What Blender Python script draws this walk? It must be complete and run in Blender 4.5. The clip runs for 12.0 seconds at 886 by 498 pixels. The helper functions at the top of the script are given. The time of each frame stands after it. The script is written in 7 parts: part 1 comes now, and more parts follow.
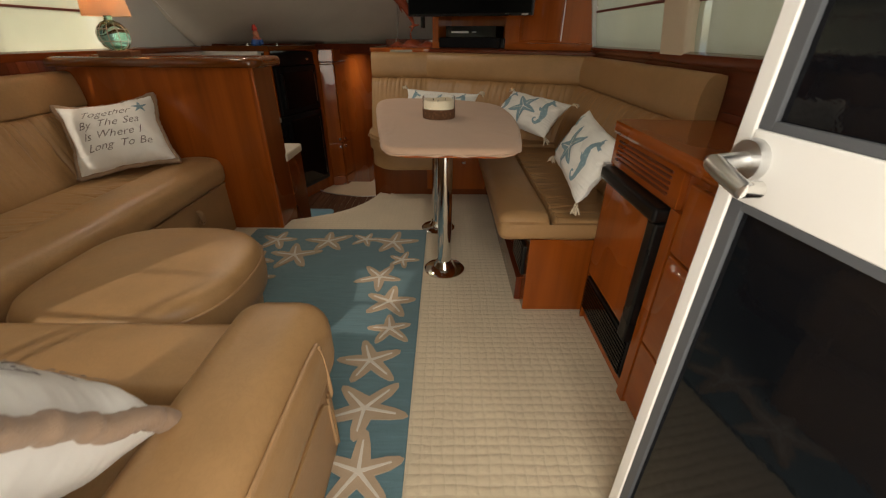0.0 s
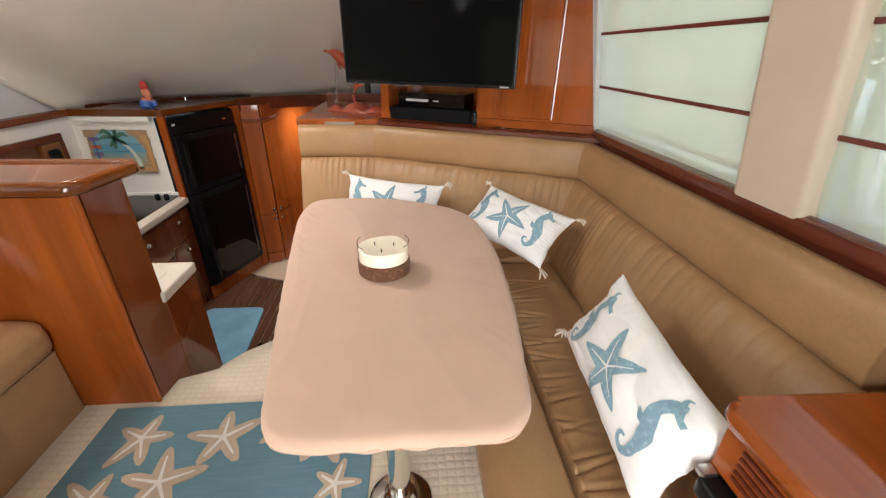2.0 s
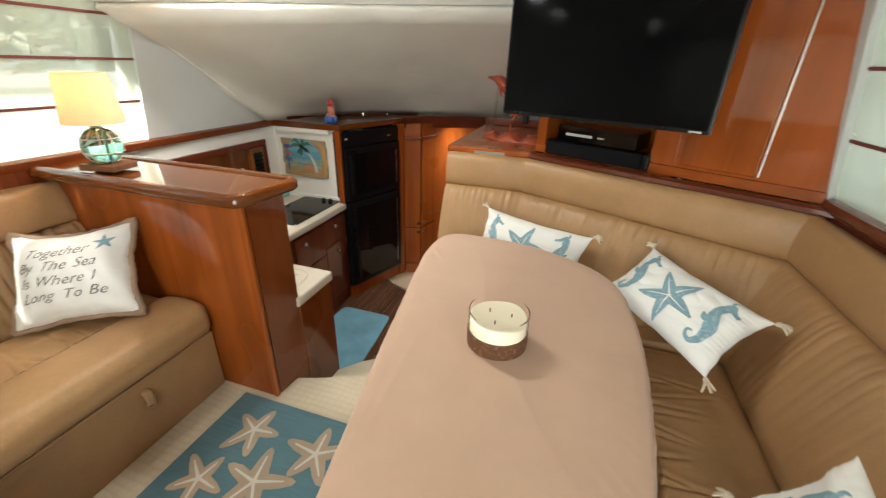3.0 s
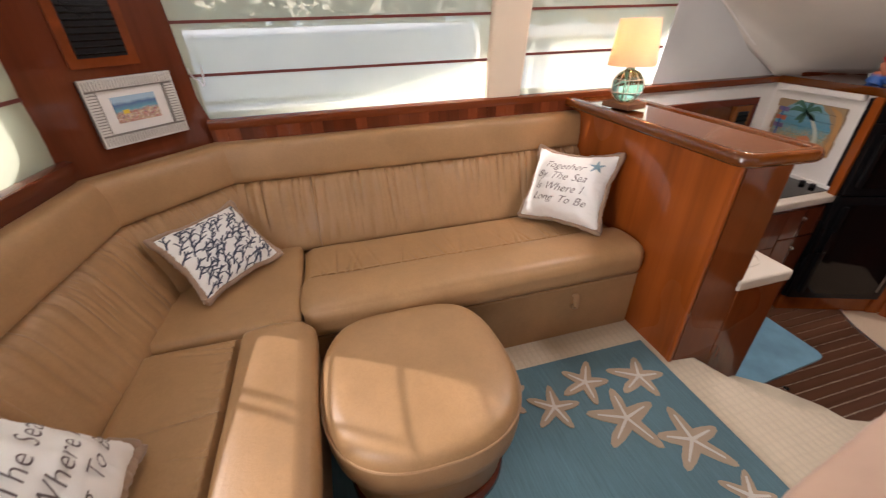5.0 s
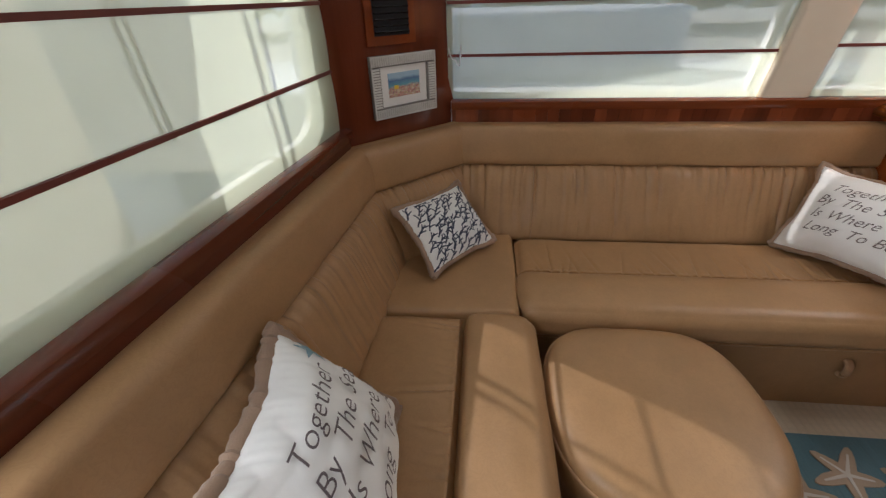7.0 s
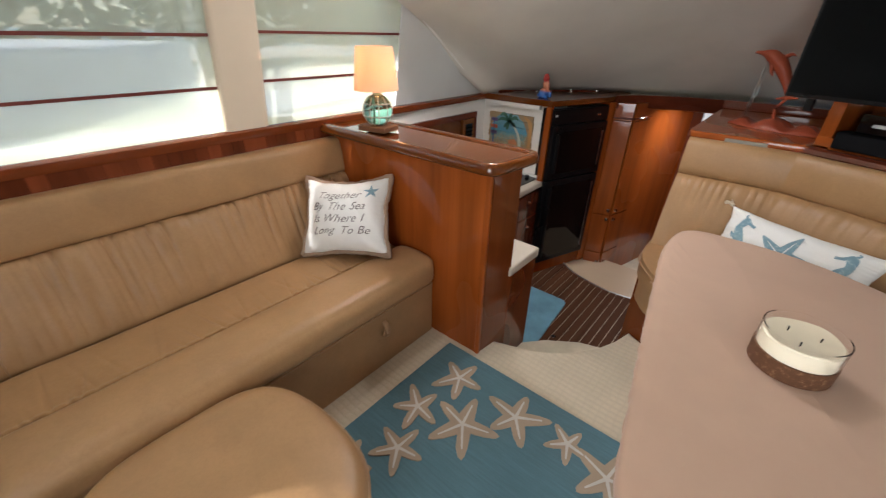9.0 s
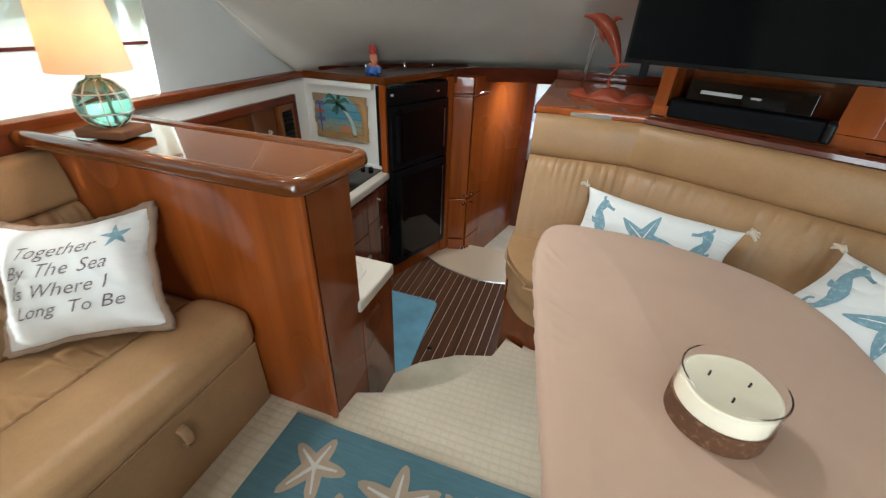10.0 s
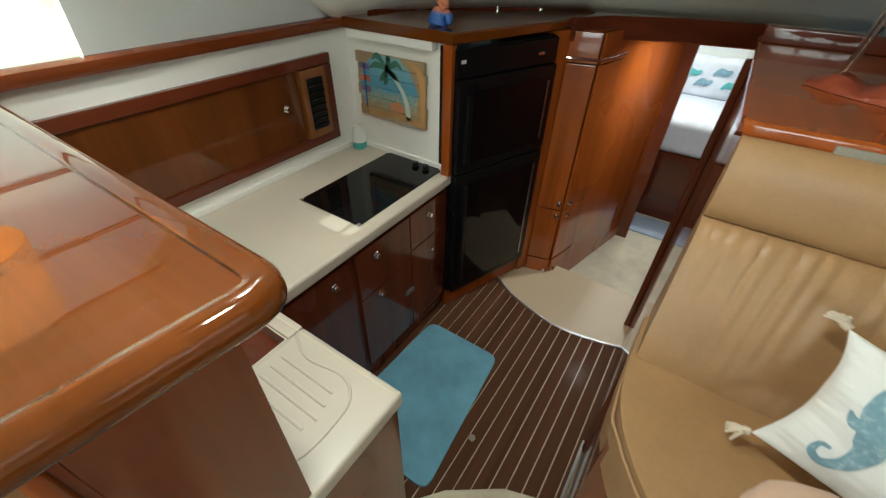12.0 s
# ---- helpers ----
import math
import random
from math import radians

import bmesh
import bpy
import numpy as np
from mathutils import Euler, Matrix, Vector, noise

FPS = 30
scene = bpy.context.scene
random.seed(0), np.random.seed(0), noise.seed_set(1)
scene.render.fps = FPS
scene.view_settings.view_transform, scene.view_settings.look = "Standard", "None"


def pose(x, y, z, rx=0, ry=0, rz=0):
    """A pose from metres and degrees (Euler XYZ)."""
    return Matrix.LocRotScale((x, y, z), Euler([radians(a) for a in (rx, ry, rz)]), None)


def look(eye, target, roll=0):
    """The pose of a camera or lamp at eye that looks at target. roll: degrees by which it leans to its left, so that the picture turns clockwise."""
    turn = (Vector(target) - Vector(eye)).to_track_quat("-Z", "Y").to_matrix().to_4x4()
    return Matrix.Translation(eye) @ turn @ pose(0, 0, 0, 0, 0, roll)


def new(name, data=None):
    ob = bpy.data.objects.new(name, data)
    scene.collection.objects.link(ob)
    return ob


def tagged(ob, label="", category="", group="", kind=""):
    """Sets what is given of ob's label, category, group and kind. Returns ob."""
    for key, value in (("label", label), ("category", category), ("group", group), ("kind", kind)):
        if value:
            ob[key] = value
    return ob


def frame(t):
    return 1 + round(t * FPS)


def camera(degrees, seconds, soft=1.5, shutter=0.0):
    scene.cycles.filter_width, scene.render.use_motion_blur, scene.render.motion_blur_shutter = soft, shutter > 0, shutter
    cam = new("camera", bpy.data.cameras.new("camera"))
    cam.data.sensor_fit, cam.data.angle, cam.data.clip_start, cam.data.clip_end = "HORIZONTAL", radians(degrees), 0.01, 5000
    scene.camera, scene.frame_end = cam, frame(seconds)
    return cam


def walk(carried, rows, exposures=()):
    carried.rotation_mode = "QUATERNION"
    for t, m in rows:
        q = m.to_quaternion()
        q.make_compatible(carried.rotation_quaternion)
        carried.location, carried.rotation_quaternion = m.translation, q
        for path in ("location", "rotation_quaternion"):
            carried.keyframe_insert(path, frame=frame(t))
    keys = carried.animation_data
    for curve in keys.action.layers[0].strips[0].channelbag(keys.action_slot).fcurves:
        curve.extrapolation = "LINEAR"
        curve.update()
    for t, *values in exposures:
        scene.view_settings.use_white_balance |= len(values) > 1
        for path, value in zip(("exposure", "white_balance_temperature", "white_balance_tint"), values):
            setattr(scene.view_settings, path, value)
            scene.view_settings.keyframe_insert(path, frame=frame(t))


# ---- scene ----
cam = camera(96.7, 12.0, soft=1.2, shutter=0.2)
PATH = [
    (0, (-0.041, -0.072, 1.174), (-0.043, 1.689, 0.225), 0.4),
    (0.5, (-0.038, 0.182, 1.254), (0.002, 1.937, 0.296), 0.6),
    (1, (0.016, 0.486, 1.359), (0.083, 2.243, 0.407), 0.7),
    (1.5, (0.025, 0.735, 1.431), (0.135, 2.507, 0.509), 1.0),
    (2, (0.025, 0.982, 1.471), (0.184, 2.764, 0.577), 1.0),
    (2.5, (0.074, 1.169, 1.505), (-0.017, 2.979, 0.658), 1.0),
    (3, (0.054, 1.241, 1.534), (-0.487, 2.969, 0.684), 1.8),
    (3.5, (-0.031, 1.205, 1.517), (-0.992, 2.701, 0.6), 1.6),
    (3.7, (-0.052, 1.197, 1.507), (-1.156, 2.577, 0.57), 1.0),
    (5.3, (-0.158, 0.909, 1.51), (-1.848, 1.132, 0.463), -1.9),
    (5.5, (-0.192, 0.856, 1.51), (-1.889, 0.939, 0.456), -2.1),
    (6, (-0.24, 0.678, 1.54), (-1.907, 0.498, 0.451), -2.0),
    (6.5, (-0.244, 0.563, 1.522), (-1.894, 0.236, 0.439), -2.1),
    (8.3, (-0.319, 0.767, 1.516), (-1.794, 1.672, 0.513), 0.7),
    (8.5, (-0.301, 0.828, 1.49), (-1.686, 1.888, 0.51), 1.0),
    (9, (-0.282, 1.039, 1.523), (-1.399, 2.389, 0.561), 1.3),
    (9.5, (-0.341, 1.27, 1.484), (-1.159, 2.816, 0.516), 2.5),
    (10, (-0.438, 1.549, 1.457), (-0.971, 3.178, 0.426), 2.3),
    (10.5, (-0.55, 1.799, 1.449), (-0.995, 3.431, 0.382), 2.6),
    (11, (-0.584, 2.043, 1.453), (-1.086, 3.613, 0.321), 2.7),
    (11.5, (-0.647, 2.278, 1.405), (-1.288, 3.751, 0.214), 2.0),
    (12, (-0.732, 2.491, 1.387), (-1.583, 3.804, 0.142), 1.5),
]
EXPOSURES = [(0.0, 0.15, 7500, 12), (0.5, 0.8, 6600, 9), (1.0, 1.25, 6800, 12), (1.5, 1.65, 6600, 12), (2.0, 1.8, 6150, 14), (2.5, 1.6, 6350, 14), (3.0, 1.7, 6200, 4), (3.5, 1.7, 6100, 6), (5.5, 1.25, 6400, 24), (6.0, 0.90, 6000, 14), (6.5, 0.48, 5750, 12), (8.5, 1.25, 6600, 26), (9.0, 1.22, 5950, 12), (9.5, 1.35, 5300, -4), (10.0, 1.45, 5500, 2), (10.5, 1.45, 5600, -3), (11.5, 1.45, 5800, -4), (12.0, 1.42, 5850, -6)]
walk(cam, [(t, look(eye, target, roll)) for t, eye, target, roll in PATH], EXPOSURES)

# ---- world, sun, exposure ----
TOWARD_SUN = Vector((-0.60, -1.0, 0.95)).normalized()
world = bpy.data.worlds.new("sky")
scene.world = world
world.use_nodes = True
_wn = world.node_tree.nodes
_sky = _wn.new("ShaderNodeTexSky")
_sky.sky_type = "NISHITA"
_sky.sun_disc = False
_sky.sun_elevation = math.asin(TOWARD_SUN.z)
_sky.sun_rotation = math.atan2(TOWARD_SUN.x, TOWARD_SUN.y)
world.node_tree.links.new(_sky.outputs[0], _wn["Background"].inputs[0])
_wn["Background"].inputs[1].default_value = 0.15
SPOT_POWER = 1.5
_sun = bpy.data.lights.new("sun", "SUN")
_sun.energy, _sun.angle, _sun.color = 5.0, radians(0.6), (1.0, 0.95, 0.86)
sun = new("sun", _sun)
sun.matrix_world = look(TOWARD_SUN * 20, (0, 0, 0))
# daylight standing in the doorway and in the two starboard window openings
for at, to, w, h, watts in (((0.03, -0.30, 1.0), (0.2, 2.0, 0.1), 0.80, 1.75, 16.0), ((1.09, 0.9, 1.45), (0.0, 0.9, 1.2), 1.70, 0.62, 2.6), ((1.09, 2.57, 1.45), (0.0, 2.57, 1.2), 0.98, 0.62, 1.5)):
    _a = bpy.data.lights.new("opening_daylight", "AREA")
    _a.shape, _a.size, _a.size_y, _a.energy, _a.color = "RECTANGLE", w, h, watts, (0.97, 0.98, 0.95)
    new("opening_daylight", _a).matrix_world = look(at, to)


# ---- materials ----
class Nodes:
    """A small helper that strings shader nodes together."""

    def __init__(self, name):
        self.mat = bpy.data.materials.new(name)
        self.mat.use_nodes = True
        self.tree = self.mat.node_tree
        self.bsdf = self.tree.nodes["Principled BSDF"]
        self.out = self.tree.nodes["Material Output"]
        self.coords = self.add("ShaderNodeTexCoord").outputs["Object"]

    def add(self, kind, **values):
        n = self.tree.nodes.new(kind)
        for k, v in values.items():
            n.inputs[k].default_value = v
        return n

    def link(self, a, b):
        self.tree.links.new(a, b)

    def mapped(self, scale, turn=(0, 0, 0)):
        m = self.add("ShaderNodeMapping")
        m.inputs["Scale"].default_value = scale
        m.inputs["Rotation"].default_value = turn
        self.link(self.coords, m.inputs["Vector"])
        return m.outputs[0]

    def noise(self, scale, detail=3.0, stretch=(1, 1, 1), rough=0.5, distort=0.0):
        n = self.add("ShaderNodeTexNoise", Scale=scale, Detail=detail, Roughness=rough, Distortion=distort)
        self.link(self.mapped(stretch), n.inputs["Vector"])
        return n.outputs["Fac"]

    def ramp(self, fac, *stops):
        r = self.add("ShaderNodeValToRGB")
        e = r.color_ramp.elements
        while len(e) < len(stops):
            e.new(0.5)
        for k, (at, col) in zip(e, stops):
            k.position, k.color = at, (*col, 1)
        self.link(fac, r.inputs[0])
        return r.outputs[0]

    def mix(self, fac, a, b, mode="MIX"):
        m = self.tree.nodes.new("ShaderNodeMix")
        m.data_type, m.blend_type = "RGBA", mode
        for sock, v in ((m.inputs[0], fac), (m.inputs[6], a), (m.inputs[7], b)):
            if isinstance(v, (int, float)):
                sock.default_value = v
            elif isinstance(v, tuple):
                sock.default_value = (*v, 1)
            else:
                self.link(v, sock)
        return m.outputs[2]

    def math(self, op, a, b=0.0):
        m = self.tree.nodes.new("ShaderNodeMath")
        m.operation = op
        for sock, v in ((m.inputs[0], a), (m.inputs[1], b)):
            if isinstance(v, (int, float)):
                sock.default_value = v
            else:
                self.link(v, sock)
        return m.outputs[0]

    def bump(self, height, depth, strength=1.0, before=None):
        b = self.add("ShaderNodeBump", Strength=strength, Distance=depth)
        self.link(height, b.inputs["Height"])
        if before is not None:
            self.link(before, b.inputs["Normal"])
        self.link(b.outputs[0], self.bsdf.inputs["Normal"])
        return b.outputs[0]

    def set(self, **values):
        for k, v in values.items():
            k = k.replace("_", " ")
            if isinstance(v, (int, float)):
                self.bsdf.inputs[k].default_value = v
            elif isinstance(v, tuple):
                self.bsdf.inputs[k].default_value = (*v, 1)
            else:
                self.link(v, self.bsdf.inputs[k])
        return self.mat


def scaled(c, k):
    return tuple(min(1.0, a * k) for a in c)


def wood(name, axis, col, gloss=0.12, coat=0.8):
    n = Nodes(name)
    st = [9.0, 9.0, 9.0]
    st["xyz".index(axis)] = 0.55
    st2 = [60.0, 60.0, 60.0]
    st2["xyz".index(axis)] = 1.6
    big = n.noise(1.0, 4, tuple(st), 0.55, 0.6)
    fine = n.noise(1.0, 3, tuple(st2), 0.6)
    blotch = n.noise(1.3, 2)
    c = n.ramp(big, (0.25, scaled(col, 0.62)), (0.5, col), (0.78, scaled(col, 1.45)))
    c = n.mix(n.ramp(fine, (0.35, (0.14, 0.14, 0.14)), (0.62, (0, 0, 0))), c, scaled(col, 0.45))
    c = n.mix(n.math("MULTIPLY", blotch, 0.35), c, scaled(col, 0.72))
    info = n.add("ShaderNodeObjectInfo").outputs["Random"]
    c = n.mix(n.math("MULTIPLY", info, 0.22), c, scaled(col, 1.3))
    n.bump(fine, 0.0006, 0.25)
    return n.set(Base_Color=c, Roughness=n.math("ADD", n.math("MULTIPLY", blotch, 0.10), gloss * 1.3 + 0.06), Coat_Weight=coat, Coat_Roughness=gloss * 0.4, Coat_IOR=1.5, Specular_IOR_Level=0.08)


def leather(name, col):
    n = Nodes(name)
    pores = n.noise(420, 2)
    soft = n.noise(7, 4, rough=0.6)
    wide = n.noise(1.4, 3)
    c = n.ramp(soft, (0.3, scaled(col, 0.86)), (0.7, scaled(col, 1.08)))
    c = n.mix(n.math("MULTIPLY", wide, 0.5), c, scaled(col, 0.85))
    veins = n.math("ABSOLUTE", n.math("SUBTRACT", n.noise(38, 4, rough=0.65, distort=0.8), 0.5))
    c = n.mix(n.ramp(veins, (0.0, (0.22, 0.22, 0.22)), (0.05, (0, 0, 0))), c, scaled(col, 0.66))
    b = n.bump(pores, 0.0006, 0.4)
    b = n.bump(veins, 0.0035, 0.3, b)
    n.bump(soft, 0.006, 0.35, b)
    return n.set(Base_Color=c, Roughness=n.math("ADD", n.math("MULTIPLY", soft, 0.2), 0.30), Specular_IOR_Level=0.42)


def cloth(name, col, weave=600.0, rough=0.9, vary=0.12, depth=0.0008, sheen=0.2):
    n = Nodes(name)
    fine = n.noise(weave, 2)
    wide = n.noise(5, 4, rough=0.6)
    c = n.ramp(wide, (0.3, scaled(col, 1 - vary)), (0.7, scaled(col, 1 + vary)))
    c = n.mix(n.math("MULTIPLY", fine, 0.3), c, scaled(col, 0.7))
    b = n.bump(fine, depth, 0.5)
    n.bump(wide, 0.004, 0.3, b)
    return n.set(Base_Color=c, Roughness=rough, Sheen_Weight=sheen)


def paint(name, col, rough=0.4, vary=0.05, bump=0.0003, shine=0.5):
    n = Nodes(name)
    wide = n.noise(2.5, 4)
    fine = n.noise(90, 2)
    c = n.ramp(wide, (0.3, scaled(col, 1 - vary)), (0.7, scaled(col, 1 + vary)))
    n.bump(fine, bump, 0.3)
    return n.set(Base_Color=c, Roughness=n.math("ADD", n.math("MULTIPLY", wide, min(0.15, rough * 0.6)), rough - min(0.07, rough * 0.3)), Specular_IOR_Level=shine)


def metal(name, col, rough):
    n = Nodes(name)
    wide = n.noise(40, 2)
    return n.set(Base_Color=col, Metallic=1.0, Roughness=n.math("ADD", n.math("MULTIPLY", wide, 0.08), rough))


def clear(name, col=(1, 1, 1), rough=0.0):
    n = Nodes(name)
    return n.set(Base_Color=col, Roughness=rough, Transmission_Weight=1.0, IOR=1.45)


def shade_fabric(name, col, see=0.12, pass_on=0.6):
    n = Nodes(name)
    fine = n.noise(300, 2)
    c = n.ramp(n.noise(3, 3), (0.3, scaled(col, 0.94)), (0.7, scaled(col, 1.04)))
    n.bump(fine, 0.0004, 0.3)
    n.set(Base_Color=c, Roughness=0.85)
    tr = n.add("ShaderNodeBsdfTranslucent")
    n.link(c, tr.inputs["Color"])
    m1 = n.add("ShaderNodeMixShader", Fac=pass_on)
    n.link(n.bsdf.outputs[0], m1.inputs[1])
    n.link(tr.outputs[0], m1.inputs[2])
    gap = n.add("ShaderNodeBsdfTransparent")
    m2 = n.add("ShaderNodeMixShader", Fac=see)
    n.link(m1.outputs[0], m2.inputs[1])
    n.link(gap.outputs[0], m2.inputs[2])
    n.link(m2.outputs[0], n.out.inputs["Surface"])
    return n.mat


def glow(name, col, strength):
    n = Nodes(name)
    return n.set(Base_Color=col, Emission_Color=col, Emission_Strength=strength)


CHERRY = (0.305, 0.070, 0.010)
M_WOOD_Z = wood("varnished_cherry_upright", "z", CHERRY)
M_WOOD_X = wood("varnished_cherry_across", "x", CHERRY)
M_WOOD_Y = wood("varnished_cherry_along", "y", CHERRY)
# Darker copy of the cherry, with the shade of dim faces in its colour.
M_WOOD_SHADED = wood("cherry_darkened_for_shade", "z", (0.155, 0.035, 0.007))
M_VENEER = wood("figured_cherry_veneer", "z", (0.13, 0.030, 0.012))
M_WOOD_DARK = wood("dark_cherry_trim", "y", (0.12, 0.026, 0.011))
M_WOOD_DARK_X = wood("dark_cherry_trim_across", "x", (0.12, 0.026, 0.011))
M_WOOD_DARK_Z = wood("dark_cherry_upright", "z", (0.13, 0.030, 0.012))
M_CAP = wood("bar_top_cherry", "x", (0.125, 0.032, 0.004), 0.008, 1.0)
M_CAP.node_tree.nodes["Principled BSDF"].inputs["Coat IOR"].default_value = 1.55
M_SILL = wood("sill_cherry", "y", (0.17, 0.038, 0.010))
M_LOCKER = wood("locker_cherry", "z", (0.125, 0.036, 0.009))
M_LOUVRE = wood("pale_louvre_wood", "z", (0.24, 0.085, 0.022))
M_PLANK = wood("teak_plank", "y", (0.10, 0.042, 0.021), 0.42, 0.02)
M_CARVED = wood("carved_red_wood", "x", (0.26, 0.055, 0.025), 0.2, 0.4)
M_BLOCK = wood("weathered_block", "x", (0.16, 0.07, 0.035), 0.5, 0.0)
M_HOLLY = paint("pale_holly_strip", (0.55, 0.42, 0.28), 0.4)
M_LEATHER = leather("tan_leather", (0.395, 0.228, 0.105))
M_LEATHER_PALE = leather("worn_tan_leather", (0.42, 0.25, 0.13))
M_COVER = cloth("peach_table_cover", (0.55, 0.365, 0.262), 900, 0.85, 0.05)
M_WHITE_CLOTH = cloth("white_pillow_cotton", (0.85, 0.84, 0.81), 900, 0.9, 0.04)


def printed(name, col, pale):
    """Ink that has taken unevenly on a coarse cotton."""
    n = Nodes(name)
    patch = n.noise(75, 4, rough=0.65)
    fine = n.noise(700, 2)
    c = n.ramp(patch, (0.40, scaled(col, 0.88)), (0.55, col), (0.72, pale))
    n.bump(fine, 0.0008, 0.5)
    return n.set(Base_Color=c, Roughness=0.9)


M_BARK = printed("candle_bark_band", (0.14, 0.060, 0.027), (0.34, 0.19, 0.10))
M_BLUE_PRINT = printed("faded_blue_print", (0.225, 0.36, 0.43), (0.50, 0.58, 0.61))
M_GREY_PRINT = cloth("grey_brown_lettering", (0.13, 0.10, 0.10), 500, 0.9, 0.2)
M_NAVY_PRINT = cloth("navy_coral_print", (0.055, 0.065, 0.10), 500, 0.9, 0.2)
M_PIPING = cloth("taupe_fringe", (0.33, 0.22, 0.15), 260, 0.95, 0.2, 0.003)
M_TASSEL = cloth("cream_tassel", (0.66, 0.56, 0.43), 400, 0.95, 0.15, 0.002)


def rug_material():
    n = Nodes("teal_rug_weave")
    rows = n.noise(1.0, 4, (7.0, 110.0, 1.0), 0.65)
    tuft = n.noise(260, 2)
    wide = n.noise(2.2, 4, rough=0.6)
    col = (0.084, 0.170, 0.204)
    c = n.ramp(wide, (0.3, scaled(col, 0.80)), (0.7, scaled(col, 1.12)))
    c = n.mix(n.ramp(rows, (0.34, (0.5, 0.5, 0.5)), (0.58, (0, 0, 0))), c, scaled(col, 0.55))
    c = n.mix(n.ramp(n.noise(1.0, 3, (4.0, 60.0, 1.0), 0.6), (0.55, (0, 0, 0)), (0.75, (0.28, 0.28, 0.28))), c, scaled(col, 1.6))
    c = n.mix(n.math("MULTIPLY", tuft, 0.35), c, scaled(col, 1.5))
    b = n.bump(rows, 0.003, 0.7)
    n.bump(tuft, 0.003, 0.6, b)
    return n.set(Base_Color=c, Roughness=0.95, Sheen_Weight=0.25)


M_RUG = rug_material()
M_STAR = cloth("sand_starfish_pile", (0.40, 0.30, 0.21), 380, 0.95, 0.15, 0.003)
M_STAR_LINE = cloth("pale_starfish_line", (0.60, 0.56, 0.50), 380, 0.95, 0.1, 0.003)
M_MAT = cloth("plush_blue_mat", (0.17, 0.36, 0.47), 240, 0.95, 0.2, 0.004)
M_CARPET_PLAIN = cloth("cream_carpet_step", (0.62, 0.54, 0.40), 300, 0.95, 0.2, 0.004)
M_WHITE = paint("white_laminate", (0.84, 0.82, 0.77), 0.45)
M_HEADLINER = paint("beige_headliner", (0.71, 0.68, 0.61), 0.8, 0.06, 0.0008)
M_SIDE_PANEL = paint("grey_white_side_panel", (0.60, 0.615, 0.60), 0.7)
M_PILLAR = paint("cream_padded_vinyl", (0.66, 0.56, 0.43), 0.6)
M_COUNTER = paint("cream_solid_surface", (0.56, 0.49, 0.40), 0.36, 0.06)
M_BLACK = paint("black_plastic", (0.006, 0.006, 0.0065), 0.28, shine=0.25)
M_BLACK_GLOSS = paint("glossy_black_panel", (0.004, 0.0036, 0.0036), 0.05, shine=0.35)
M_SCREEN = paint("dark_screen", (0.004, 0.0043, 0.0045), 0.10, 0.05, 0.0, 0.04)
M_SPEAKER = cloth("black_speaker_cloth", (0.008, 0.008, 0.009), 900, 0.9, sheen=0.0)
M_SPEAKER.node_tree.nodes["Principled BSDF"].inputs["Specular IOR Level"].default_value = 0.08
M_SILVER_BAR = paint("pale_display", (0.55, 0.56, 0.56), 0.4)
M_CHROME = metal("polished_chrome", (0.75, 0.74, 0.72), 0.06)
M_STEEL = metal("brushed_steel", (0.60, 0.60, 0.60), 0.28)
M_BRASS = metal("dull_nickel", (0.55, 0.48, 0.38), 0.25)
M_DOOR_WHITE = paint("white_door_enamel", (0.74, 0.73, 0.72), 0.35)
M_GASKET = paint("grey_rubber_gasket", (0.075, 0.08, 0.09), 0.6)
M_TINT = paint("dark_tinted_glass", (0.004, 0.0045, 0.006), 0.04, shine=0.3)
M_SHADE = shade_fabric("sheer_roman_shade", (0.60, 0.645, 0.495), 0.22, 0.36)
# Added translucent cloth that glows in the sun and softens the daylight.
M_DIFFUSER = shade_fabric("cream_light_diffuser", (0.88, 0.87, 0.80), 0.0, 0.7)
M_LAMPSHADE = shade_fabric("linen_lampshade", (0.84, 0.69, 0.52), 0.0, 0.55)
M_BATTEN = paint("dark_red_batten", (0.16, 0.035, 0.025), 0.5)
M_GLASS = clear("clear_glass")
M_THIN_GLASS = clear("thin_glass", (1, 1, 1), 0.12)
M_THIN_GLASS.node_tree.nodes["Principled BSDF"].inputs["IOR"].default_value = 1.12
M_AQUA = clear("aqua_glass", (0.42, 0.86, 0.78), 0.05)
M_ROPE = cloth("pale_rope", (0.55, 0.48, 0.38), 500)
M_WAX = paint("cream_wax", (0.72, 0.64, 0.48), 0.5)
M_WICK = paint("burnt_wick", (0.02, 0.018, 0.015), 0.9)
M_SILVER_FRAME = paint("white_washed_silver_rib", (0.60, 0.58, 0.55), 0.45, 0.25, 0.002)
M_FRAME_GROOVE = paint("dark_grey_frame_groove", (0.20, 0.185, 0.17), 0.5, 0.3, 0.002)
M_MOUNT = paint("white_picture_mount", (0.78, 0.76, 0.74), 0.8)
M_AQUA_PLASTIC = paint("aqua_plastic", (0.12, 0.42, 0.40), 0.4)
M_FIG_BLUE = paint("figurine_blue", (0.03, 0.10, 0.35), 0.4, 0.2)
M_FIG_ORANGE = paint("figurine_orange", (0.60, 0.25, 0.12), 0.4, 0.2)
M_BED = cloth("white_bedspread", (0.76, 0.76, 0.80), 300)
M_GELCOAT = paint("white_gelcoat", (0.80, 0.80, 0.78), 0.3)
M_CORD = paint("white_cord", (0.75, 0.75, 0.73), 0.6)


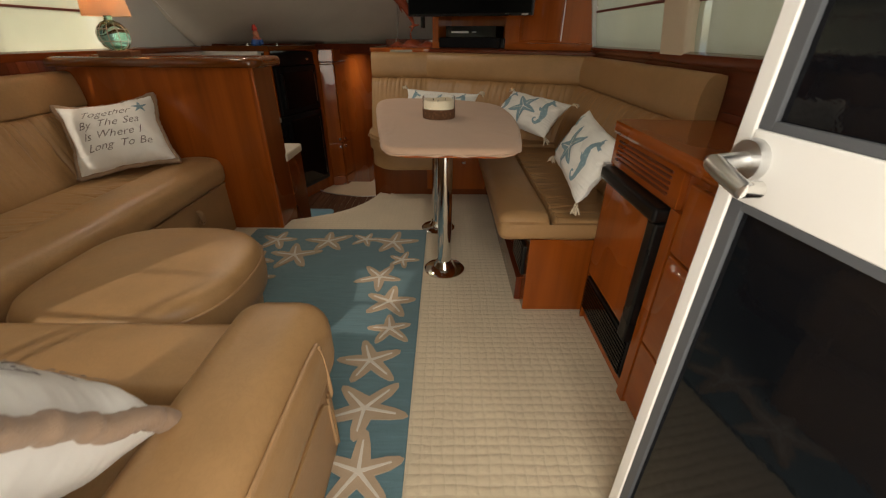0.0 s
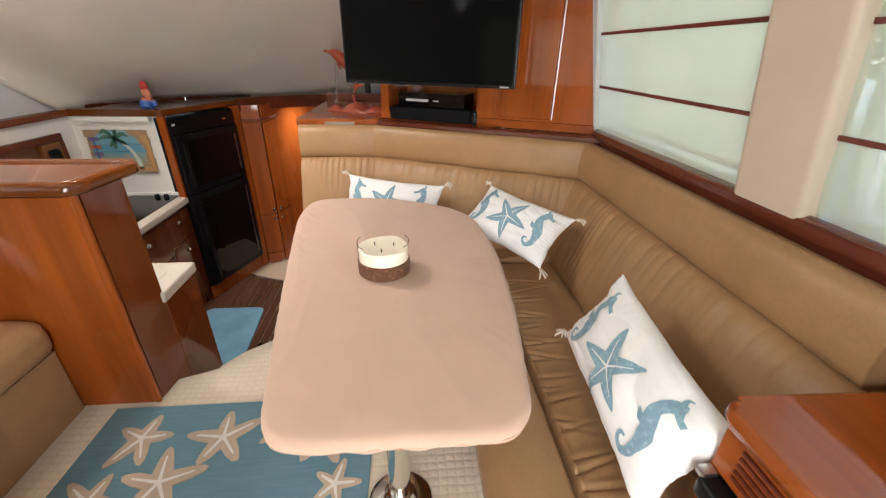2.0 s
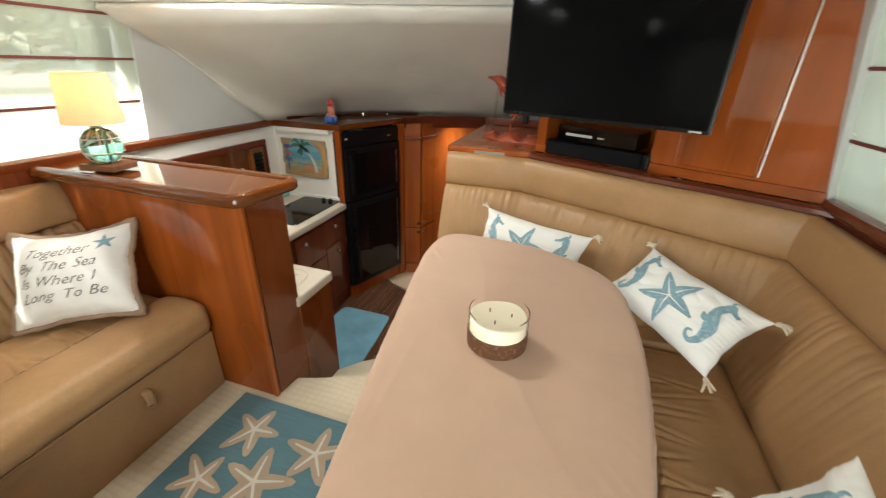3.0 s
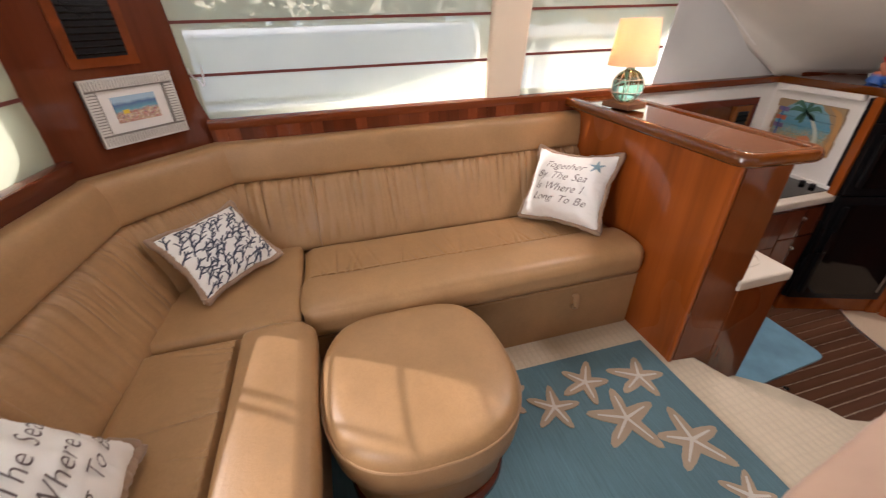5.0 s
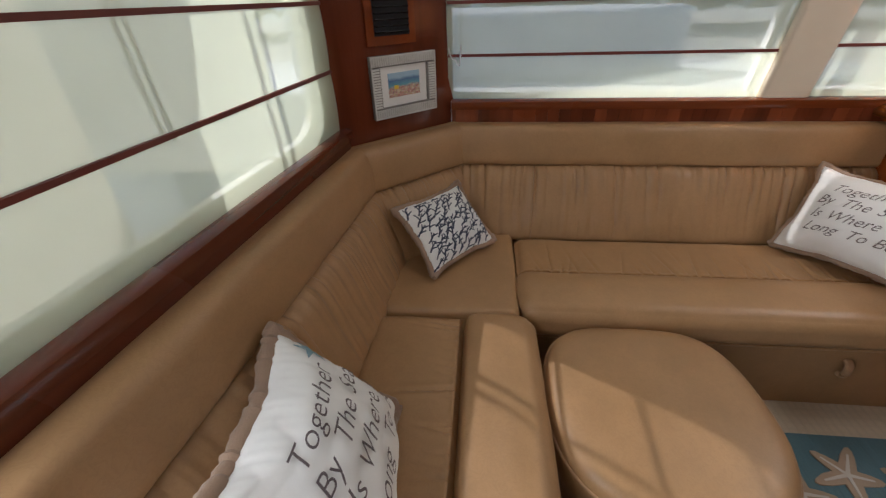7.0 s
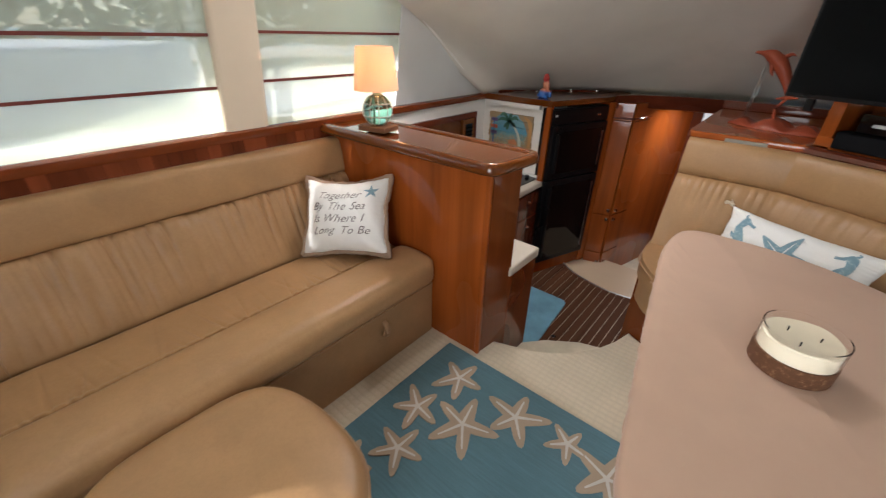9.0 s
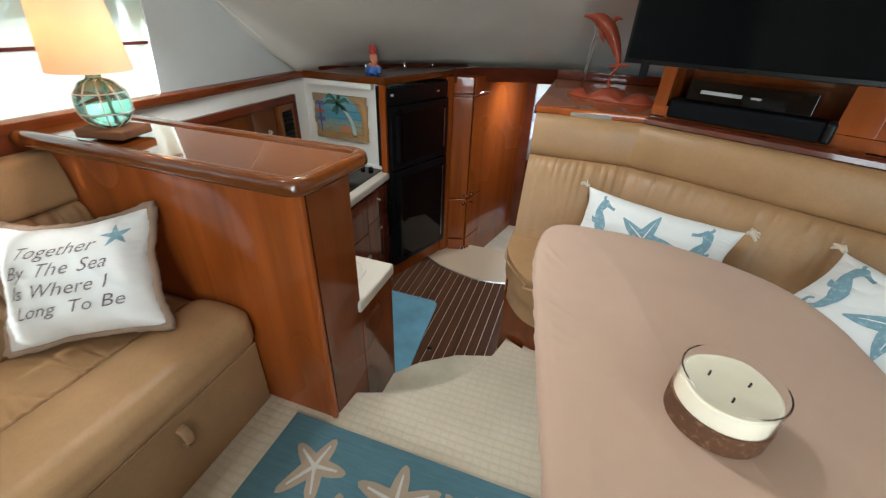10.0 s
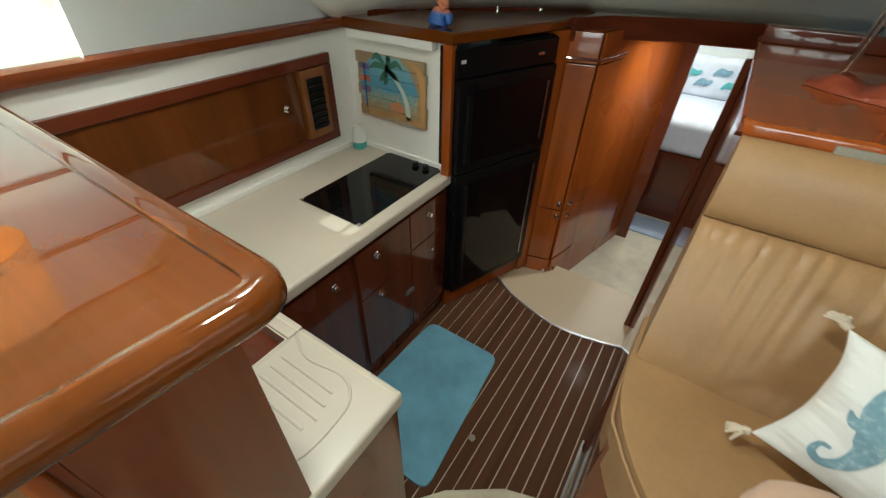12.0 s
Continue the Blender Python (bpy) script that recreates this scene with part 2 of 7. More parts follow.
def carpet_material():
    n = Nodes("sculpted_cream_carpet")
    sep = n.add("ShaderNodeSeparateXYZ")
    wob = n.math("SUBTRACT", n.noise(9, 3), 0.5)
    n.link(n.coords, sep.inputs[0])
    wy = n.math("ADD", n.math("MULTIPLY", sep.outputs["Y"], math.pi / 0.033), n.math("MULTIPLY", wob, 1.8))
    wx = n.math("ADD", n.math("MULTIPLY", sep.outputs["X"], math.pi / 0.036), n.math("MULTIPLY", wob, 2.6))
    rows = n.math("POWER", n.math("ABSOLUTE", n.math("SINE", wy)), 0.9)
    cols = n.math("POWER", n.math("ABSOLUTE", n.math("SINE", wx)), 0.9)
    h = n.math("ADD", n.math("ADD", n.math("MULTIPLY", rows, 0.32), n.math("MULTIPLY", n.math("MINIMUM", rows, cols), 0.55)), n.math("MULTIPLY", n.noise(60, 3), 0.5))
    fine = n.noise(420, 2)
    wide = n.noise(1.6, 4, rough=0.6)
    col = (0.63, 0.53, 0.385)
    c = n.ramp(wide, (0.3, scaled(col, 0.86)), (0.7, scaled(col, 1.1)))
    c = n.mix(n.ramp(h, (0.35, (0.30, 0.30, 0.30)), (0.95, (0, 0, 0))), c, scaled(col, 0.66))
    c = n.mix(n.math("MULTIPLY", fine, 0.3), c, scaled(col, 0.75))
    b = n.bump(h, 0.006, 0.42)
    n.bump(fine, 0.003, 0.6, b)
    return n.set(Base_Color=c, Roughness=0.95, Sheen_Weight=0.3)


M_CARPET = carpet_material()


def picture_material(name, z0, z1, stops, specks):
    """Bands of colour from the bottom to the top of a painting, broken up by brush marks and small bright specks."""
    n = Nodes(name)
    sep = n.add("ShaderNodeSeparateXYZ")
    n.link(n.coords, sep.inputs[0])
    f = n.math("DIVIDE", n.math("SUBTRACT", sep.outputs["Z"], z0), z1 - z0)
    f = n.math("ADD", f, n.math("MULTIPLY", n.math("SUBTRACT", n.noise(22, 4), 0.5), 0.28))
    c = n.ramp(f, *stops)
    low = n.ramp(f, (0.36, (1, 1, 1)), (0.50, (0, 0, 0)))
    dots = n.ramp(n.noise(95, 2), *specks)
    pick = n.ramp(n.noise(130, 1), (0.46, (0, 0, 0)), (0.52, (0.8, 0.8, 0.8)))
    c = n.mix(n.math("MULTIPLY", low, pick), c, dots)
    c = n.mix(n.math("MULTIPLY", n.noise(60, 3, (1, 1, 3)), 0.35), c, (0.33, 0.31, 0.26))
    n.bump(n.noise(160, 2), 0.001, 0.4)
    return n, n.set(Base_Color=c, Roughness=0.6), sep, c


_, M_PRINT, _, _ = picture_material("beach_print", 1.15, 1.248, ((0.0, (0.45, 0.28, 0.2)), (0.36, (0.50, 0.36, 0.26)), (0.48, (0.10, 0.36, 0.5)), (0.70, (0.03, 0.14, 0.36)), (0.82, (0.35, 0.55, 0.72))),
                                    ((0.30, (0.06, 0.08, 0.2)), (0.45, (0.6, 0.1, 0.08)), (0.55, (0.75, 0.7, 0.62)), (0.70, (0.7, 0.45, 0.05))))
_n, M_PAINTING, _sep, _c = picture_material("palm_beach_painting", 0.652, 0.952, ((0.0, (0.42, 0.27, 0.12)), (0.20, (0.40, 0.29, 0.14)), (0.34, (0.16, 0.44, 0.46)), (0.55, (0.06, 0.33, 0.52)), (0.80, (0.16, 0.42, 0.55)), (1.0, (0.22, 0.46, 0.55))),
                                            ((0.30, (0.10, 0.22, 0.18)), (0.48, (0.45, 0.30, 0.14)), (0.62, (0.60, 0.45, 0.25)), (0.75, (0.5, 0.2, 0.1))))
# bare boards show round an arch of painted sky
_u = _n.math("DIVIDE", _n.math("ADD", _sep.outputs["X"], 2.03), 0.175)
_v = _n.math("DIVIDE", _n.math("MAXIMUM", _n.math("SUBTRACT", _sep.outputs["Z"], 0.80), 0.0), 0.155)
_d = _n.math("ADD", _n.math("ADD", _n.math("MULTIPLY", _u, _u), _n.math("MULTIPLY", _v, _v)), _n.math("MULTIPLY", _n.math("SUBTRACT", _n.noise(26, 3), 0.5), 0.5))
_n.link(_n.mix(_n.ramp(_d, (0.92, (0, 0, 0)), (1.0, (0.9, 0.9, 0.9))), _c, (0.40, 0.25, 0.11)), _n.bsdf.inputs["Base Color"])
M_PALM = paint("painted_palm_green", (0.06, 0.17, 0.12), 0.6, 0.3)
M_SAND_PAINT = paint("painted_sand", (0.48, 0.27, 0.10), 0.6, 0.3)
M_PARASOL = paint("painted_yellow", (0.7, 0.5, 0.05), 0.6, 0.2)


# ---- building helpers ----
def thing(name, label, category, at=(0, 0, 0), group="", kind=""):
    ob = new(name)
    ob.empty_display_size = 0.1
    ob.location = at
    return tagged(ob, label, category, group, kind)


def flat_faced(me):
    """Normals weighted by area, so that broad faces stay flat up to their rounded edges."""
    normal = [p.normal.copy() for p in me.polygons]
    area = [p.area for p in me.polygons]
    around = [[] for _ in me.vertices]
    for p in me.polygons:
        for v in p.vertices:
            around[v].append(p.index)
    out = [Vector((0, 0, 1))] * len(me.loops)
    for p in me.polygons:
        for li in p.loop_indices:
            n = Vector((0, 0, 0))
            for q in around[me.loops[li].vertex_index]:
                if normal[q].dot(normal[p.index]) > 0.78:
                    n += normal[q] * area[q]
            out[li] = n.normalized() if n.length > 0 else normal[p.index]
    me.normals_split_custom_set(out)


def mesh_of(shape, name):
    me = bpy.data.meshes.new(name)
    solid = isinstance(shape, bmesh.types.BMesh)
    if solid:
        bmesh.ops.recalc_face_normals(shape, faces=shape.faces[:])
        shape.to_mesh(me)
        shape.free()
    else:
        me.from_pydata([tuple(v) for v in shape[0]], [], [tuple(f) for f in shape[1]])
    for p in me.polygons:
        p.use_smooth = True
    me.set_sharp_from_angle(angle=radians(38))
    if solid and len(me.vertices) < 2500:
        flat_faced(me)
    return me


def part(name, shape, material, parent=None, label="", kind=""):
    """Links a shape, given in the world's metres, as one mesh object under a thing or a part."""
    me = mesh_of(shape, name)
    me.materials.append(material)
    ob = new(name, me)
    if parent is not None:
        ob.parent = parent
        root = Vector((0, 0, 0))
        p = parent
        while p is not None:
            root += p.location
            p = p.parent
        ob.location = -root
    return tagged(ob, label=label, kind=kind)


def structure(name, shape, material, label, category):
    return tagged(part(name, shape, material), label, category, kind="structure")


def box(x0, x1, y0, y1, z0, z1, bevel=0.0, seg=2, bm=None, turn=0.0, about=None):
    bm = bm or bmesh.new()
    r = bmesh.ops.create_cube(bm, size=1.0)
    vs = r["verts"]
    for v in vs:
        v.co = Vector(((x0 + x1) / 2 + v.co.x * (x1 - x0), (y0 + y1) / 2 + v.co.y * (y1 - y0), (z0 + z1) / 2 + v.co.z * (z1 - z0)))
    if turn:
        c = Vector((*(about or ((x0 + x1) / 2, (y0 + y1) / 2)), 0))
        bmesh.ops.rotate(bm, verts=vs, cent=c, matrix=Matrix.Rotation(radians(turn), 3, "Z"))
    if bevel:
        es = list({e for v in vs for e in v.link_edges})
        bmesh.ops.bevel(bm, geom=es, offset=bevel, segments=seg, affect="EDGES", profile=0.6)
    return bm


def rounded(pts, radius, seg=6):
    """A plan outline with rounded corners; radius: one number or one for each corner."""
    out = []
    n = len(pts)
    for i, p in enumerate(pts):
        r = radius[i] if isinstance(radius, (list, tuple)) else radius
        a, b, c = Vector(pts[i - 1]), Vector(p), Vector(pts[(i + 1) % n])
        u, w = (a - b).normalized(), (c - b).normalized()
        if r <= 0:
            out.append(tuple(b))
            continue
        r = min(r, (a - b).length * 0.49, (c - b).length * 0.49)
        for k in range(seg + 1):
            t = k / seg
            q = (b + u * r) * (1 - t) ** 2 + b * 2 * t * (1 - t) + (b + w * r) * t * t
            out.append(tuple(q))
    return out


def prism(outline, z0, z1, bevel=0.0, seg=3, bm=None, low=True):
    bm = bm or bmesh.new()
    lo = [bm.verts.new((x, y, z0)) for x, y in outline]
    hi = [bm.verts.new((x, y, z1)) for x, y in outline]
    f0 = bm.faces.new(lo[::-1])
    f1 = bm.faces.new(hi)
    n = len(outline)
    for i in range(n):
        bm.faces.new((lo[i], lo[(i + 1) % n], hi[(i + 1) % n], hi[i]))
    if bevel:
        es = list(f1.edges) + (list(f0.edges) if low else [])
        bmesh.ops.bevel(bm, geom=es, offset=bevel, segments=seg, affect="EDGES", profile=0.5)
    return bm


def lathe(profile, at, seg=28, bm=None):
    """Turns a profile of (radius, height) about an upright axis."""
    bm = bm or bmesh.new()
    rings = []
    for r, z in profile:
        if r < 1e-5:
            rings.append([bm.verts.new((at[0], at[1], at[2] + z))])
        else:
            rings.append([bm.verts.new((at[0] + r * math.cos(2 * math.pi * k / seg), at[1] + r * math.sin(2 * math.pi * k / seg), at[2] + z)) for k in range(seg)])
    for a, b in zip(rings, rings[1:]):
        for k in range(seg):
            q = [a[k % len(a)], a[(k + 1) % len(a)], b[(k + 1) % len(b)], b[k % len(b)]]
            q = list(dict.fromkeys(q))
            if len(q) > 2:
                bm.faces.new(q)
    return bm


def catmull(pts, per):
    pts = [np.array(p, float) for p in pts]
    ext = [2 * pts[0] - pts[1]] + pts + [2 * pts[-1] - pts[-2]]
    out = []
    for i in range(1, len(ext) - 2):
        a, b, c, d = ext[i - 1:i + 3]
        for k in range(per):
            t = k / per
            out.append(0.5 * (2 * b + (c - a) * t + (2 * a - 5 * b + 4 * c - d) * t * t + (3 * b - 3 * c + d - a) * t ** 3))
    out.append(pts[-1])
    return out


def tube(pts, radius, seg=8, smooth=0):
    """A round bar along points; radius a number or one for each point."""
    if smooth:
        pts = catmull(pts, smooth)
    pts = [Vector(p) for p in pts]
    n = len(pts)
    verts, faces = [], []
    up = Vector((0, 0, 1))
    for i, p in enumerate(pts):
        d = (pts[min(i + 1, n - 1)] - pts[max(i - 1, 0)]).normalized()
        ref = up if abs(d.z) < 0.95 else Vector((1, 0, 0))
        s = d.cross(ref).normalized()
        u = s.cross(d)
        r = radius if isinstance(radius, (int, float)) else np.interp(i / (n - 1), np.linspace(0, 1, len(radius)), radius)
        for k in range(seg):
            a = 2 * math.pi * k / seg
            verts.append(p + s * (r * math.cos(a)) + u * (r * math.sin(a)))
    for i in range(n - 1):
        for k in range(seg):
            faces.append((i * seg + k, i * seg + (k + 1) % seg, (i + 1) * seg + (k + 1) % seg, (i + 1) * seg + k))
    faces.append(tuple(range(seg))[::-1])
    faces.append(tuple((n - 1) * seg + k for k in range(seg)))
    return verts, faces


def sweep(path, profile, step=0.0, fold=None, close_profile=True):
    """Carries a profile of (distance to the left of the path, height) along a plan path with mitred corners.
    fold(s, k): how far the profile's point k is pushed out of its place at the length s."""
    path = [Vector(p) for p in path]
    dirs = [(b - a).normalized() for a, b in zip(path, path[1:])]
    lefts = [Vector((-d.y, d.x)) for d in dirs]
    stations = []
    run = 0.0
    for i, p in enumerate(path):
        if i == 0:
            m = lefts[0]
        elif i == len(path) - 1:
            m = lefts[-1]
        else:
            m = (lefts[i - 1] + lefts[i])
            m = m / max(0.2, m.dot(lefts[i]))
        stations.append((run, p, m, i in (0, len(path) - 1)))
        if i < len(path) - 1:
            run += (path[i + 1] - p).length
    if step:
        dense = []
        for (s0, p0, m0, e0), (s1, p1, m1, e1) in zip(stations, stations[1:]):
            k = max(1, round((s1 - s0) / step))
            for j in range(k):
                t = j / k
                dense.append((s0 + (s1 - s0) * t, p0.lerp(p1, t), m0.lerp(m1, t), False))
        dense.append(stations[-1])
        stations = dense
    np_ = len(profile)
    nrm = []
    for k in range(np_):
        a, b = profile[max(k - 1, 0)], profile[min(k + 1, np_ - 1)]
        t = Vector((b[0] - a[0], b[1] - a[1])).normalized()
        nrm.append((-t.y, t.x))
    verts, faces = [], []
    for s, p, m, _ in stations:
        for k, pr in enumerate(profile):
            f = fold(s, k) if fold else 0.0
            d, z = pr[0] + nrm[k][0] * f, pr[1] + nrm[k][1] * f
            q = p + m * d
            verts.append((q.x, q.y, z))
    ns = len(stations)
    rng = range(np_) if close_profile else range(np_ - 1)
    for i in range(ns - 1):
        for k in rng:
            k2 = (k + 1) % np_
            faces.append((i * np_ + k, i * np_ + k2, (i + 1) * np_ + k2, (i + 1) * np_ + k))
    faces.append(tuple(range(np_))[::-1])
    faces.append(tuple((ns - 1) * np_ + k for k in range(np_)))
    return verts, faces


def rbox(lo, hi, r, step=0.02, push=None, outline=None):
    """A block with evenly rounded edges on a fine grid. push(x, y, z, n): a small shift of each point along its normal."""
    lo, hi = Vector(lo), Vector(hi)
    n = [max(2, math.ceil((hi[a] - lo[a]) / step)) for a in range(3)]
    axes = []
    for a in range(3):
        arc = [lo[a] + r * (1 - math.cos(math.pi / 2 * k / 5)) for k in range(5)]
        mid = list(np.linspace(lo[a] + r, hi[a] - r, max(2, n[a])))
        axes.append(arc + mid + [hi[a] - (q - lo[a]) for q in arc[::-1]])
    index, verts, faces = {}, [], []

    def vert(i, j, k):
        key = (i, j, k)
        if key not in index:
            p = Vector((axes[0][i], axes[1][j], axes[2][k]))
            core = Vector([min(max(p[a], lo[a] + r), hi[a] - r) for a in range(3)])
            d = p - core
            nn = d.normalized() if d.length > 1e-9 else Vector((0, 0, 1))
            q = core + nn * r if d.length > 1e-9 else p
            if push:
                q = q + nn * push(q.x, q.y, q.z, nn)
            index[key] = len(verts)
            verts.append(q)
        return index[key]

    L = [len(a) - 1 for a in axes]
    for a in range(3):
        b, c = (a + 1) % 3, (a + 2) % 3
        for side in (0, L[a]):
            for i in range(L[b]):
                for j in range(L[c]):
                    quad = []
                    for di, dj in ((0, 0), (1, 0), (1, 1), (0, 1)):
                        ijk = [0, 0, 0]
                        ijk[a], ijk[b], ijk[c] = side, i + di, j + dj
                        quad.append(vert(*ijk))
                    faces.append(tuple(quad if side else quad[::-1]))
    return verts, faces


def creases(seed, pitch, depth):
    """An uneven row of gathers in stretched leather, as a function of length along it."""
    def f(s):
        w = s / pitch
        a = noise.noise(Vector((w * 1.0, seed * 7.3, 0.0)))
        b = noise.noise(Vector((w * 2.7, seed * 3.1, 5.0)))
        return depth * (1.25 * abs(a) ** 0.55 - 0.62 + 0.22 * b)
    return f


# figured veneer differs strongly from block to block
_vn = M_VENEER.node_tree
_vb = _vn.nodes["Principled BSDF"]
_src = _vb.inputs["Base Color"].links[0].from_socket
_gain = _vn.nodes.new("ShaderNodeMix")
_gain.data_type, _gain.blend_type = "RGBA", "MULTIPLY"
_gain.inputs[0].default_value = 1.0
_rand = _vn.nodes.new("ShaderNodeValToRGB")
_rand.color_ramp.elements[0].color, _rand.color_ramp.elements[1].color = (0.78, 0.76, 0.75, 1), (1.75, 1.85, 1.7, 1)
_vn.links.new(_vn.nodes.new("ShaderNodeObjectInfo").outputs["Random"], _rand.inputs[0])
_vn.links.new(_src, _gain.inputs[6])
_vn.links.new(_rand.outputs[0], _gain.inputs[7])
_vn.links.new(_gain.outputs[2], _vb.inputs["Base Color"])


# ---- the shell of the saloon and galley ----
FLOOR_EDGE = [(-1.15, 2.40), (-1.15, 2.545), (-1.0, 2.58), (-0.86, 2.65), (-0.75, 2.745), (-0.66, 2.87), (-0.615, 3.0), (-0.585, 3.135), (-0.48, 3.05)]
floor = structure("floor", prism([(-2.30, -0.12), (1.04, -0.12), (1.04, 3.62), (-0.48, 3.62)] + FLOOR_EDGE[::-1] + [(-2.30, 2.40)], -0.20, 0.0, 0.012, 2, low=False), M_CARPET,
                  "cream sculpted loop carpet over the saloon floor", "floor")
structure("landing_step", prism([(-1.145, 2.42), (-1.145, 2.62), (-1.135, 2.88), (-1.03, 3.005), (-0.85, 3.135), (-0.636, 3.21), (-0.636, 2.9), (-0.6, 2.6)], -0.46, -0.225, 0.02, 3, low=False), M_CARPET_PLAIN,
          "rounded carpeted step down to the galley", "step")
structure("galley_subfloor", box(-2.32, -0.60, 2.42, 4.75, -0.52, -0.458), M_HOLLY, "pale holly strips between galley planks", "floor")
structure("hall_floor", prism([(-1.75, 4.62), (-1.55, 4.44), (-1.36, 4.30), (-1.03, 4.21), (-0.76, 4.235), (-0.60, 4.28), (-0.35, 4.3), (-0.35, 7.2), (-1.75, 7.2)], -0.72, -0.66), M_CARPET_PLAIN, "pale beige hallway carpet", "floor")

wall_port = structure("wall_port", box(-2.40, -2.30, -0.2, 5.2, -0.5, 1.08), M_WHITE, "white painted port side below the windows", "wall")
structure("wall_port_upper", box(-2.40, -2.30, -0.2, 5.2, 1.80, 2.1), M_HEADLINER, "beige lining above the port windows", "wall")
structure("side_panel", box(-2.36, -2.305, 2.95, 4.6, 1.08, 1.80), M_SIDE_PANEL, "pale grey side panel ahead of the port window", "wall")
structure("wall_starboard", box(1.02, 1.12, -0.2, 5.2, -0.5, 1.10), M_WOOD_DARK_Z, "dark varnished starboard side below the windows", "wall")
structure("wall_starboard_upper", box(1.02, 1.12, -0.2, 5.2, 1.82, 2.1), M_HEADLINER, "beige lining above the starboard windows", "wall")
structure("wall_starboard_forward", box(1.02, 1.12, 3.12, 5.2, 1.10, 1.82), M_SIDE_PANEL, "pale side panel ahead of the starboard window", "wall")
structure("ceiling", box(-2.40, 1.12, -0.25, 4.05, 1.98, 2.06), M_HEADLINER, "pale beige saloon ceiling", "ceiling")
structure("galley_back_wall", box(-2.30, -1.69, 4.0, 4.06, -0.45, 1.05), M_WHITE, "white laminate wall behind the cooktop", "wall")
structure("wall_forward_starboard", box(1.02, 1.12, 3.0, 5.3, -0.7, 1.1), M_WHITE, "plain wall closing the bow side", "wall")


def screen_top(x):
    xs = (-2.31, -1.90, -1.60, -1.19, -0.80, -0.40, 1.03)
    return (x, float(np.interp(x, xs, (2.80, 2.86, 3.12, 3.58, 3.73, 3.80, 3.82))), float(np.interp(x, xs, (1.755, 1.757, 1.785, 1.828, 1.838, 1.842, 1.845))))


def windscreen():
    """The covered windscreen that slopes from the bow shelf up to the ceiling."""
    low = catmull([(-2.30, 3.93, 1.09), (-2.15, 4.40, 1.09), (-1.50, 5.0, 1.09), (-0.62, 5.22, 1.09), (0.25, 5.0, 1.09), (0.85, 4.40, 1.09), (1.02, 3.93, 1.09)], 8)
    top = [screen_top(p[0]) for p in low]
    verts, faces = [], []
    rows = 10
    for a, b in zip(low, top):
        for k in range(rows + 1):
            t = k / rows
            sag = 0.05 * math.sin(math.pi * t) * (1 - abs((a[0] + 0.64) / 1.66) ** 2)
            verts.append((a[0] + (b[0] - a[0]) * t, a[1] + (b[1] - a[1]) * t, a[2] + (b[2] - a[2]) * t + sag))
    for i in range(len(low) - 1):
        for k in range(rows):
            q = i * (rows + 1) + k
            faces.append((q, q + 1, q + rows + 2, q + rows + 1))
    return verts, faces


ws = structure("windscreen_cover", windscreen(), M_HEADLINER, "beige covered windscreen sloping over the bow shelf", "ceiling")
_sol = ws.modifiers.new("thickness", "SOLIDIFY")
_sol.thickness = 0.03
_lip = [screen_top(x) for x in np.linspace(-2.30, 1.02, 30)]
_n = len(_lip)
lip = structure("ceiling_lip", ([(x, y - 0.02, z) for x, y, z in _lip] + [(x, y - 0.02, 1.98) for x, y, z in _lip], [(i, i + 1, _n + i + 1, _n + i) for i in range(_n - 1)]), M_WHITE, "white ceiling lip above the windscreen", "trim")
lip.modifiers.new("thickness", "SOLIDIFY").thickness = 0.02
structure("windscreen_bead", tube([(-2.292, 3.92, 1.105), (-2.292, 2.84, 1.765)], 0.006, 6), M_WHITE, "white bead along the side panel", "trim")
# bow bulkhead and overhead behind the shelf, closing the space ahead
structure("bow_wall", box(-2.4, 1.12, 7.1, 7.2, -0.7, 1.5), M_WHITE, "white cabin wall behind the berth", "wall")
structure("bow_ceiling", box(-2.4, 1.12, 5.3, 7.2, 1.22, 1.30), M_HEADLINER, "low lining over the forward cabin", "ceiling")


def window_bay(name, axis, fixed, a0, a1, z0, z1, frame_label, out):
    """A window opening with its dark frame and one pane. axis: the way the wall runs."""
    w = thing(name, frame_label, "window", kind="structure")
    t = 0.03

    def put(n, u0, u1, h0, h1, d0, d1, m, label=""):
        d0, d1 = sorted((fixed + out * d0, fixed + out * d1))
        b = box(d0, d1, u0, u1, h0, h1, 0.004) if axis == "y" else box(u0, u1, d0, d1, h0, h1, 0.004)
        return part(n, b, m, w, label)

    put("window_frame", a0, a1, z0, z0 + t, 0.06, 0.11, M_GELCOAT)
    put("window_frame", a0, a1, z1 - t, z1, 0.06, 0.11, M_GELCOAT)
    put("window_frame", a0, a0 + t, z0 + t, z1 - t, 0.06, 0.11, M_GELCOAT)
    put("window_frame", a1 - t, a1, z0 + t, z1 - t, 0.06, 0.11, M_GELCOAT)
    g = put("pane", a0 + t, a1 - t, z0 + t, z1 - t, 0.08, 0.086, M_GLASS, "clear window pane")
    g.visible_shadow = False
    return w


window_bay("window_1", "y", -2.30, 0.30, 1.84, 1.08, 1.80, "port side window with a white frame", -1)
window_bay("window_2", "y", -2.30, 2.04, 2.95, 1.08, 1.80, "forward port window with a white frame", -1)
window_bay("window_3", "y", 1.02, -0.05, 1.82, 1.10, 1.82, "starboard side window with a white frame", 1)
window_bay("window_4", "y", 1.02, 2.03, 3.12, 1.10, 1.82, "forward starboard window with a white frame", 1)


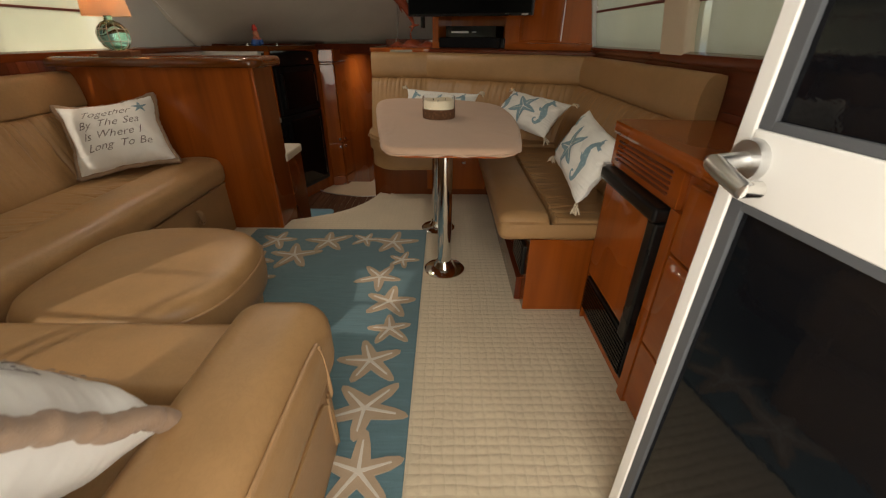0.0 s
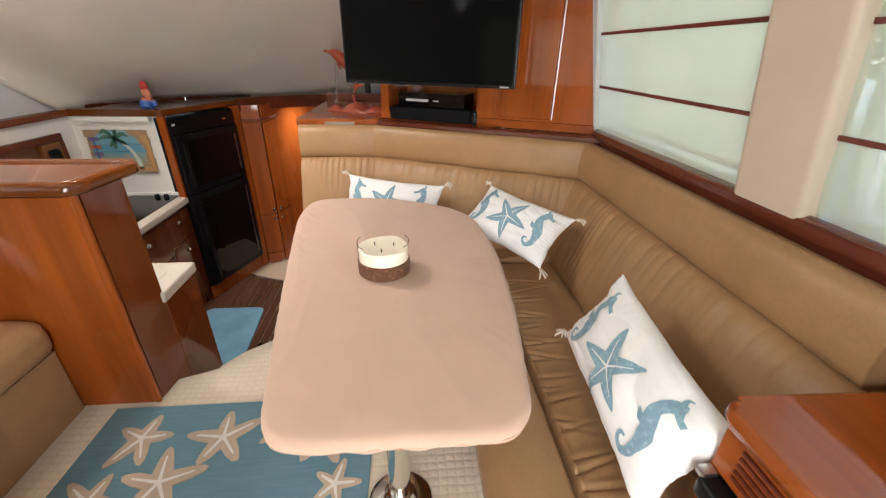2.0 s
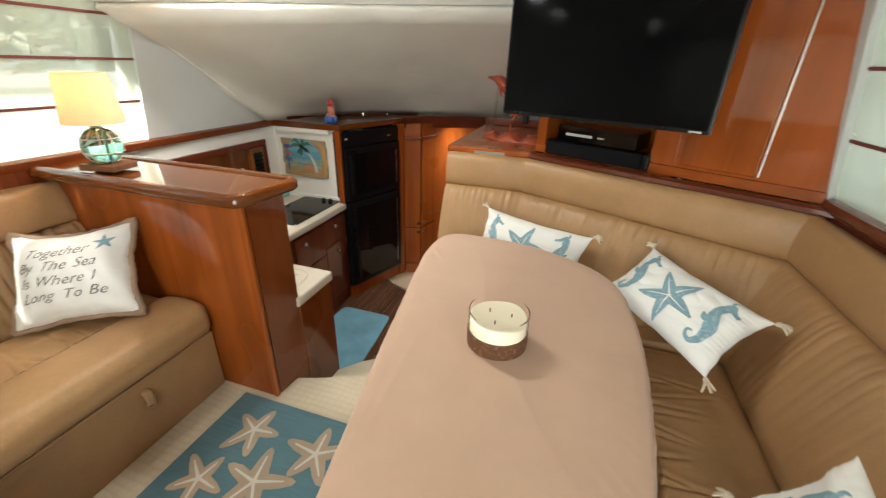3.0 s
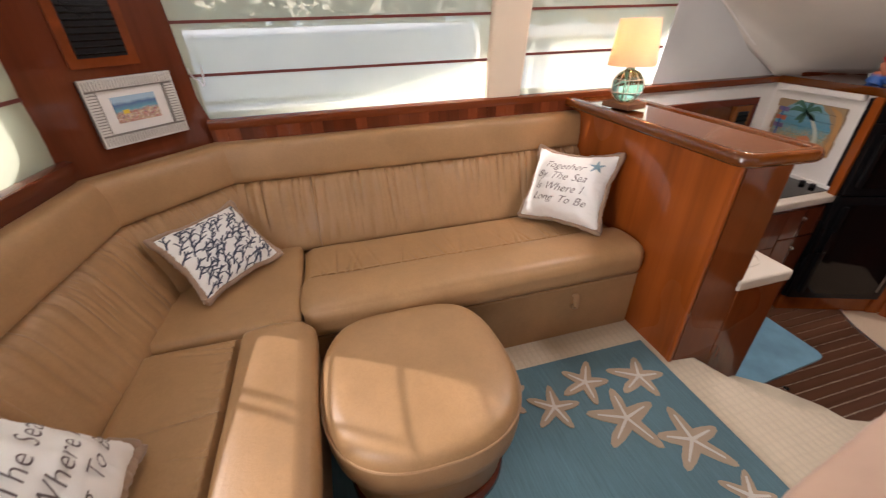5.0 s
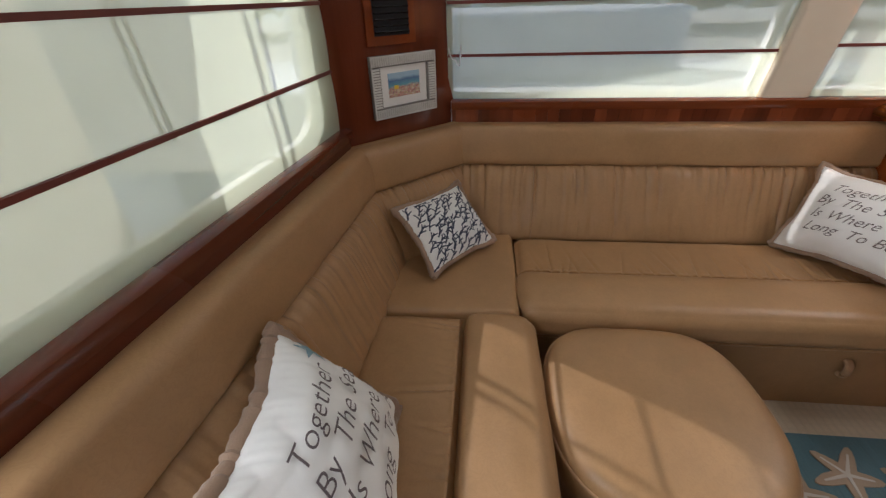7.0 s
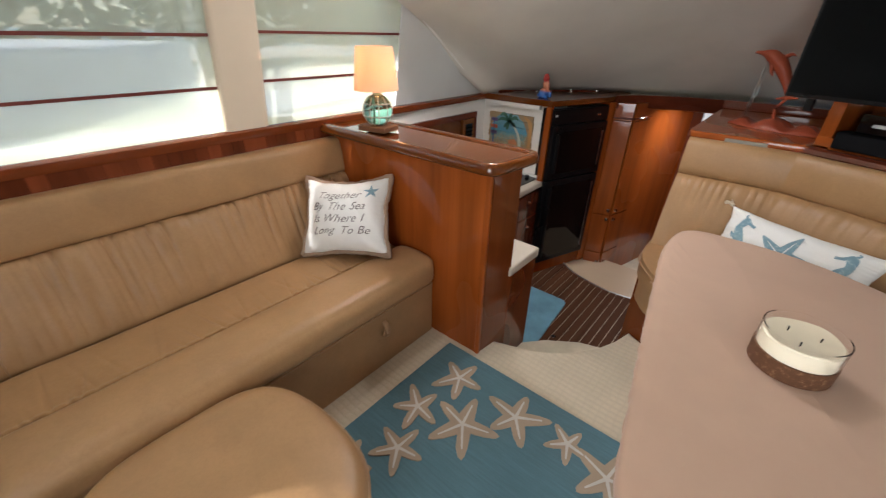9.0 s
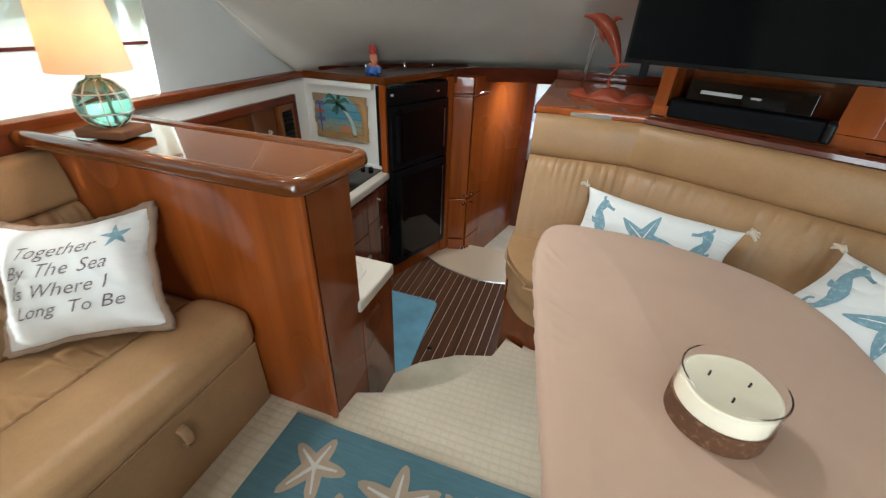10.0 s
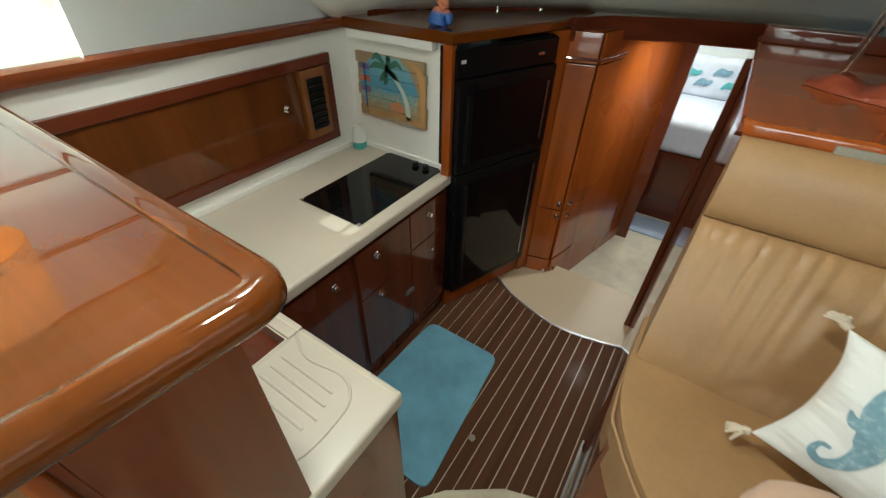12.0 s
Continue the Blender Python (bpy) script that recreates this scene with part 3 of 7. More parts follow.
def roman_shade(name, p, q, z0, z1, battens, label, sag):
    """A sheer shade across an opening from p to q, with dark battens at the heights given."""
    s = thing(name, label, "window shade", group="roman shades")
    p, q = Vector(p), Vector(q)
    d = (q - p).normalized()
    left = Vector((-d.y, d.x))
    rows = [z0, *battens, z1]
    for a, b in zip(rows, rows[1:]):
        prof = [(0.0, a), (sag, a + (b - a) * 0.25), (sag * 1.3, (a + b) / 2), (sag, a + (b - a) * 0.75), (0.0, b)]
        length = (q - p).length
        wave = lambda t, k: 0.003 * noise.noise(Vector((t * 3.0, a * 9.0, k * 0.02)))
        v, f = sweep([tuple(p), tuple(q)], prof, 0.08, wave, close_profile=False)
        part("fabric", (v, f[:-2]), M_SHADE, s)
    for z in battens:
        part("batten", sweep([tuple(p + d * 0.002), tuple(q - d * 0.002)], [(-0.004, z - 0.006), (0.008, z - 0.006), (0.008, z + 0.006), (-0.004, z + 0.006)]), M_BATTEN, s)
    return s


roman_shade("roman_shade", (-2.312, 1.838), (-2.312, 0.405), 1.085, 1.86, [1.285, 1.495, 1.70], "pale sheer roman shade with dark red battens on the port window", 0.004)
roman_shade("roman_shade", (-2.312, 2.945), (-2.312, 2.042), 1.085, 1.86, [1.30, 1.51, 1.71], "pale sheer roman shade beside the table lamp", 0.004)
roman_shade("roman_shade", (1.030, -0.08), (1.030, 1.822), 1.118, 1.86, [1.312, 1.54, 1.75], "pale sheer roman shade on the starboard window", 0.004)
roman_shade("roman_shade", (1.030, 2.032), (1.030, 3.05), 1.118, 1.86, [1.328, 1.56, 1.77], "pale sheer roman shade beside the television cabinet", 0.004)
roman_shade("roman_shade", (-1.865, -0.018), (-0.48, -0.135), 1.06, 1.90, [1.285, 1.51, 1.735], "pale sheer roman shade on the aft window with dark battens", 0.004)

for nm, x0, x1, y0, y1 in (("window_pillar_port", -2.345, -2.275, 1.835, 2.045), ("window_pillar_starboard", 0.985, 1.055, 1.812, 2.038)):
    structure(nm, box(x0, x1, y0, y1, 1.075, 1.98, 0.02, 4), M_PILLAR, "cream padded pillar between two windows", "pillar")
structure("window_jamb", box(1.0, 1.07, 3.05, 3.14, 1.10, 1.9, 0.01), M_SIDE_PANEL, "grey window jamb beside the cabinet", "trim")

# both window sides lean inwards towards the top
TUMBLEHOME = 0.16
LEANING = ("window_1", "window_2", "window_3", "window_4", "window_pillar_port", "window_pillar_starboard", "window_jamb", "side_panel", "wall_port_upper", "wall_starboard_upper", "wall_starboard_forward", "windscreen_bead", "roman_shade")
for ob in list(bpy.data.objects):
    top = ob
    while top.parent is not None:
        top = top.parent
    if ob.type == "MESH" and top.name.split(".")[0] in LEANING:
        for v in ob.data.vertices:
            if abs(v.co.x + 0.64) > 1.4:
                v.co.x += math.copysign(TUMBLEHOME, -0.64 - v.co.x) * max(0.0, v.co.z - 1.09)

# aft bulkhead: window opening, doorway, and the cut-off corner
AFT = [(-1.87, -0.015), (-0.42, -0.135)]


def aft_piece(name, p, q, z0, z1, m, label, cat, thick=0.07, bevel=0.0):
    return structure(name, sweep([p, q], [(0.0, z0), (0.0, z1), (-thick, z1), (-thick, z0)]), m, label, cat)


aft_piece("wall_aft", (-2.35, 0.025), (-0.42, -0.135), -0.4, 1.04, M_WOOD_DARK_X, "dark wood aft bulkhead behind the sofa", "wall")
aft_piece("wall_aft_upper", (-2.35, 0.025), (-0.42, -0.135), 1.93, 2.1, M_HEADLINER, "lining above the aft window", "wall")
structure("door_post_port", box(-0.47, -0.40, -0.20, -0.115, -0.2, 2.0, 0.008), M_WOOD_DARK_Z, "dark wood post beside the doorway", "trim")
structure("door_post_starboard", box(0.46, 1.04, -0.20, -0.115, -0.2, 2.0, 0.008), M_WOOD_DARK_Z, "dark wood bulkhead beside the doorway", "wall")
structure("door_header", box(-0.47, 1.04, -0.20, -0.115, 1.93, 2.1), M_WOOD_DARK_X, "dark wood header over the doorway", "trim")
structure("door_sill", box(-0.42, 0.48, -0.22, -0.10, -0.2, 0.012, 0.004), M_STEEL, "steel threshold of the saloon door", "trim")
structure("corner_panel", sweep([(-2.31, 0.425), (-1.85, -0.035)], [(0.0, -0.2), (0.0, 2.0), (-0.04, 2.0), (-0.04, -0.2)]), M_WOOD_DARK_Z, "dark cherry panel across the aft corner", "wall")



def aft_frame():
    """The moulded panel round the aft window, with a rounded opening through it."""
    a, b = Vector(AFT[0]), Vector(AFT[1])
    d = (b - a).normalized()
    n = Vector((d.y, -d.x)) * 1.0
    inner = rounded([(0.09, 1.085), (1.36, 1.085), (1.36, 1.89), (0.09, 1.89)], [0.21, 0.05, 0.05, 0.20], 8)
    c = Vector((0.72, 1.5))
    outer = []
    for p in inner:
        v = Vector(p) - c
        k = min((0.70 if v.x > 0 else 0.76) / max(1e-6, abs(v.x)), 0.48 / max(1e-6, abs(v.y)))
        outer.append(tuple(c + v * k))
    verts, faces, m = [], [], len(inner)
    for back in (0.045, 0.075):
        for ring in (inner, outer):
            for sv, z in ring:
                q = a + d * sv + n * back
                verts.append((q.x, q.y, z))
    for i in range(m):
        j = (i + 1) % m
        faces += [(i, j, m + j, m + i), (2 * m + j, 2 * m + i, 3 * m + i, 3 * m + j), (j, i, 2 * m + i, 2 * m + j)]
    return verts, faces


structure("window_5", aft_frame(), M_GELCOAT, "white moulded frame of the aft window with rounded corners", "window")

# wood bands, sills and nosings round the saloon
SOFA_WALL = [(-2.29, 2.395), (-2.29, 0.43), (-1.865, 0.0), (-0.43, -0.12)]
structure("trim_port_band", sweep([(-2.30, 2.395), (-2.30, 0.42)], [(0.0, 0.90), (0.0, 1.045), (0.028, 1.045), (0.02, 0.90)]), M_WOOD_DARK_Z, "dark cherry band under the port windows", "trim")
for y0 in np.arange(0.44, 2.39, 0.056):
    part("veneer_block", box(-2.279, -2.268, y0 + 0.0006, min(2.394, y0 + 0.0554), 0.975, 1.0445), M_VENEER, bpy.data.objects["trim_port_band"])
structure("trim_port_sill", sweep([(-2.305, 4.0), (-2.305, 0.42)], [(-0.01, 1.045), (-0.01, 1.088), (0.025, 1.092), (0.045, 1.082), (0.048, 1.060), (0.040, 1.045)]), M_SILL, "varnished cherry window sill", "trim")
structure("trim_aft_band", sweep([(-1.86, 0.0), (-0.43, -0.122)], [(0.0, 0.90), (0.0, 1.02), (0.025, 1.02), (0.015, 0.90)]), M_WOOD_DARK_X, "dark cherry band under the aft window", "trim")
structure("trim_aft_sill", sweep([(-1.875, 0.005), (-0.42, -0.12)], [(-0.02, 1.02), (-0.02, 1.062), (0.01, 1.066), (0.028, 1.058), (0.030, 1.035), (0.025, 1.02)]), M_WOOD_DARK_X, "varnished cherry sill of the aft window", "trim")
structure("trim_starboard_band", sweep([(1.02, -0.1), (1.02, 3.0)], [(0.0, 0.86), (0.0, 1.075), (0.018, 1.075), (0.018, 0.86)]), M_WOOD_DARK, "dark cherry band along the starboard side", "trim")
structure("trim_starboard_sill", sweep([(1.025, -0.1), (1.025, 3.03)], [(-0.01, 1.075), (-0.01, 1.118), (0.02, 1.125), (0.042, 1.115), (0.046, 1.09), (0.038, 1.075)]), M_WOOD_DARK, "dark varnished starboard window sill", "trim")


# ---- port L-shaped sofa ----
def smooth_profile(pts, per=5):
    return [tuple(p) for p in catmull(pts, per)]


BOLSTER = smooth_profile([(0.0, 0.79), (0.003, 0.968), (0.022, 0.985), (0.068, 0.987), (0.096, 0.974), (0.110, 0.935), (0.121, 0.86), (0.123, 0.815), (0.108, 0.797), (0.05, 0.79)])
TUFT = smooth_profile([(0.0, 0.40), (0.0, 0.775), (0.05, 0.795), (0.10, 0.797), (0.142, 0.768), (0.172, 0.70), (0.206, 0.60), (0.240, 0.51), (0.245, 0.44), (0.18, 0.40)])


def tuft_fold(seed, n, depth=0.021, pitch=0.042):
    """Gathers that hang from the seam under the bolster, each of its own length, and a few that rise from the seat."""
    g, low = creases(seed, pitch, depth), creases(seed + 40, pitch * 1.6, depth * 0.8)

    def f(s, k):
        t = k / (n - 1)
        reach = 0.80 + 0.30 * noise.noise(Vector((s * 9.0, seed, 1.0)))
        top = min(1.0, max(0.0, (t - 0.24) / 0.13)) * max(0.0, min(1.0, (reach - t) / 0.38))
        foot = 0.7 * max(0.0, min(1.0, (t - 0.62 - 0.1 * noise.noise(Vector((s * 7.0, seed, 4.0)))) / 0.12)) * max(0.0, min(1.0, (0.88 - t) / 0.08))
        lean = s + 0.012 * math.sin(t * 4 + seed + s * 3)
        return top * g(lean) + foot * low(lean) + 0.004 * noise.noise(Vector((s * 6, t * 5, seed)))
    return f


sofa = thing("l_shaped_sofa", "tan leather L-shaped sofa with gathered back cushions against the port side", "sofa", (-1.9, 1.0, 0))
P0, P1, P2, P3 = [Vector(p) for p in SOFA_WALL]
for a, b in (((P0.x, P0.y), (P1.x, P1.y - 0.004)), ((P2.x, P2.y), (P3.x, P3.y))):
    part("bolster", sweep([a, b], BOLSTER, 0.05, lambda s, k: 0.002 * noise.noise(Vector((s * 4, k * 0.2, 0)))), M_LEATHER, sofa, "long smooth leather head bolster")
part("bolster", sweep([(P1.x, P1.y), (P2.x, P2.y)], BOLSTER, 0.05), M_LEATHER, sofa, "short leather bolster across the corner")
for i, (a, b) in enumerate(((P0, P0.lerp(P1, 0.793)), (P0.lerp(P1, 0.794), P1), (P1, P2), (P2, P2.lerp(P3, 0.5)), (P2.lerp(P3, 0.501), P3))):
    part("back_cushion", sweep([tuple(a), tuple(b)], TUFT, 0.0055, tuft_fold(i + 1, len(TUFT))), M_LEATHER, sofa, "gathered leather back cushion")


def seat_push(axis, sign, seam, seed, span):
    """A stitched groove behind the front roll, and short uneven creases that run back from it."""
    r = random.Random(seed)
    lines = []
    at = span[0] + 0.03
    while at < span[1] - 0.03:
        lines.append((at, r.uniform(0.06, 0.34), r.uniform(-0.6, 0.6), r.uniform(0.003, 0.008), r.uniform(0.004, 0.0065)))
        at += r.choice((0.028, 0.04, 0.055, 0.09))

    def f(x, y, z, n):
        across, along = (x, y) if axis == "y" else (y, x)
        inner = (across - seam) * sign
        out = 0.004 * noise.noise(Vector((x * 5, y * 5, seed)))
        if n.z > 0.3:
            out -= 0.055 * math.exp(-(inner / 0.010) ** 2)
            if inner < 0:
                out -= 0.012 * min(1.0, -inner / 0.03)
                for c, length, lean, deep, wide in lines:
                    d = along - c - lean * inner * 0.5
                    if abs(d) < 0.04:
                        fade = min(1.0, -inner / 0.015) * max(0.0, 1 + inner / length)
                        out -= fade * (deep * math.exp(-(d / wide) ** 2) - 0.4 * deep * math.exp(-((abs(d) - 0.016) / 0.010) ** 2))
            else:
                out += 0.020 * math.sin(min(1.0, inner / 0.24) * math.pi) ** 0.5
        return out
    return f


part("seat_cushion", rbox((-2.032, 0.745, 0.335), (-1.435, 2.392, 0.487), 0.055, 0.006, seat_push("y", 1, -1.70, 3, (0.80, 2.37))), M_LEATHER, sofa, "long leather seat cushion with a rolled front")
part("seat_cushion", rbox((-2.040, 0.19, 0.335), (-1.425, 0.741, 0.483), 0.03, 0.03, lambda x, y, z, n: 0.006 * noise.noise(Vector((x * 5, y * 5, 9))) if n.z > 0.3 else 0.0), M_LEATHER, sofa, "plain leather corner seat")
part("seat_cushion", rbox((-1.421, 0.165, 0.335), (-0.36, 0.80, 0.487), 0.055, 0.006, seat_push("x", 1, 0.525, 5, (-1.38, -0.5))), M_LEATHER, sofa, "short leather seat cushion with a rolled front")
part("sofa_base", box(-2.29, -1.47, 0.3, 2.39, 0.0, 0.33, 0.006), M_LEATHER, sofa, "leather covered base panel")
part("sofa_base", box(-1.88, -0.375, -0.08, 0.775, 0.0, 0.33, 0.02, 4), M_LEATHER_PALE, sofa, "leather covered end panel")
part("arm_roll", rbox((-0.605, 0.03, 0.30), (-0.345, 0.835, 0.552), 0.085, 0.03), M_LEATHER, sofa, "rolled leather arm at the open end")
part("end_welt", tube([(-0.373, 0.10, 0.29), (-0.373, 0.60, 0.28), (-0.373, 0.70, 0.25), (-0.374, 0.745, 0.16), (-0.374, 0.75, 0.02)], 0.005, 6, 4), M_LEATHER, sofa)
part("arm_welt", tube([(-0.352, 0.06, 0.515), (-0.350, 0.35, 0.518), (-0.350, 0.62, 0.512), (-0.349, 0.675, 0.48), (-0.349, 0.70, 0.30), (-0.372, 0.72, 0.26), (-0.373, 0.73, 0.04)], 0.006, 6, 4), M_LEATHER_PALE, sofa, "raised welt framing the sofa end")
part("seat_bead", tube([(-1.47, 0.80, 0.327), (-1.468, 2.385, 0.327)], 0.006, 6), M_LEATHER, sofa)


def tab_loop(y, z):
    pts = [(-1.469, y, z + 0.035), (-1.452, y, z + 0.028), (-1.444, y, z), (-1.450, y, z - 0.03), (-1.466, y, z - 0.033)]
    v, f = tube(pts, 0.012, 8, 4)
    return [(a[0], y + (a[1] - y) * 1.4, a[2]) for a in v], f


part("pull_tab", tab_loop(2.03, 0.235), M_LEATHER_PALE, sofa, "leather pull loop on the base drawer")

# ---- ottoman ----
ottoman = thing("ottoman", "rounded tan leather ottoman on a dark wood plinth", "ottoman", (-1.07, 1.15, 0))


def superoval(cx, cy, rx, ry, squareness, k=64):
    """A rounded-square oval, a little squarer on the side that faces the sofa."""
    out = []
    for i in range(k):
        a = 2 * math.pi * i / k
        c, s = math.cos(a), math.sin(a)
        n = squareness + 0.9 * max(0.0, -c)
        out.append((cx + rx * math.copysign(abs(c) ** (2 / n), c), cy + ry * math.copysign(abs(s) ** (2 / n), s)))
    return out


def oval_stack(levels, dome=0.0):
    """Rings of rounded-square ovals, level by level: (height, scale)."""
    verts, faces, k = [], [], 72
    for z, sc in levels:
        verts += [(x, y, z) for x, y in superoval(-1.086, 1.142, 0.345 * sc, 0.340 * sc, 2.55, k)]
    for i in range(len(levels) - 1):
        for j in range(k):
            faces.append((i * k + j, i * k + (j + 1) % k, (i + 1) * k + (j + 1) % k, (i + 1) * k + j))
    faces.append(tuple(range(k))[::-1])
    faces.append(tuple((len(levels) - 1) * k + j for j in range(k)))
    return verts, faces


part("cushion", oval_stack([(0.285, 0.93), (0.275, 0.96), (0.285, 0.985), (0.33, 1.0), (0.385, 1.0), (0.415, 0.985), (0.437, 0.95), (0.450, 0.90), (0.457, 0.80), (0.461, 0.6), (0.463, 0.3), (0.4635, 0.05)]), M_LEATHER, ottoman, "smooth leather cushion")
part("piping", [(oval_stack([(0.398, 0.996), (0.402, 1.006), (0.406, 0.998)]))][0], M_LEATHER_PALE, ottoman)
part("skirt", oval_stack([(0.06, 0.80), (0.09, 0.86), (0.24, 0.90), (0.285, 0.92)]), M_LEATHER, ottoman)
part("plinth", oval_stack([(0.012, 0.88), (0.05, 0.88), (0.062, 0.86)]), M_WOOD_DARK, ottoman, "dark wood plinth")

# ---- dinette settee ----
dinette = thing("dinette_settee", "tan leather L-shaped dinette settee on a cherry base", "settee", (0.6, 2.4, 0))
D0, D1, D2, D3 = (1.00, 1.495), (1.00, 3.02), (-0.17, 3.575), (-0.645, 3.58)
BOLSTER_D = smooth_profile([(0.0, 0.865), (0.004, 1.035), (0.018, 1.055), (0.046, 1.060), (0.072, 1.042), (0.086, 0.99), (0.088, 0.915), (0.072, 0.873), (0.03, 0.865)])
TUFT_D = smooth_profile([(0.0, 0.40), (0.0, 0.85), (0.04, 0.868), (0.08, 0.867), (0.115, 0.835), (0.15, 0.755), (0.19, 0.64), (0.225, 0.52), (0.23, 0.44), (0.18, 0.40)])


def bolster_end(path):
    return sweep(path, BOLSTER_D, 0.05, lambda s, k: 0.002 * noise.noise(Vector((s * 4, k * 0.2, 3))))


part("bolster", bolster_end([D0, D1]), M_LEATHER, dinette, "smooth leather head bolster")
part("bolster", bolster_end([D1, D2]), M_LEATHER, dinette, "smooth leather head bolster")
part("bolster", bolster_end([D2, D3]), M_LEATHER, dinette, "short leather head bolster")
for i, (a, b) in enumerate(((D0, D1), (D1, D2), (D2, D3))):
    part("back_cushion", sweep([a, b], TUFT_D, 0.0055, tuft_fold(i + 11, len(TUFT_D), (0.007, 0.010, 0.008)[i], (0.050, 0.040, 0.034)[i])), M_LEATHER, dinette, "gathered leather back cushion")
part("seat_cushion", rbox((0.20, 1.475, 0.375), (0.785, 2.80, 0.492), 0.045, 0.006, seat_push("y", -1, 0.43, 21, (1.50, 2.79))), M_LEATHER, dinette, "leather seat cushion with a rolled front")
part("seat_cushion", prism(rounded([(0.90, 2.804), (0.90, 3.05), (-0.17, 3.56), (-0.655, 3.56), (-0.66, 3.16), (-0.50, 2.93), (0.22, 2.93), (0.24, 2.804)], [0, 0, 0, 0.03, 0.16, 0.12, 0.05, 0.02]), 0.375, 0.49, 0.045, 5), M_LEATHER, dinette, "leather seat cushion across the bow end")
part("seat_piping", tube([(0.20, 2.925, 0.468), (-0.46, 2.928, 0.470), (-0.535, 2.975, 0.471), (-0.628, 3.105, 0.472), (-0.655, 3.20, 0.472), (-0.655, 3.53, 0.472)], 0.004, 6, 5), M_LEATHER_PALE, dinette, "leather piping along the seat edge")
part("seat_skirt", prism(rounded([(0.0, 3.4), (-0.15, 3.5), (-0.645, 3.5), (-0.65, 3.18), (-0.50, 2.97), (0.0, 2.97)], [0, 0, 0.02, 0.15, 0.1, 0]), 0.24, 0.375, 0.03, 3), M_LEATHER, dinette, "leather skirt under the bow cushion")
base = part("settee_base", box(0.345, 1.02, 1.49, 3.3, 0.0, 0.38, 0.004), M_WOOD_Z, dinette, "varnished cherry base")
part("settee_base", prism([(-0.45, 3.085), (0.345, 3.085), (0.345, 3.3), (0.9, 3.1), (-0.17, 3.56), (-0.63, 3.56), (-0.63, 3.16)], -0.44, 0.38, 0.0), M_WOOD_SHADED, dinette, "varnished cherry base below the bow seat")
part("toe_strip", box(0.315, 0.345, 1.56, 3.08, 0.01, 0.14, 0.003), M_WOOD_DARK, dinette)
vent = part("heater_grille", box(0.325, 0.345, 1.52, 1.75, 0.18, 0.33, 0.006), M_BLACK, dinette, "black heater grille")
for k in range(6):
    part("slat", box(0.320, 0.326, 1.535, 1.735, 0.195 + 0.022 * k, 0.205 + 0.022 * k), M_BLACK_GLOSS, vent)
part("locker_door", box(-0.18, 0.30, 3.075, 3.088, 0.05, 0.33, 0.004), M_WOOD_Z, dinette, "cherry locker door below the bow seat")
part("latch", lathe([(0.0, 0.012), (0.012, 0.012), (0.014, 0.0), (0.0, 0.0)], (0.12, 3.07, 0.27), 12), M_BRASS, dinette)

# ---- dinette table ----
table = thing("pedestal_table", "dinette table on two polished steel pedestals", "table", (-0.05, 2.15, 0))
TOP = [(-0.292, 1.518), (0.276, 1.518), (0.350, 2.00), (0.366, 2.42), (0.312, 2.80), (-0.06, 3.005), (-0.478, 3.005), (-0.508, 2.76), (-0.405, 2.12)]
TOP_R = [0.11, 0.11, 0.3, 0.25, 0.2, 0.25, 0.14, 0.2, 0.3]


def shrunk(pts, d):
    c = Vector((sum(p[0] for p in pts) / len(pts), sum(p[1] for p in pts) / len(pts)))
    return [tuple(Vector(p) + (c - Vector(p)).normalized() * d) for p in pts]


part("tabletop", prism(rounded(shrunk(TOP, 0.012), TOP_R, 8), 0.735, 0.768, 0.008), M_WOOD_Y, table, "wooden tabletop hidden by its cover")
for px, py in ((-0.035, 1.868), (-0.079, 2.424)):
    post = part("pedestal", lathe([(0.038, 0.03), (0.038, 0.70), (0.055, 0.705), (0.055, 0.735), (0.0, 0.735)], (px, py, 0), 32), M_CHROME, table, "polished steel pedestal")
    part("floor_flange", lathe([(0.0, 0.001), (0.112, 0.001), (0.114, 0.008), (0.100, 0.018), (0.060, 0.026), (0.050, 0.045), (0.045, 0.06), (0.0, 0.06)], (px, py, 0), 36), M_CHROME, post)
    for k in range(6):
        a = k * math.pi / 3 + 0.3
        part("screw", lathe([(0.0, 0.019), (0.008, 0.019), (0.009, 0.013), (0.0, 0.013)], (px + 0.085 * math.cos(a), py + 0.085 * math.sin(a), 0), 8), M_STEEL, post)

cover = thing("table_cover", "peach fitted cloth cover stretched over the dinette table", "tablecloth", (-0.05, 2.2, 0.74))


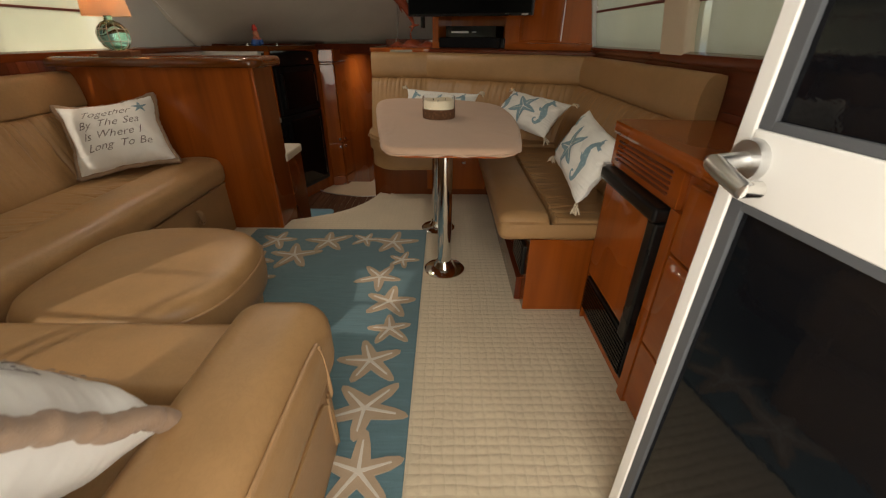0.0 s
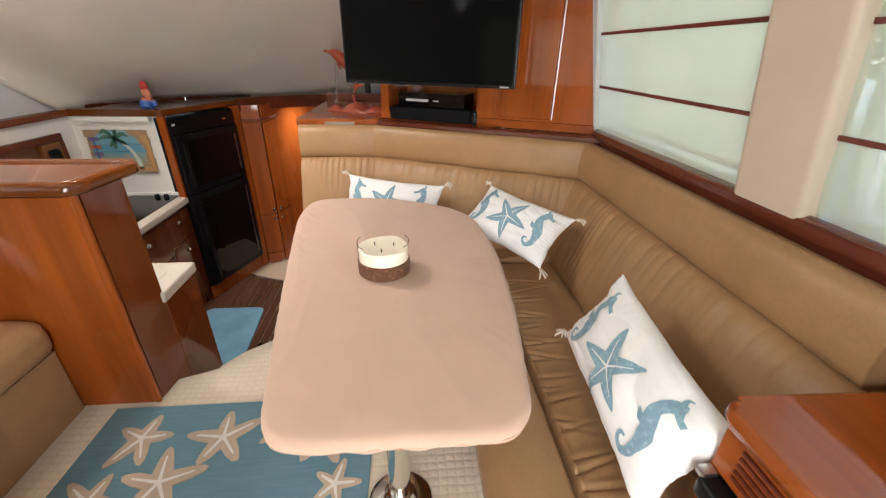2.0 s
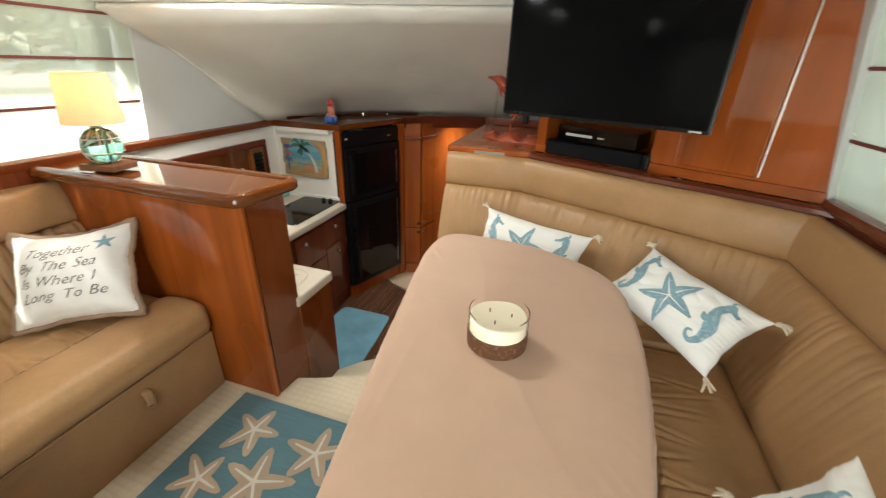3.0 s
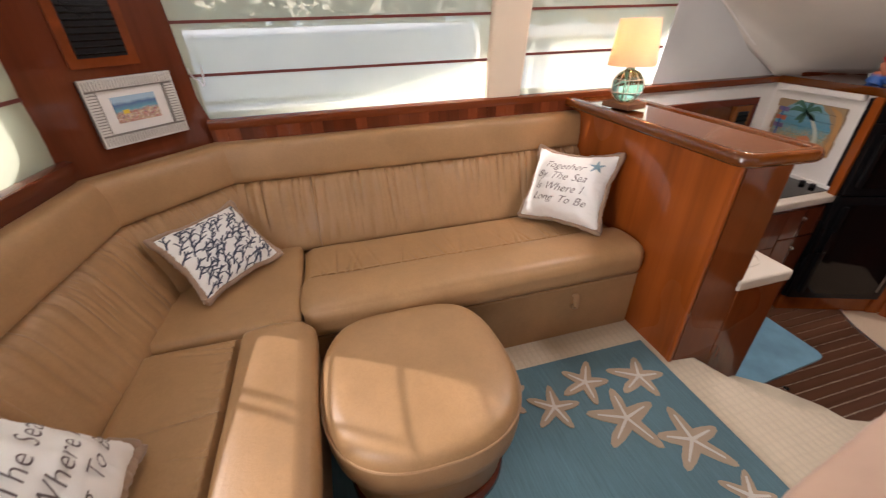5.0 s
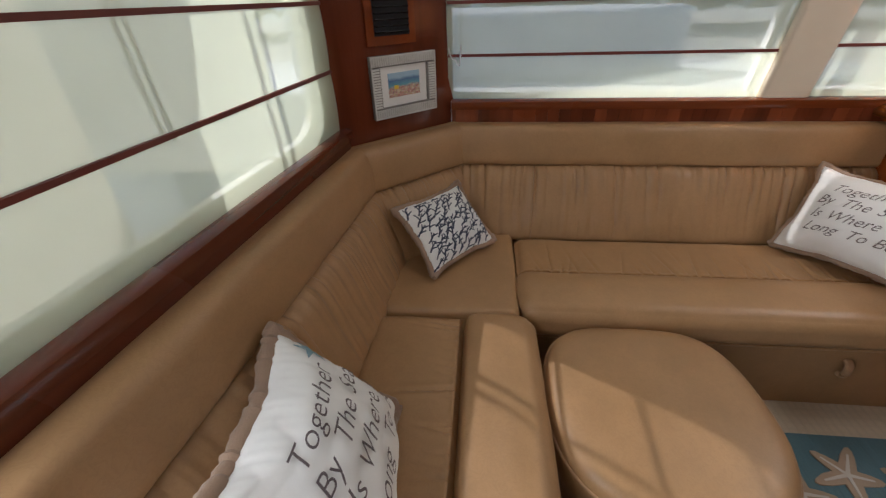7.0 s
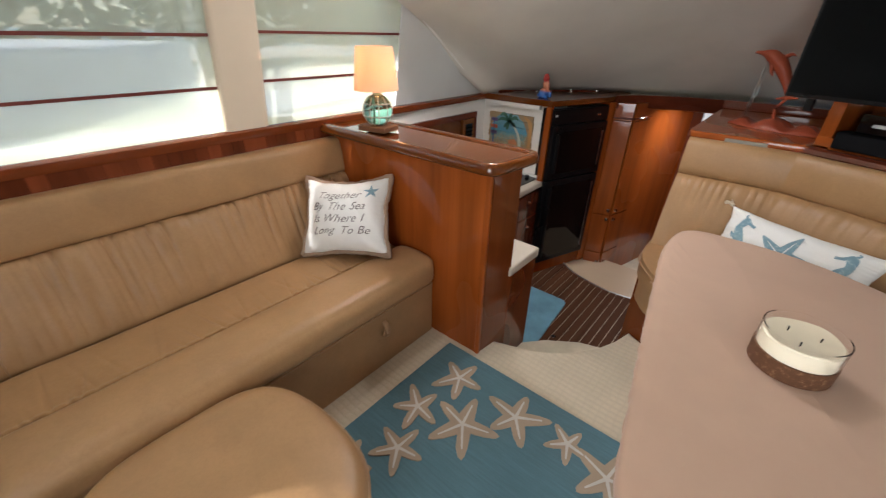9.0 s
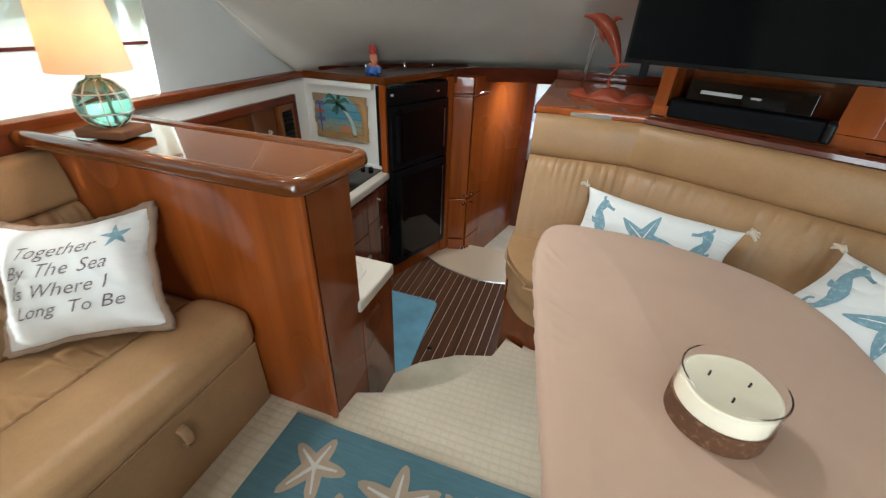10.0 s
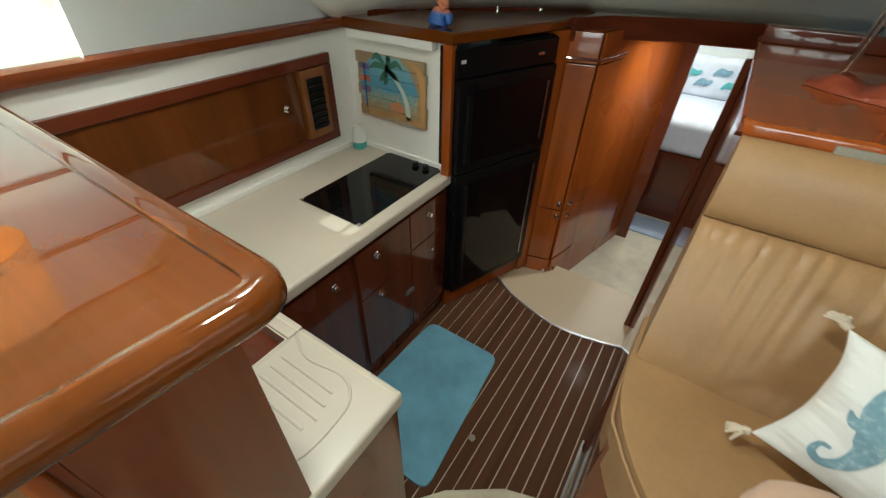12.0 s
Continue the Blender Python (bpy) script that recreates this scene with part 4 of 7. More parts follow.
def cover_cloth():
    """The stretched cloth: rings that shrink towards the middle, with a few soft pulls in it."""
    rim = rounded(TOP, TOP_R, 12)
    dense = []
    for a, b in zip(rim, rim[1:] + rim[:1]):
        n = max(1, round((Vector(b) - Vector(a)).length / 0.012))
        dense += [tuple(Vector(a).lerp(Vector(b), k / n)) for k in range(n)]
    c = Vector((-0.07, 2.24))
    k = len(dense)
    rings = [(0.005, 0.747), (0.0, 0.752), (0.0, 0.758), (0.004, 0.766), (0.011, 0.773), (0.021, 0.7755), (0.03, 0.776)]
    verts, faces = [], []
    for inset, z in rings:
        for i, p in enumerate(dense):
            q = Vector(p) + (c - Vector(p)).normalized() * inset
            w = (0.0045 * noise.noise(Vector((i * 0.42, z * 12, 0))) + 0.0022 * noise.noise(Vector((i * 0.14, z * 40, 0)))) * min(1.0, max(0.0, (0.775 - z) / 0.012))
            d = (Vector(p) - c).normalized()
            verts.append((q.x + d.x * w, q.y + d.y * w, z))
    for f in np.linspace(0.97, 0.06, 60):
        for i, p in enumerate(dense):
            q = c + (Vector(p) - c) * (1 - 0.03 / (Vector(p) - c).length) * f
            pull = 0.0030 * (1 - abs(noise.noise(Vector((q.x * 6 + q.y * 2, q.y * 1.8, 2)))) ** 0.5) + 0.0012 * noise.noise(Vector((q.x * 5, q.y * 2.2, 7))) + 0.0020 * math.exp(-((q.x + 0.20 + 0.05 * q.y) / 0.012) ** 2) * max(0.0, 1 - abs(q.y - 1.95) / 0.3)
            run = max(0.0, (f - 0.72 - 0.16 * noise.noise(Vector((i * 0.09, 3, 0)))) / 0.28)
            pull += 0.0055 * min(run, 1.0) ** 1.5 * min(1.0, (0.985 - f) * 30) * max(0.0, noise.noise(Vector((i * 0.30, f * 1.5, 5))))
            verts.append((q.x, q.y, 0.776 + pull))
    total = len(rings) + 60
    for r in range(total - 1):
        for i in range(k):
            faces.append((r * k + i, r * k + (i + 1) % k, (r + 1) * k + (i + 1) % k, (r + 1) * k + i))
    faces.append(tuple((total - 1) * k + i for i in range(k)))
    return (verts, faces), dense


_cloth, _rim = cover_cloth()
part("cloth", _cloth, M_COVER, cover, "stretched peach cloth")
_c = Vector((-0.07, 2.24))
part("elastic_hem", tube([(*(Vector(p) + (_c - Vector(p)).normalized() * (0.006 + 0.003 * math.sin(i * 0.8))), 0.747 + 0.003 * math.sin(i * 0.55)) for i, p in enumerate(_rim + _rim[:1])], 0.0045, 6), M_COVER, cover, "gathered elastic hem")


# ---- rug and mat ----
rug = thing("starfish_rug", "teal area rug with a border of sand-coloured starfish", "rug", (-0.73, 1.4, 0))
part("rug_field", box(-1.312, -0.155, 0.42, 2.362, 0.0005, 0.012, 0.004), M_RUG, rug, "teal woven pile")


def star_outline(cx, cy, r, turn, rng, inner=0.36, fat=0.16):
    """A starfish with five uneven blunt arms."""
    pts = []
    for k in range(5):
        a = turn + k * 2 * math.pi / 5 + rng.uniform(-0.12, 0.12)
        ra = r * rng.uniform(0.85, 1.1)
        d, n = Vector((math.cos(a), math.sin(a))), Vector((-math.sin(a), math.cos(a)))
        bend = n * rng.uniform(-0.08, 0.08) * r
        tip = Vector((cx, cy)) + d * ra + bend
        w = r * fat
        b = a + math.pi / 5
        pts += [tip - d * ra * 0.35 - n * w * 1.05 - bend * 0.4, tip - d * ra * 0.08 - n * w * 0.55, tip + n * w * 0.05, tip - d * ra * 0.08 + n * w * 0.55, tip - d * ra * 0.35 + n * w * 1.05 - bend * 0.4,
                Vector((cx, cy)) + Vector((math.cos(b), math.sin(b))) * r * inner]
    return [tuple(p) for p in pts]


def star_arms(cx, cy, r, outline):
    return [outline[i * 6 + 2] for i in range(5)]


rng = random.Random(4)
RUG_STARS = [(-1.109, 2.19, 0.155, 1.5), (-0.777, 2.175, 0.17, 0.4), (-0.543, 2.205, 0.115, 1.2), (-0.362, 2.165, 0.175, 0.3), (-0.283, 1.94, 0.11, 0.1), (-0.388, 1.752, 0.145, 1.0),
             (-0.305, 1.527, 0.165, 0.2), (-0.28, 1.322, 0.125, 0.5), (-0.335, 1.12, 0.155, 0.6), (-0.316, 0.886, 0.165, 0.9), (-0.293, 0.655, 0.155, 0.3), (-0.935, 1.99, 0.17, 0.5),
             (-1.150, 1.930, 0.14, 1.2), (-1.070, 1.726, 0.13, 1.6), (-1.17, 1.52, 0.14, 0.7)]
for order, (cx, cy, r, turn) in enumerate(RUG_STARS):
    r *= 0.9
    o = star_outline(cx, cy, r, turn, rng)
    st = part("starfish", prism(o, 0.0118, 0.0150 + 0.0002 * order), M_STAR, rug, "sand-coloured tufted starfish")
    for arm, (tx, ty) in enumerate(star_arms(cx, cy, r, o)):
        c, t = Vector((cx, cy)), Vector((tx, ty))
        d = (t - c).normalized()
        n = Vector((-d.y, d.x))
        e = c + (t - c) * 0.72
        q = [c - n * 0.007, e - n * 0.003, e + n * 0.003, c + n * 0.007]
        part("arm_line", prism([tuple(p) for p in q], 0.0150, 0.0180 + 0.0003 * arm), M_STAR_LINE, st)
mat = tagged(part("galley_mat", prism(rounded([(-1.67, 3.02), (-1.13, 3.02), (-1.195, 3.79), (-1.64, 3.79)], 0.05), -0.4495, -0.435, 0.006), M_MAT), "plush blue foam mat on the galley floor", "mat")


# ---- bar partition between saloon and galley ----
bar = thing("bar_partition", "varnished cherry partition with a rounded bar top", "partition", (-1.7, 2.5, 0))
part("saloon_panel", box(-2.30, -1.155, 2.40, 2.425, -0.45, 1.012, 0.003), M_WOOD_Z, bar, "cherry panel facing the saloon")
part("end_panel", prism([(-1.18, 2.4255), (-1.152, 2.4255), (-1.128, 2.62), (-1.16, 2.62)], -0.45, 1.012, 0.002, 1), M_WOOD_SHADED, bar, "cherry end panel")
part("corner_post", box(-1.170, -1.145, 2.393, 2.415, 0.0, 1.012, 0.008, 3), M_WOOD_Z, bar)
part("galley_panel", box(-2.30, -1.16, 2.55, 2.58, 0.45, 1.012, 0.003), M_WOOD_Z, bar, "cherry panel facing the galley")
CAP = rounded([(-2.30, 2.333), (-1.098, 2.333), (-1.064, 2.698), (-2.30, 2.698)], [0, 0.075, 0.08, 0], 8)
cap = part("bar_top", prism(shrunk(rounded([(-2.30, 2.333), (-1.098, 2.333), (-1.064, 2.698), (-2.30, 2.698)], [0, 0.075, 0.08, 0], 8), 0.018), 1.014, 1.053), M_CAP, bar, "glossy cherry bar top")
part("rounded_rim", sweep(CAP, smooth_profile([(0.010, 1.012), (0.001, 1.022), (0.0, 1.038), (0.005, 1.053), (0.016, 1.062), (0.028, 1.064), (0.040, 1.061), (0.046, 1.054), (0.046, 1.012)], 3)), M_CAP, cap, "raised rounded cherry rim")

# ---- galley cabinets and counter ----
counter = thing("galley_counter", "cream solid-surface galley counter with a moulded drainboard", "counter", (-1.9, 3.3, 0.41))
part("worktop", box(-2.30, -1.655, 2.915, 4.0, 0.412, 0.466, 0.014, 4), M_COUNTER, counter, "cream worktop beside the cooktop")
part("sink_deck", box(-1.50, -1.118, 2.605, 2.9145, 0.405, 0.462, 0.014, 4), M_COUNTER, counter, "cream drainboard")
part("sink_deck", box(-2.29, -1.86, 2.59, 2.9145, 0.412, 0.462, 0.006), M_COUNTER, counter)
part("sink_deck", box(-1.86, -1.50, 2.86, 2.9145, 0.412, 0.4615, 0.006), M_COUNTER, counter)
part("sink_bowl", rbox((-1.86, 2.60, 0.26), (-1.50, 2.86, 0.30), 0.015, 0.1), M_COUNTER, counter, "cream moulded sink bowl")
for x0, x1, y0, y1 in ((-1.87, -1.85, 2.59, 2.87), (-1.51, -1.498, 2.61, 2.87), (-1.86, -1.50, 2.855, 2.866)):
    part("bowl_side", box(x0, x1, y0, y1, 0.28, 0.455, 0.003), M_COUNTER, counter)
part("backsplash", box(-2.30, -2.285, 2.95, 4.0, 0.466, 0.492, 0.004), M_WHITE, counter)
part("backsplash", box(-2.285, -1.70, 3.985, 4.0, 0.466, 0.492, 0.004), M_WHITE, counter)
for k in range(5):
    y = 2.665 + 0.036 * k
    part("drain_ridge", tube([(-1.46, y, 0.4615), (-1.24 - 0.012 * abs(k - 2), y, 0.4615)], 0.005, 6), M_COUNTER, counter)
part("drain_lip", tube([(-1.49, 2.88, 0.462), (-1.40, 2.845, 0.462), (-1.28, 2.86, 0.462), (-1.215, 2.82, 0.462), (-1.20, 2.74, 0.462), (-1.205, 2.66, 0.462), (-1.23, 2.625, 0.462)], 0.0045, 6, 5), M_COUNTER, counter)
part("edge_groove", box(-1.86, -1.135, 2.893, 2.897, 0.4612, 0.4632), M_PILLAR, counter)

hob = thing("cooktop", "black glass cooktop set in the counter", "cooktop", (-1.89, 3.68, 0.466))
part("glass", box(-2.06, -1.715, 3.385, 3.98, 0.467, 0.473, 0.002), M_BLACK_GLOSS, hob, "glossy black glass")
for x in (-1.847, -1.784):
    part("knob", lathe([(0.0, 0.022), (0.014, 0.022), (0.017, 0.018), (0.018, 0.0), (0.0, 0.0)], (x, 3.935, 0.473), 18), M_BLACK, hob)
for cx, cy in ((-2.055, 3.39), (-1.72, 3.39), (-2.055, 3.975), (-1.72, 3.975)):
    part("corner_clip", box(cx - 0.008, cx + 0.008, cy - 0.008, cy + 0.008, 0.470, 0.4745, 0.001), M_STEEL, hob)


def knob(x, y, z, parent, nx=1, ny=0):
    """A small round catch that stands out of a door front."""
    bm = lathe([(0.0, 0.016), (0.010, 0.016), (0.014, 0.012), (0.012, 0.004), (0.016, 0.0), (0.0, 0.0)], (0, 0, 0), 14)
    m = Matrix.Translation((x, y, z)) @ Vector((nx, ny, 0)).to_track_quat("Z", "Y").to_matrix().to_4x4()
    bmesh.ops.transform(bm, matrix=m, verts=bm.verts[:])
    return part("knob", bm, M_CHROME, parent, "small polished catch")


base_unit = thing("galley_base_cabinet", "dark glossy cherry galley base cabinet with round catches", "cabinet", (-1.95, 3.4, -0.45))
part("carcass", box(-2.29, -1.69, 2.92, 3.995, -0.44, 0.41), M_WOOD_DARK_Z, base_unit)
for y0, y1, z0, z1, ky, kz in ((2.945, 3.262, -0.33, 0.385, 3.18, 0.315), (3.305, 3.655, 0.13, 0.385, 3.422, 0.316), (3.66, 3.965, 0.18, 0.385, 3.808, 0.315), (3.66, 3.965, -0.33, 0.175, 3.818, 0.097), (3.305, 3.655, -0.33, 0.125, 3.426, 0.09)):
    d = part("door", box(-1.69, -1.672, y0, y1, z0, z1, 0.005), M_WOOD_DARK_Z, base_unit, "glossy dark cherry front")
    knob(-1.672, ky, kz, d)
part("catch_plate", box(-1.672, -1.662, 3.60, 3.66, -0.075, -0.05, 0.003), M_STEEL, base_unit)
part("toe_kick", box(-1.715, -1.70, 2.92, 3.99, -0.45, -0.36), M_WHITE, base_unit, "white toe kick")
sink_unit = thing("sink_cabinet", "cherry cabinet below the drainboard", "cabinet", (-1.3, 2.76, -0.45))
part("carcass", box(-1.69, -1.142, 2.63, 2.89, -0.45, 0.404), M_WOOD_DARK_Z, sink_unit)
part("side", box(-1.142, -1.124, 2.621, 2.895, -0.45, 0.404, 0.004), M_WOOD_SHADED, sink_unit, "cherry end panel")

# port locker front with sliding panel and louvre
locker = thing("port_locker", "cherry sliding locker front framed in the white galley wall", "cabinet", (-2.29, 3.3, 0.75))
Y0, Y1, Z0, Z1 = 2.72, 3.855, 0.55, 0.955
for y0, y1, z0, z1 in ((Y0, Y1, Z0, Z0 + 0.045), (Y0, Y1, Z1 - 0.045, Z1), (Y0, Y0 + 0.045, Z0 + 0.045, Z1 - 0.045), (Y1 - 0.045, Y1, Z0 + 0.045, Z1 - 0.045)):
    part("frame", box(-2.30, -2.272, y0, y1, z0, z1, 0.006), M_WOOD_DARK, locker, "dark cherry frame")
for y0, y1 in ((Y0 + 0.045, 3.655),):
    part("sliding_panel", box(-2.30, -2.285, y0, y1, Z0 + 0.045, Z1 - 0.045, 0.003), M_LOCKER, locker)
knob(-2.285, 3.575, 0.765, locker)
lv = part("louvre_frame", box(-2.30, -2.264, 3.66, 3.808, Z0 + 0.047, Z1 - 0.047, 0.004), M_LOUVRE, locker, "lighter wood louvre frame")
part("louvre_back", box(-2.265, -2.262, 3.69, 3.782, 0.635, 0.870), M_BLACK, lv)
for k in range(7):
    part("louvre_slat", box(-2.264, -2.254, 3.692, 3.780, 0.65 + 0.031 * k, 0.658 + 0.031 * k, 0.002), M_BLACK_GLOSS, lv)

# bow shelf over fridge, fridge, tall lockers and hallway
shelf = thing("bow_shelf", "glossy cherry corner shelf with a raised edge above the fridge", "shelf", (-1.9, 4.4, 1.05))
SHELF = [(-2.30, 3.945), (-1.72, 3.965), (-1.655, 3.945), (-1.43, 4.56), (-1.40, 4.95), (-1.55, 5.0), (-2.15, 4.40), (-2.30, 4.0)]
part("shelf_board", prism(SHELF, 1.045, 1.09, 0.01, 3), M_CAP, shelf, "glossy cherry board")
part("fiddle_rail", tube([(-2.27, 4.02, 1.10), (-2.12, 4.37, 1.10), (-1.55, 4.93, 1.10)], 0.014, 8, 4), M_WOOD_DARK, shelf)
for q in ((-2.05, 4.43), (-1.83, 4.65), (-1.66, 4.82)):
    part("rail_post", lathe([(0.012, 0.0), (0.012, 0.03), (0.0, 0.03)], (q[0], q[1], 1.088), 10), M_CHROME, shelf)
light_strip = tagged(part("under_shelf_light", box(-2.24, -1.76, 3.955, 4.0, 1.008, 1.044, 0.006), M_WHITE), "white under-shelf light housing above the painting", "light fixture")

FR_A, FR_B = Vector((-1.655, 3.965)), Vector((-1.435, 4.56))
fd = (FR_B - FR_A).normalized()


def fridge_plate(s0, s1, z0, z1, d0, d1, bevel=0.006):
    """A plate on the fridge front: s along the front, d how far it stands out."""
    length = (FR_B - FR_A).length
    ang = math.degrees(math.atan2(fd.y, fd.x))
    bm = box(s0 * length, s1 * length, -d1, -d0, z0, z1, bevel)
    bmesh.ops.transform(bm, matrix=Matrix.Translation((FR_A.x, FR_A.y, 0)) @ Matrix.Rotation(radians(ang), 4, "Z"), verts=bm.verts[:])
    return bm


fridge = thing("fridge", "black built-in fridge freezer with two glossy doors", "fridge", (-1.75, 4.3, -0.33))
part("body", fridge_plate(0.0, 0.97, -0.33, 1.03, -0.45, 0.0), M_BLACK, fridge)
part("top_panel", fridge_plate(0.01, 0.96, 0.915, 1.025, 0.0, 0.02), M_BLACK, fridge, "black control panel")
for z0, z1 in ((0.475, 0.91), (-0.32, 0.465)):
    dr = part("door", fridge_plate(0.01, 0.96, z0, z1, 0.0, 0.035, 0.012), M_BLACK, fridge, "black framed door")
    part("door_panel", fridge_plate(0.14, 0.86, z0 + 0.05, z1 - 0.05, 0.036, 0.041, 0.002), M_BLACK_GLOSS, dr, "glossy dark panel")
    part("handle", fridge_plate(0.06, 0.11, z0 + 0.06, z1 - 0.06, 0.036, 0.062, 0.008), M_BLACK, dr)
    part("edge_strip", fridge_plate(0.875, 0.89, z0 + 0.07, z1 - 0.07, 0.036, 0.040, 0.001), M_STEEL, dr)
part("badge", fridge_plate(0.03, 0.07, 0.975, 0.99, 0.021, 0.023, 0.001), M_SILVER_BAR, fridge)
part("catch", fridge_plate(0.74, 0.80, 0.96, 0.975, 0.021, 0.03, 0.003), M_CHROME, fridge)
structure("fridge_plinth", fridge_plate(0.0, 1.12, -0.67, -0.335, -0.4, -0.01), M_WOOD_Z, "cherry plinth below the fridge", "trim")
structure("fridge_stile_port", box(-1.70, -1.655, 3.945, 3.985, 0.46, 1.045, 0.004), M_WOOD_Z, "narrow cherry stile beside the fridge", "trim")
structure("fridge_stile", prism([(-1.44, 4.545), (-1.405, 4.61), (-1.60, 4.75), (-1.65, 4.62)], -0.66, 1.045), M_WOOD_Z, "cherry stile between fridge and locker", "trim")

TA, TB, TC, TD = Vector((-1.40, 4.615)), Vector((-1.255, 4.655)), Vector((-1.12, 5.20)), Vector((-0.985, 5.74))
tall = thing("tall_locker", "glossy cherry wardrobe locker with small round catches", "wardrobe", (-1.3, 4.9, -0.66))
part("carcass", prism([tuple(TA + Vector((-0.01, 0.02))), tuple(TB + Vector((-0.02, 0.01))), tuple(TC + Vector((-0.02, 0))), (-1.9, 5.3), (-1.9, 4.8)], -0.66, 1.045), M_WOOD_Z, tall)


def facet(a, b, z0, z1, out0, out1, bevel=0.004):
    d = (b - a).normalized()
    bm = box(0.0, (b - a).length, -out1, -out0, z0, z1, bevel)
    bmesh.ops.transform(bm, matrix=Matrix.Translation((a.x, a.y, 0)) @ Matrix.Rotation(math.atan2(d.y, d.x), 4, "Z"), verts=bm.verts[:])
    return bm


TM = TB.lerp(TC, 0.45)
for a, b, k in ((TA, TB.lerp(TA, 0.02), 0.86), (TB.lerp(TM, 0.03), TM, 0.15)):
    for z0, z1, kz in ((0.06, 0.90, 0.10), (-0.34, 0.05, 0.01), (-0.62, -0.35, -0.45)):
        dd = part("door", facet(a, b, z0, z1, 0.0, 0.014), M_WOOD_Z, tall, "glossy cherry locker door")
        q = a.lerp(b, k)
        dirv = (b - a).normalized()
        knob(q.x + dirv.y * 0.014, q.y - dirv.x * 0.014, kz, dd, dirv.y, -dirv.x)
for a, b in ((TA, TB.lerp(TA, 0.02)), (TB.lerp(TM, 0.03), TM)):
    part("fascia", facet(a, b, 0.905, 1.044, 0.0, 0.013), M_WOOD_Z, tall, "cherry fascia above the doors")
part("cornice_rail", tube([(TA.x, TA.y - 0.012, 0.925), (TB.x + 0.008, TB.y - 0.012, 0.925), (TM.x + 0.012, TM.y, 0.925)], 0.007, 8), M_WOOD_DARK, tall)
structure("hall_wall_port", facet(TM, TD, -0.66, 1.045, -0.03, 0.0, 0.0), M_WOOD_Z, "varnished cherry hallway wall", "wall")
structure("hall_door_post", box(-1.00, -0.91, 5.70, 5.80, -0.66, 1.045, 0.006), M_WOOD_DARK_Z, "dark post of the cabin doorway", "trim")
structure("hall_wall_port_forward", box(-1.06, -0.98, 5.80, 6.3, -0.66, 1.1), M_WOOD_DARK_Z, "dark cherry wall of the forward cabin", "wall")
structure("bow_header", sweep([(-1.42, 4.62), (-1.30, 4.80), (-0.98, 4.98), (-0.60, 5.05)], [(0.0, 1.0), (0.0, 1.10), (-0.04, 1.10), (-0.04, 1.0)]), M_WOOD_DARK_X, "dark cherry header curving over the hallway", "trim")
structure("header_lip", tube([(-1.42, 4.61, 1.0), (-1.30, 4.79, 1.0), (-0.98, 4.965, 1.0), (-0.60, 5.035, 1.0)], 0.010, 8), M_WOOD_Z, "rounded lip under the header", "trim")
structure("hall_ceiling", prism([(-1.6, 4.65), (-1.3, 4.82), (-0.98, 5.0), (-0.4, 5.08), (-0.4, 5.8), (-1.6, 5.8)], 1.05, 1.08), M_HEADLINER, "hallway lining", "ceiling")
structure("hall_wall_starboard", box(-0.62, -0.56, 4.52, 6.3, -0.66, 1.045, 0.004), M_WOOD_DARK_Z, "dark cherry starboard wall of the hallway", "wall")
structure("arc_trim", tube([(-1.56, 4.44, -0.452), (-1.36, 4.295, -0.452), (-1.03, 4.205, -0.452), (-0.76, 4.232, -0.452), (-0.625, 4.275, -0.452)], 0.008, 6, 5), M_STEEL, "steel edge of the galley floor", "trim")
structure("arc_riser", sweep([(-1.57, 4.452), (-1.36, 4.30), (-1.20, 4.235), (-1.03, 4.212), (-0.76, 4.238), (-0.62, 4.282)], [(0.0, -0.66), (0.0, -0.456), (0.012, -0.456), (0.012, -0.66)]), M_CARPET_PLAIN, "low riser to the hallway", "step")
hatch = thing("floor_hatch", "pale hallway floor hatch with a steel ring pull", "hatch", (-0.9, 4.9, -0.66))
part("panel", box(-1.05, -0.72, 4.78, 5.02, -0.6595, -0.652, 0.002), M_CARPET_PLAIN, hatch)
part("ring_pull", lathe([(0.0, 0.003), (0.014, 0.003), (0.016, 0.0), (0.0, 0.0)], (-0.88, 4.90, -0.652), 14), M_STEEL, hatch)
rail = tagged(part("hall_grab_post", box(-0.675, -0.645, 4.46, 4.50, -0.66, 1.045, 0.008), M_WOOD_DARK_Z), "dark wooden post beside the hallway steps", "post")
bed = thing("cabin_berth", "white made berth in the forward cabin", "bed", (-0.9, 6.6, -0.66))
part("berth_base", box(-1.5, -0.2, 6.2, 7.1, -0.66, -0.02, 0.01), M_WOOD_DARK_X, bed)
part("mattress", rbox((-1.5, 6.15, -0.02), (-0.2, 7.1, 0.26), 0.06, 0.08), M_BED, bed, "white quilted bedspread")


# ---- starboard cabinet with the ice maker ----
sc = thing("starboard_cabinet", "varnished cherry cabinet with drawers and a vented top rail", "cabinet", (0.8, 0.8, 0))
part("carcass", box(0.63, 1.02, -0.10, 1.452, 0.0, 0.862, 0.003), M_WOOD_Z, sc)
part("cabinet_top", prism(rounded([(0.598, -0.10), (1.0, -0.10), (1.0, 1.470), (0.598, 1.470)], [0, 0, 0, 0.03]), 0.862, 0.905, 0.014, 4), M_WOOD_Y, sc, "glossy cherry top with a rounded edge")
part("back_rail", box(0.985, 1.0, -0.10, 1.46, 0.905, 0.935, 0.005), M_WOOD_DARK, sc)
part("face_rail", box(0.612, 0.632, 0.965, 1.452, 0.745, 0.862, 0.004), M_WOOD_Y, sc)
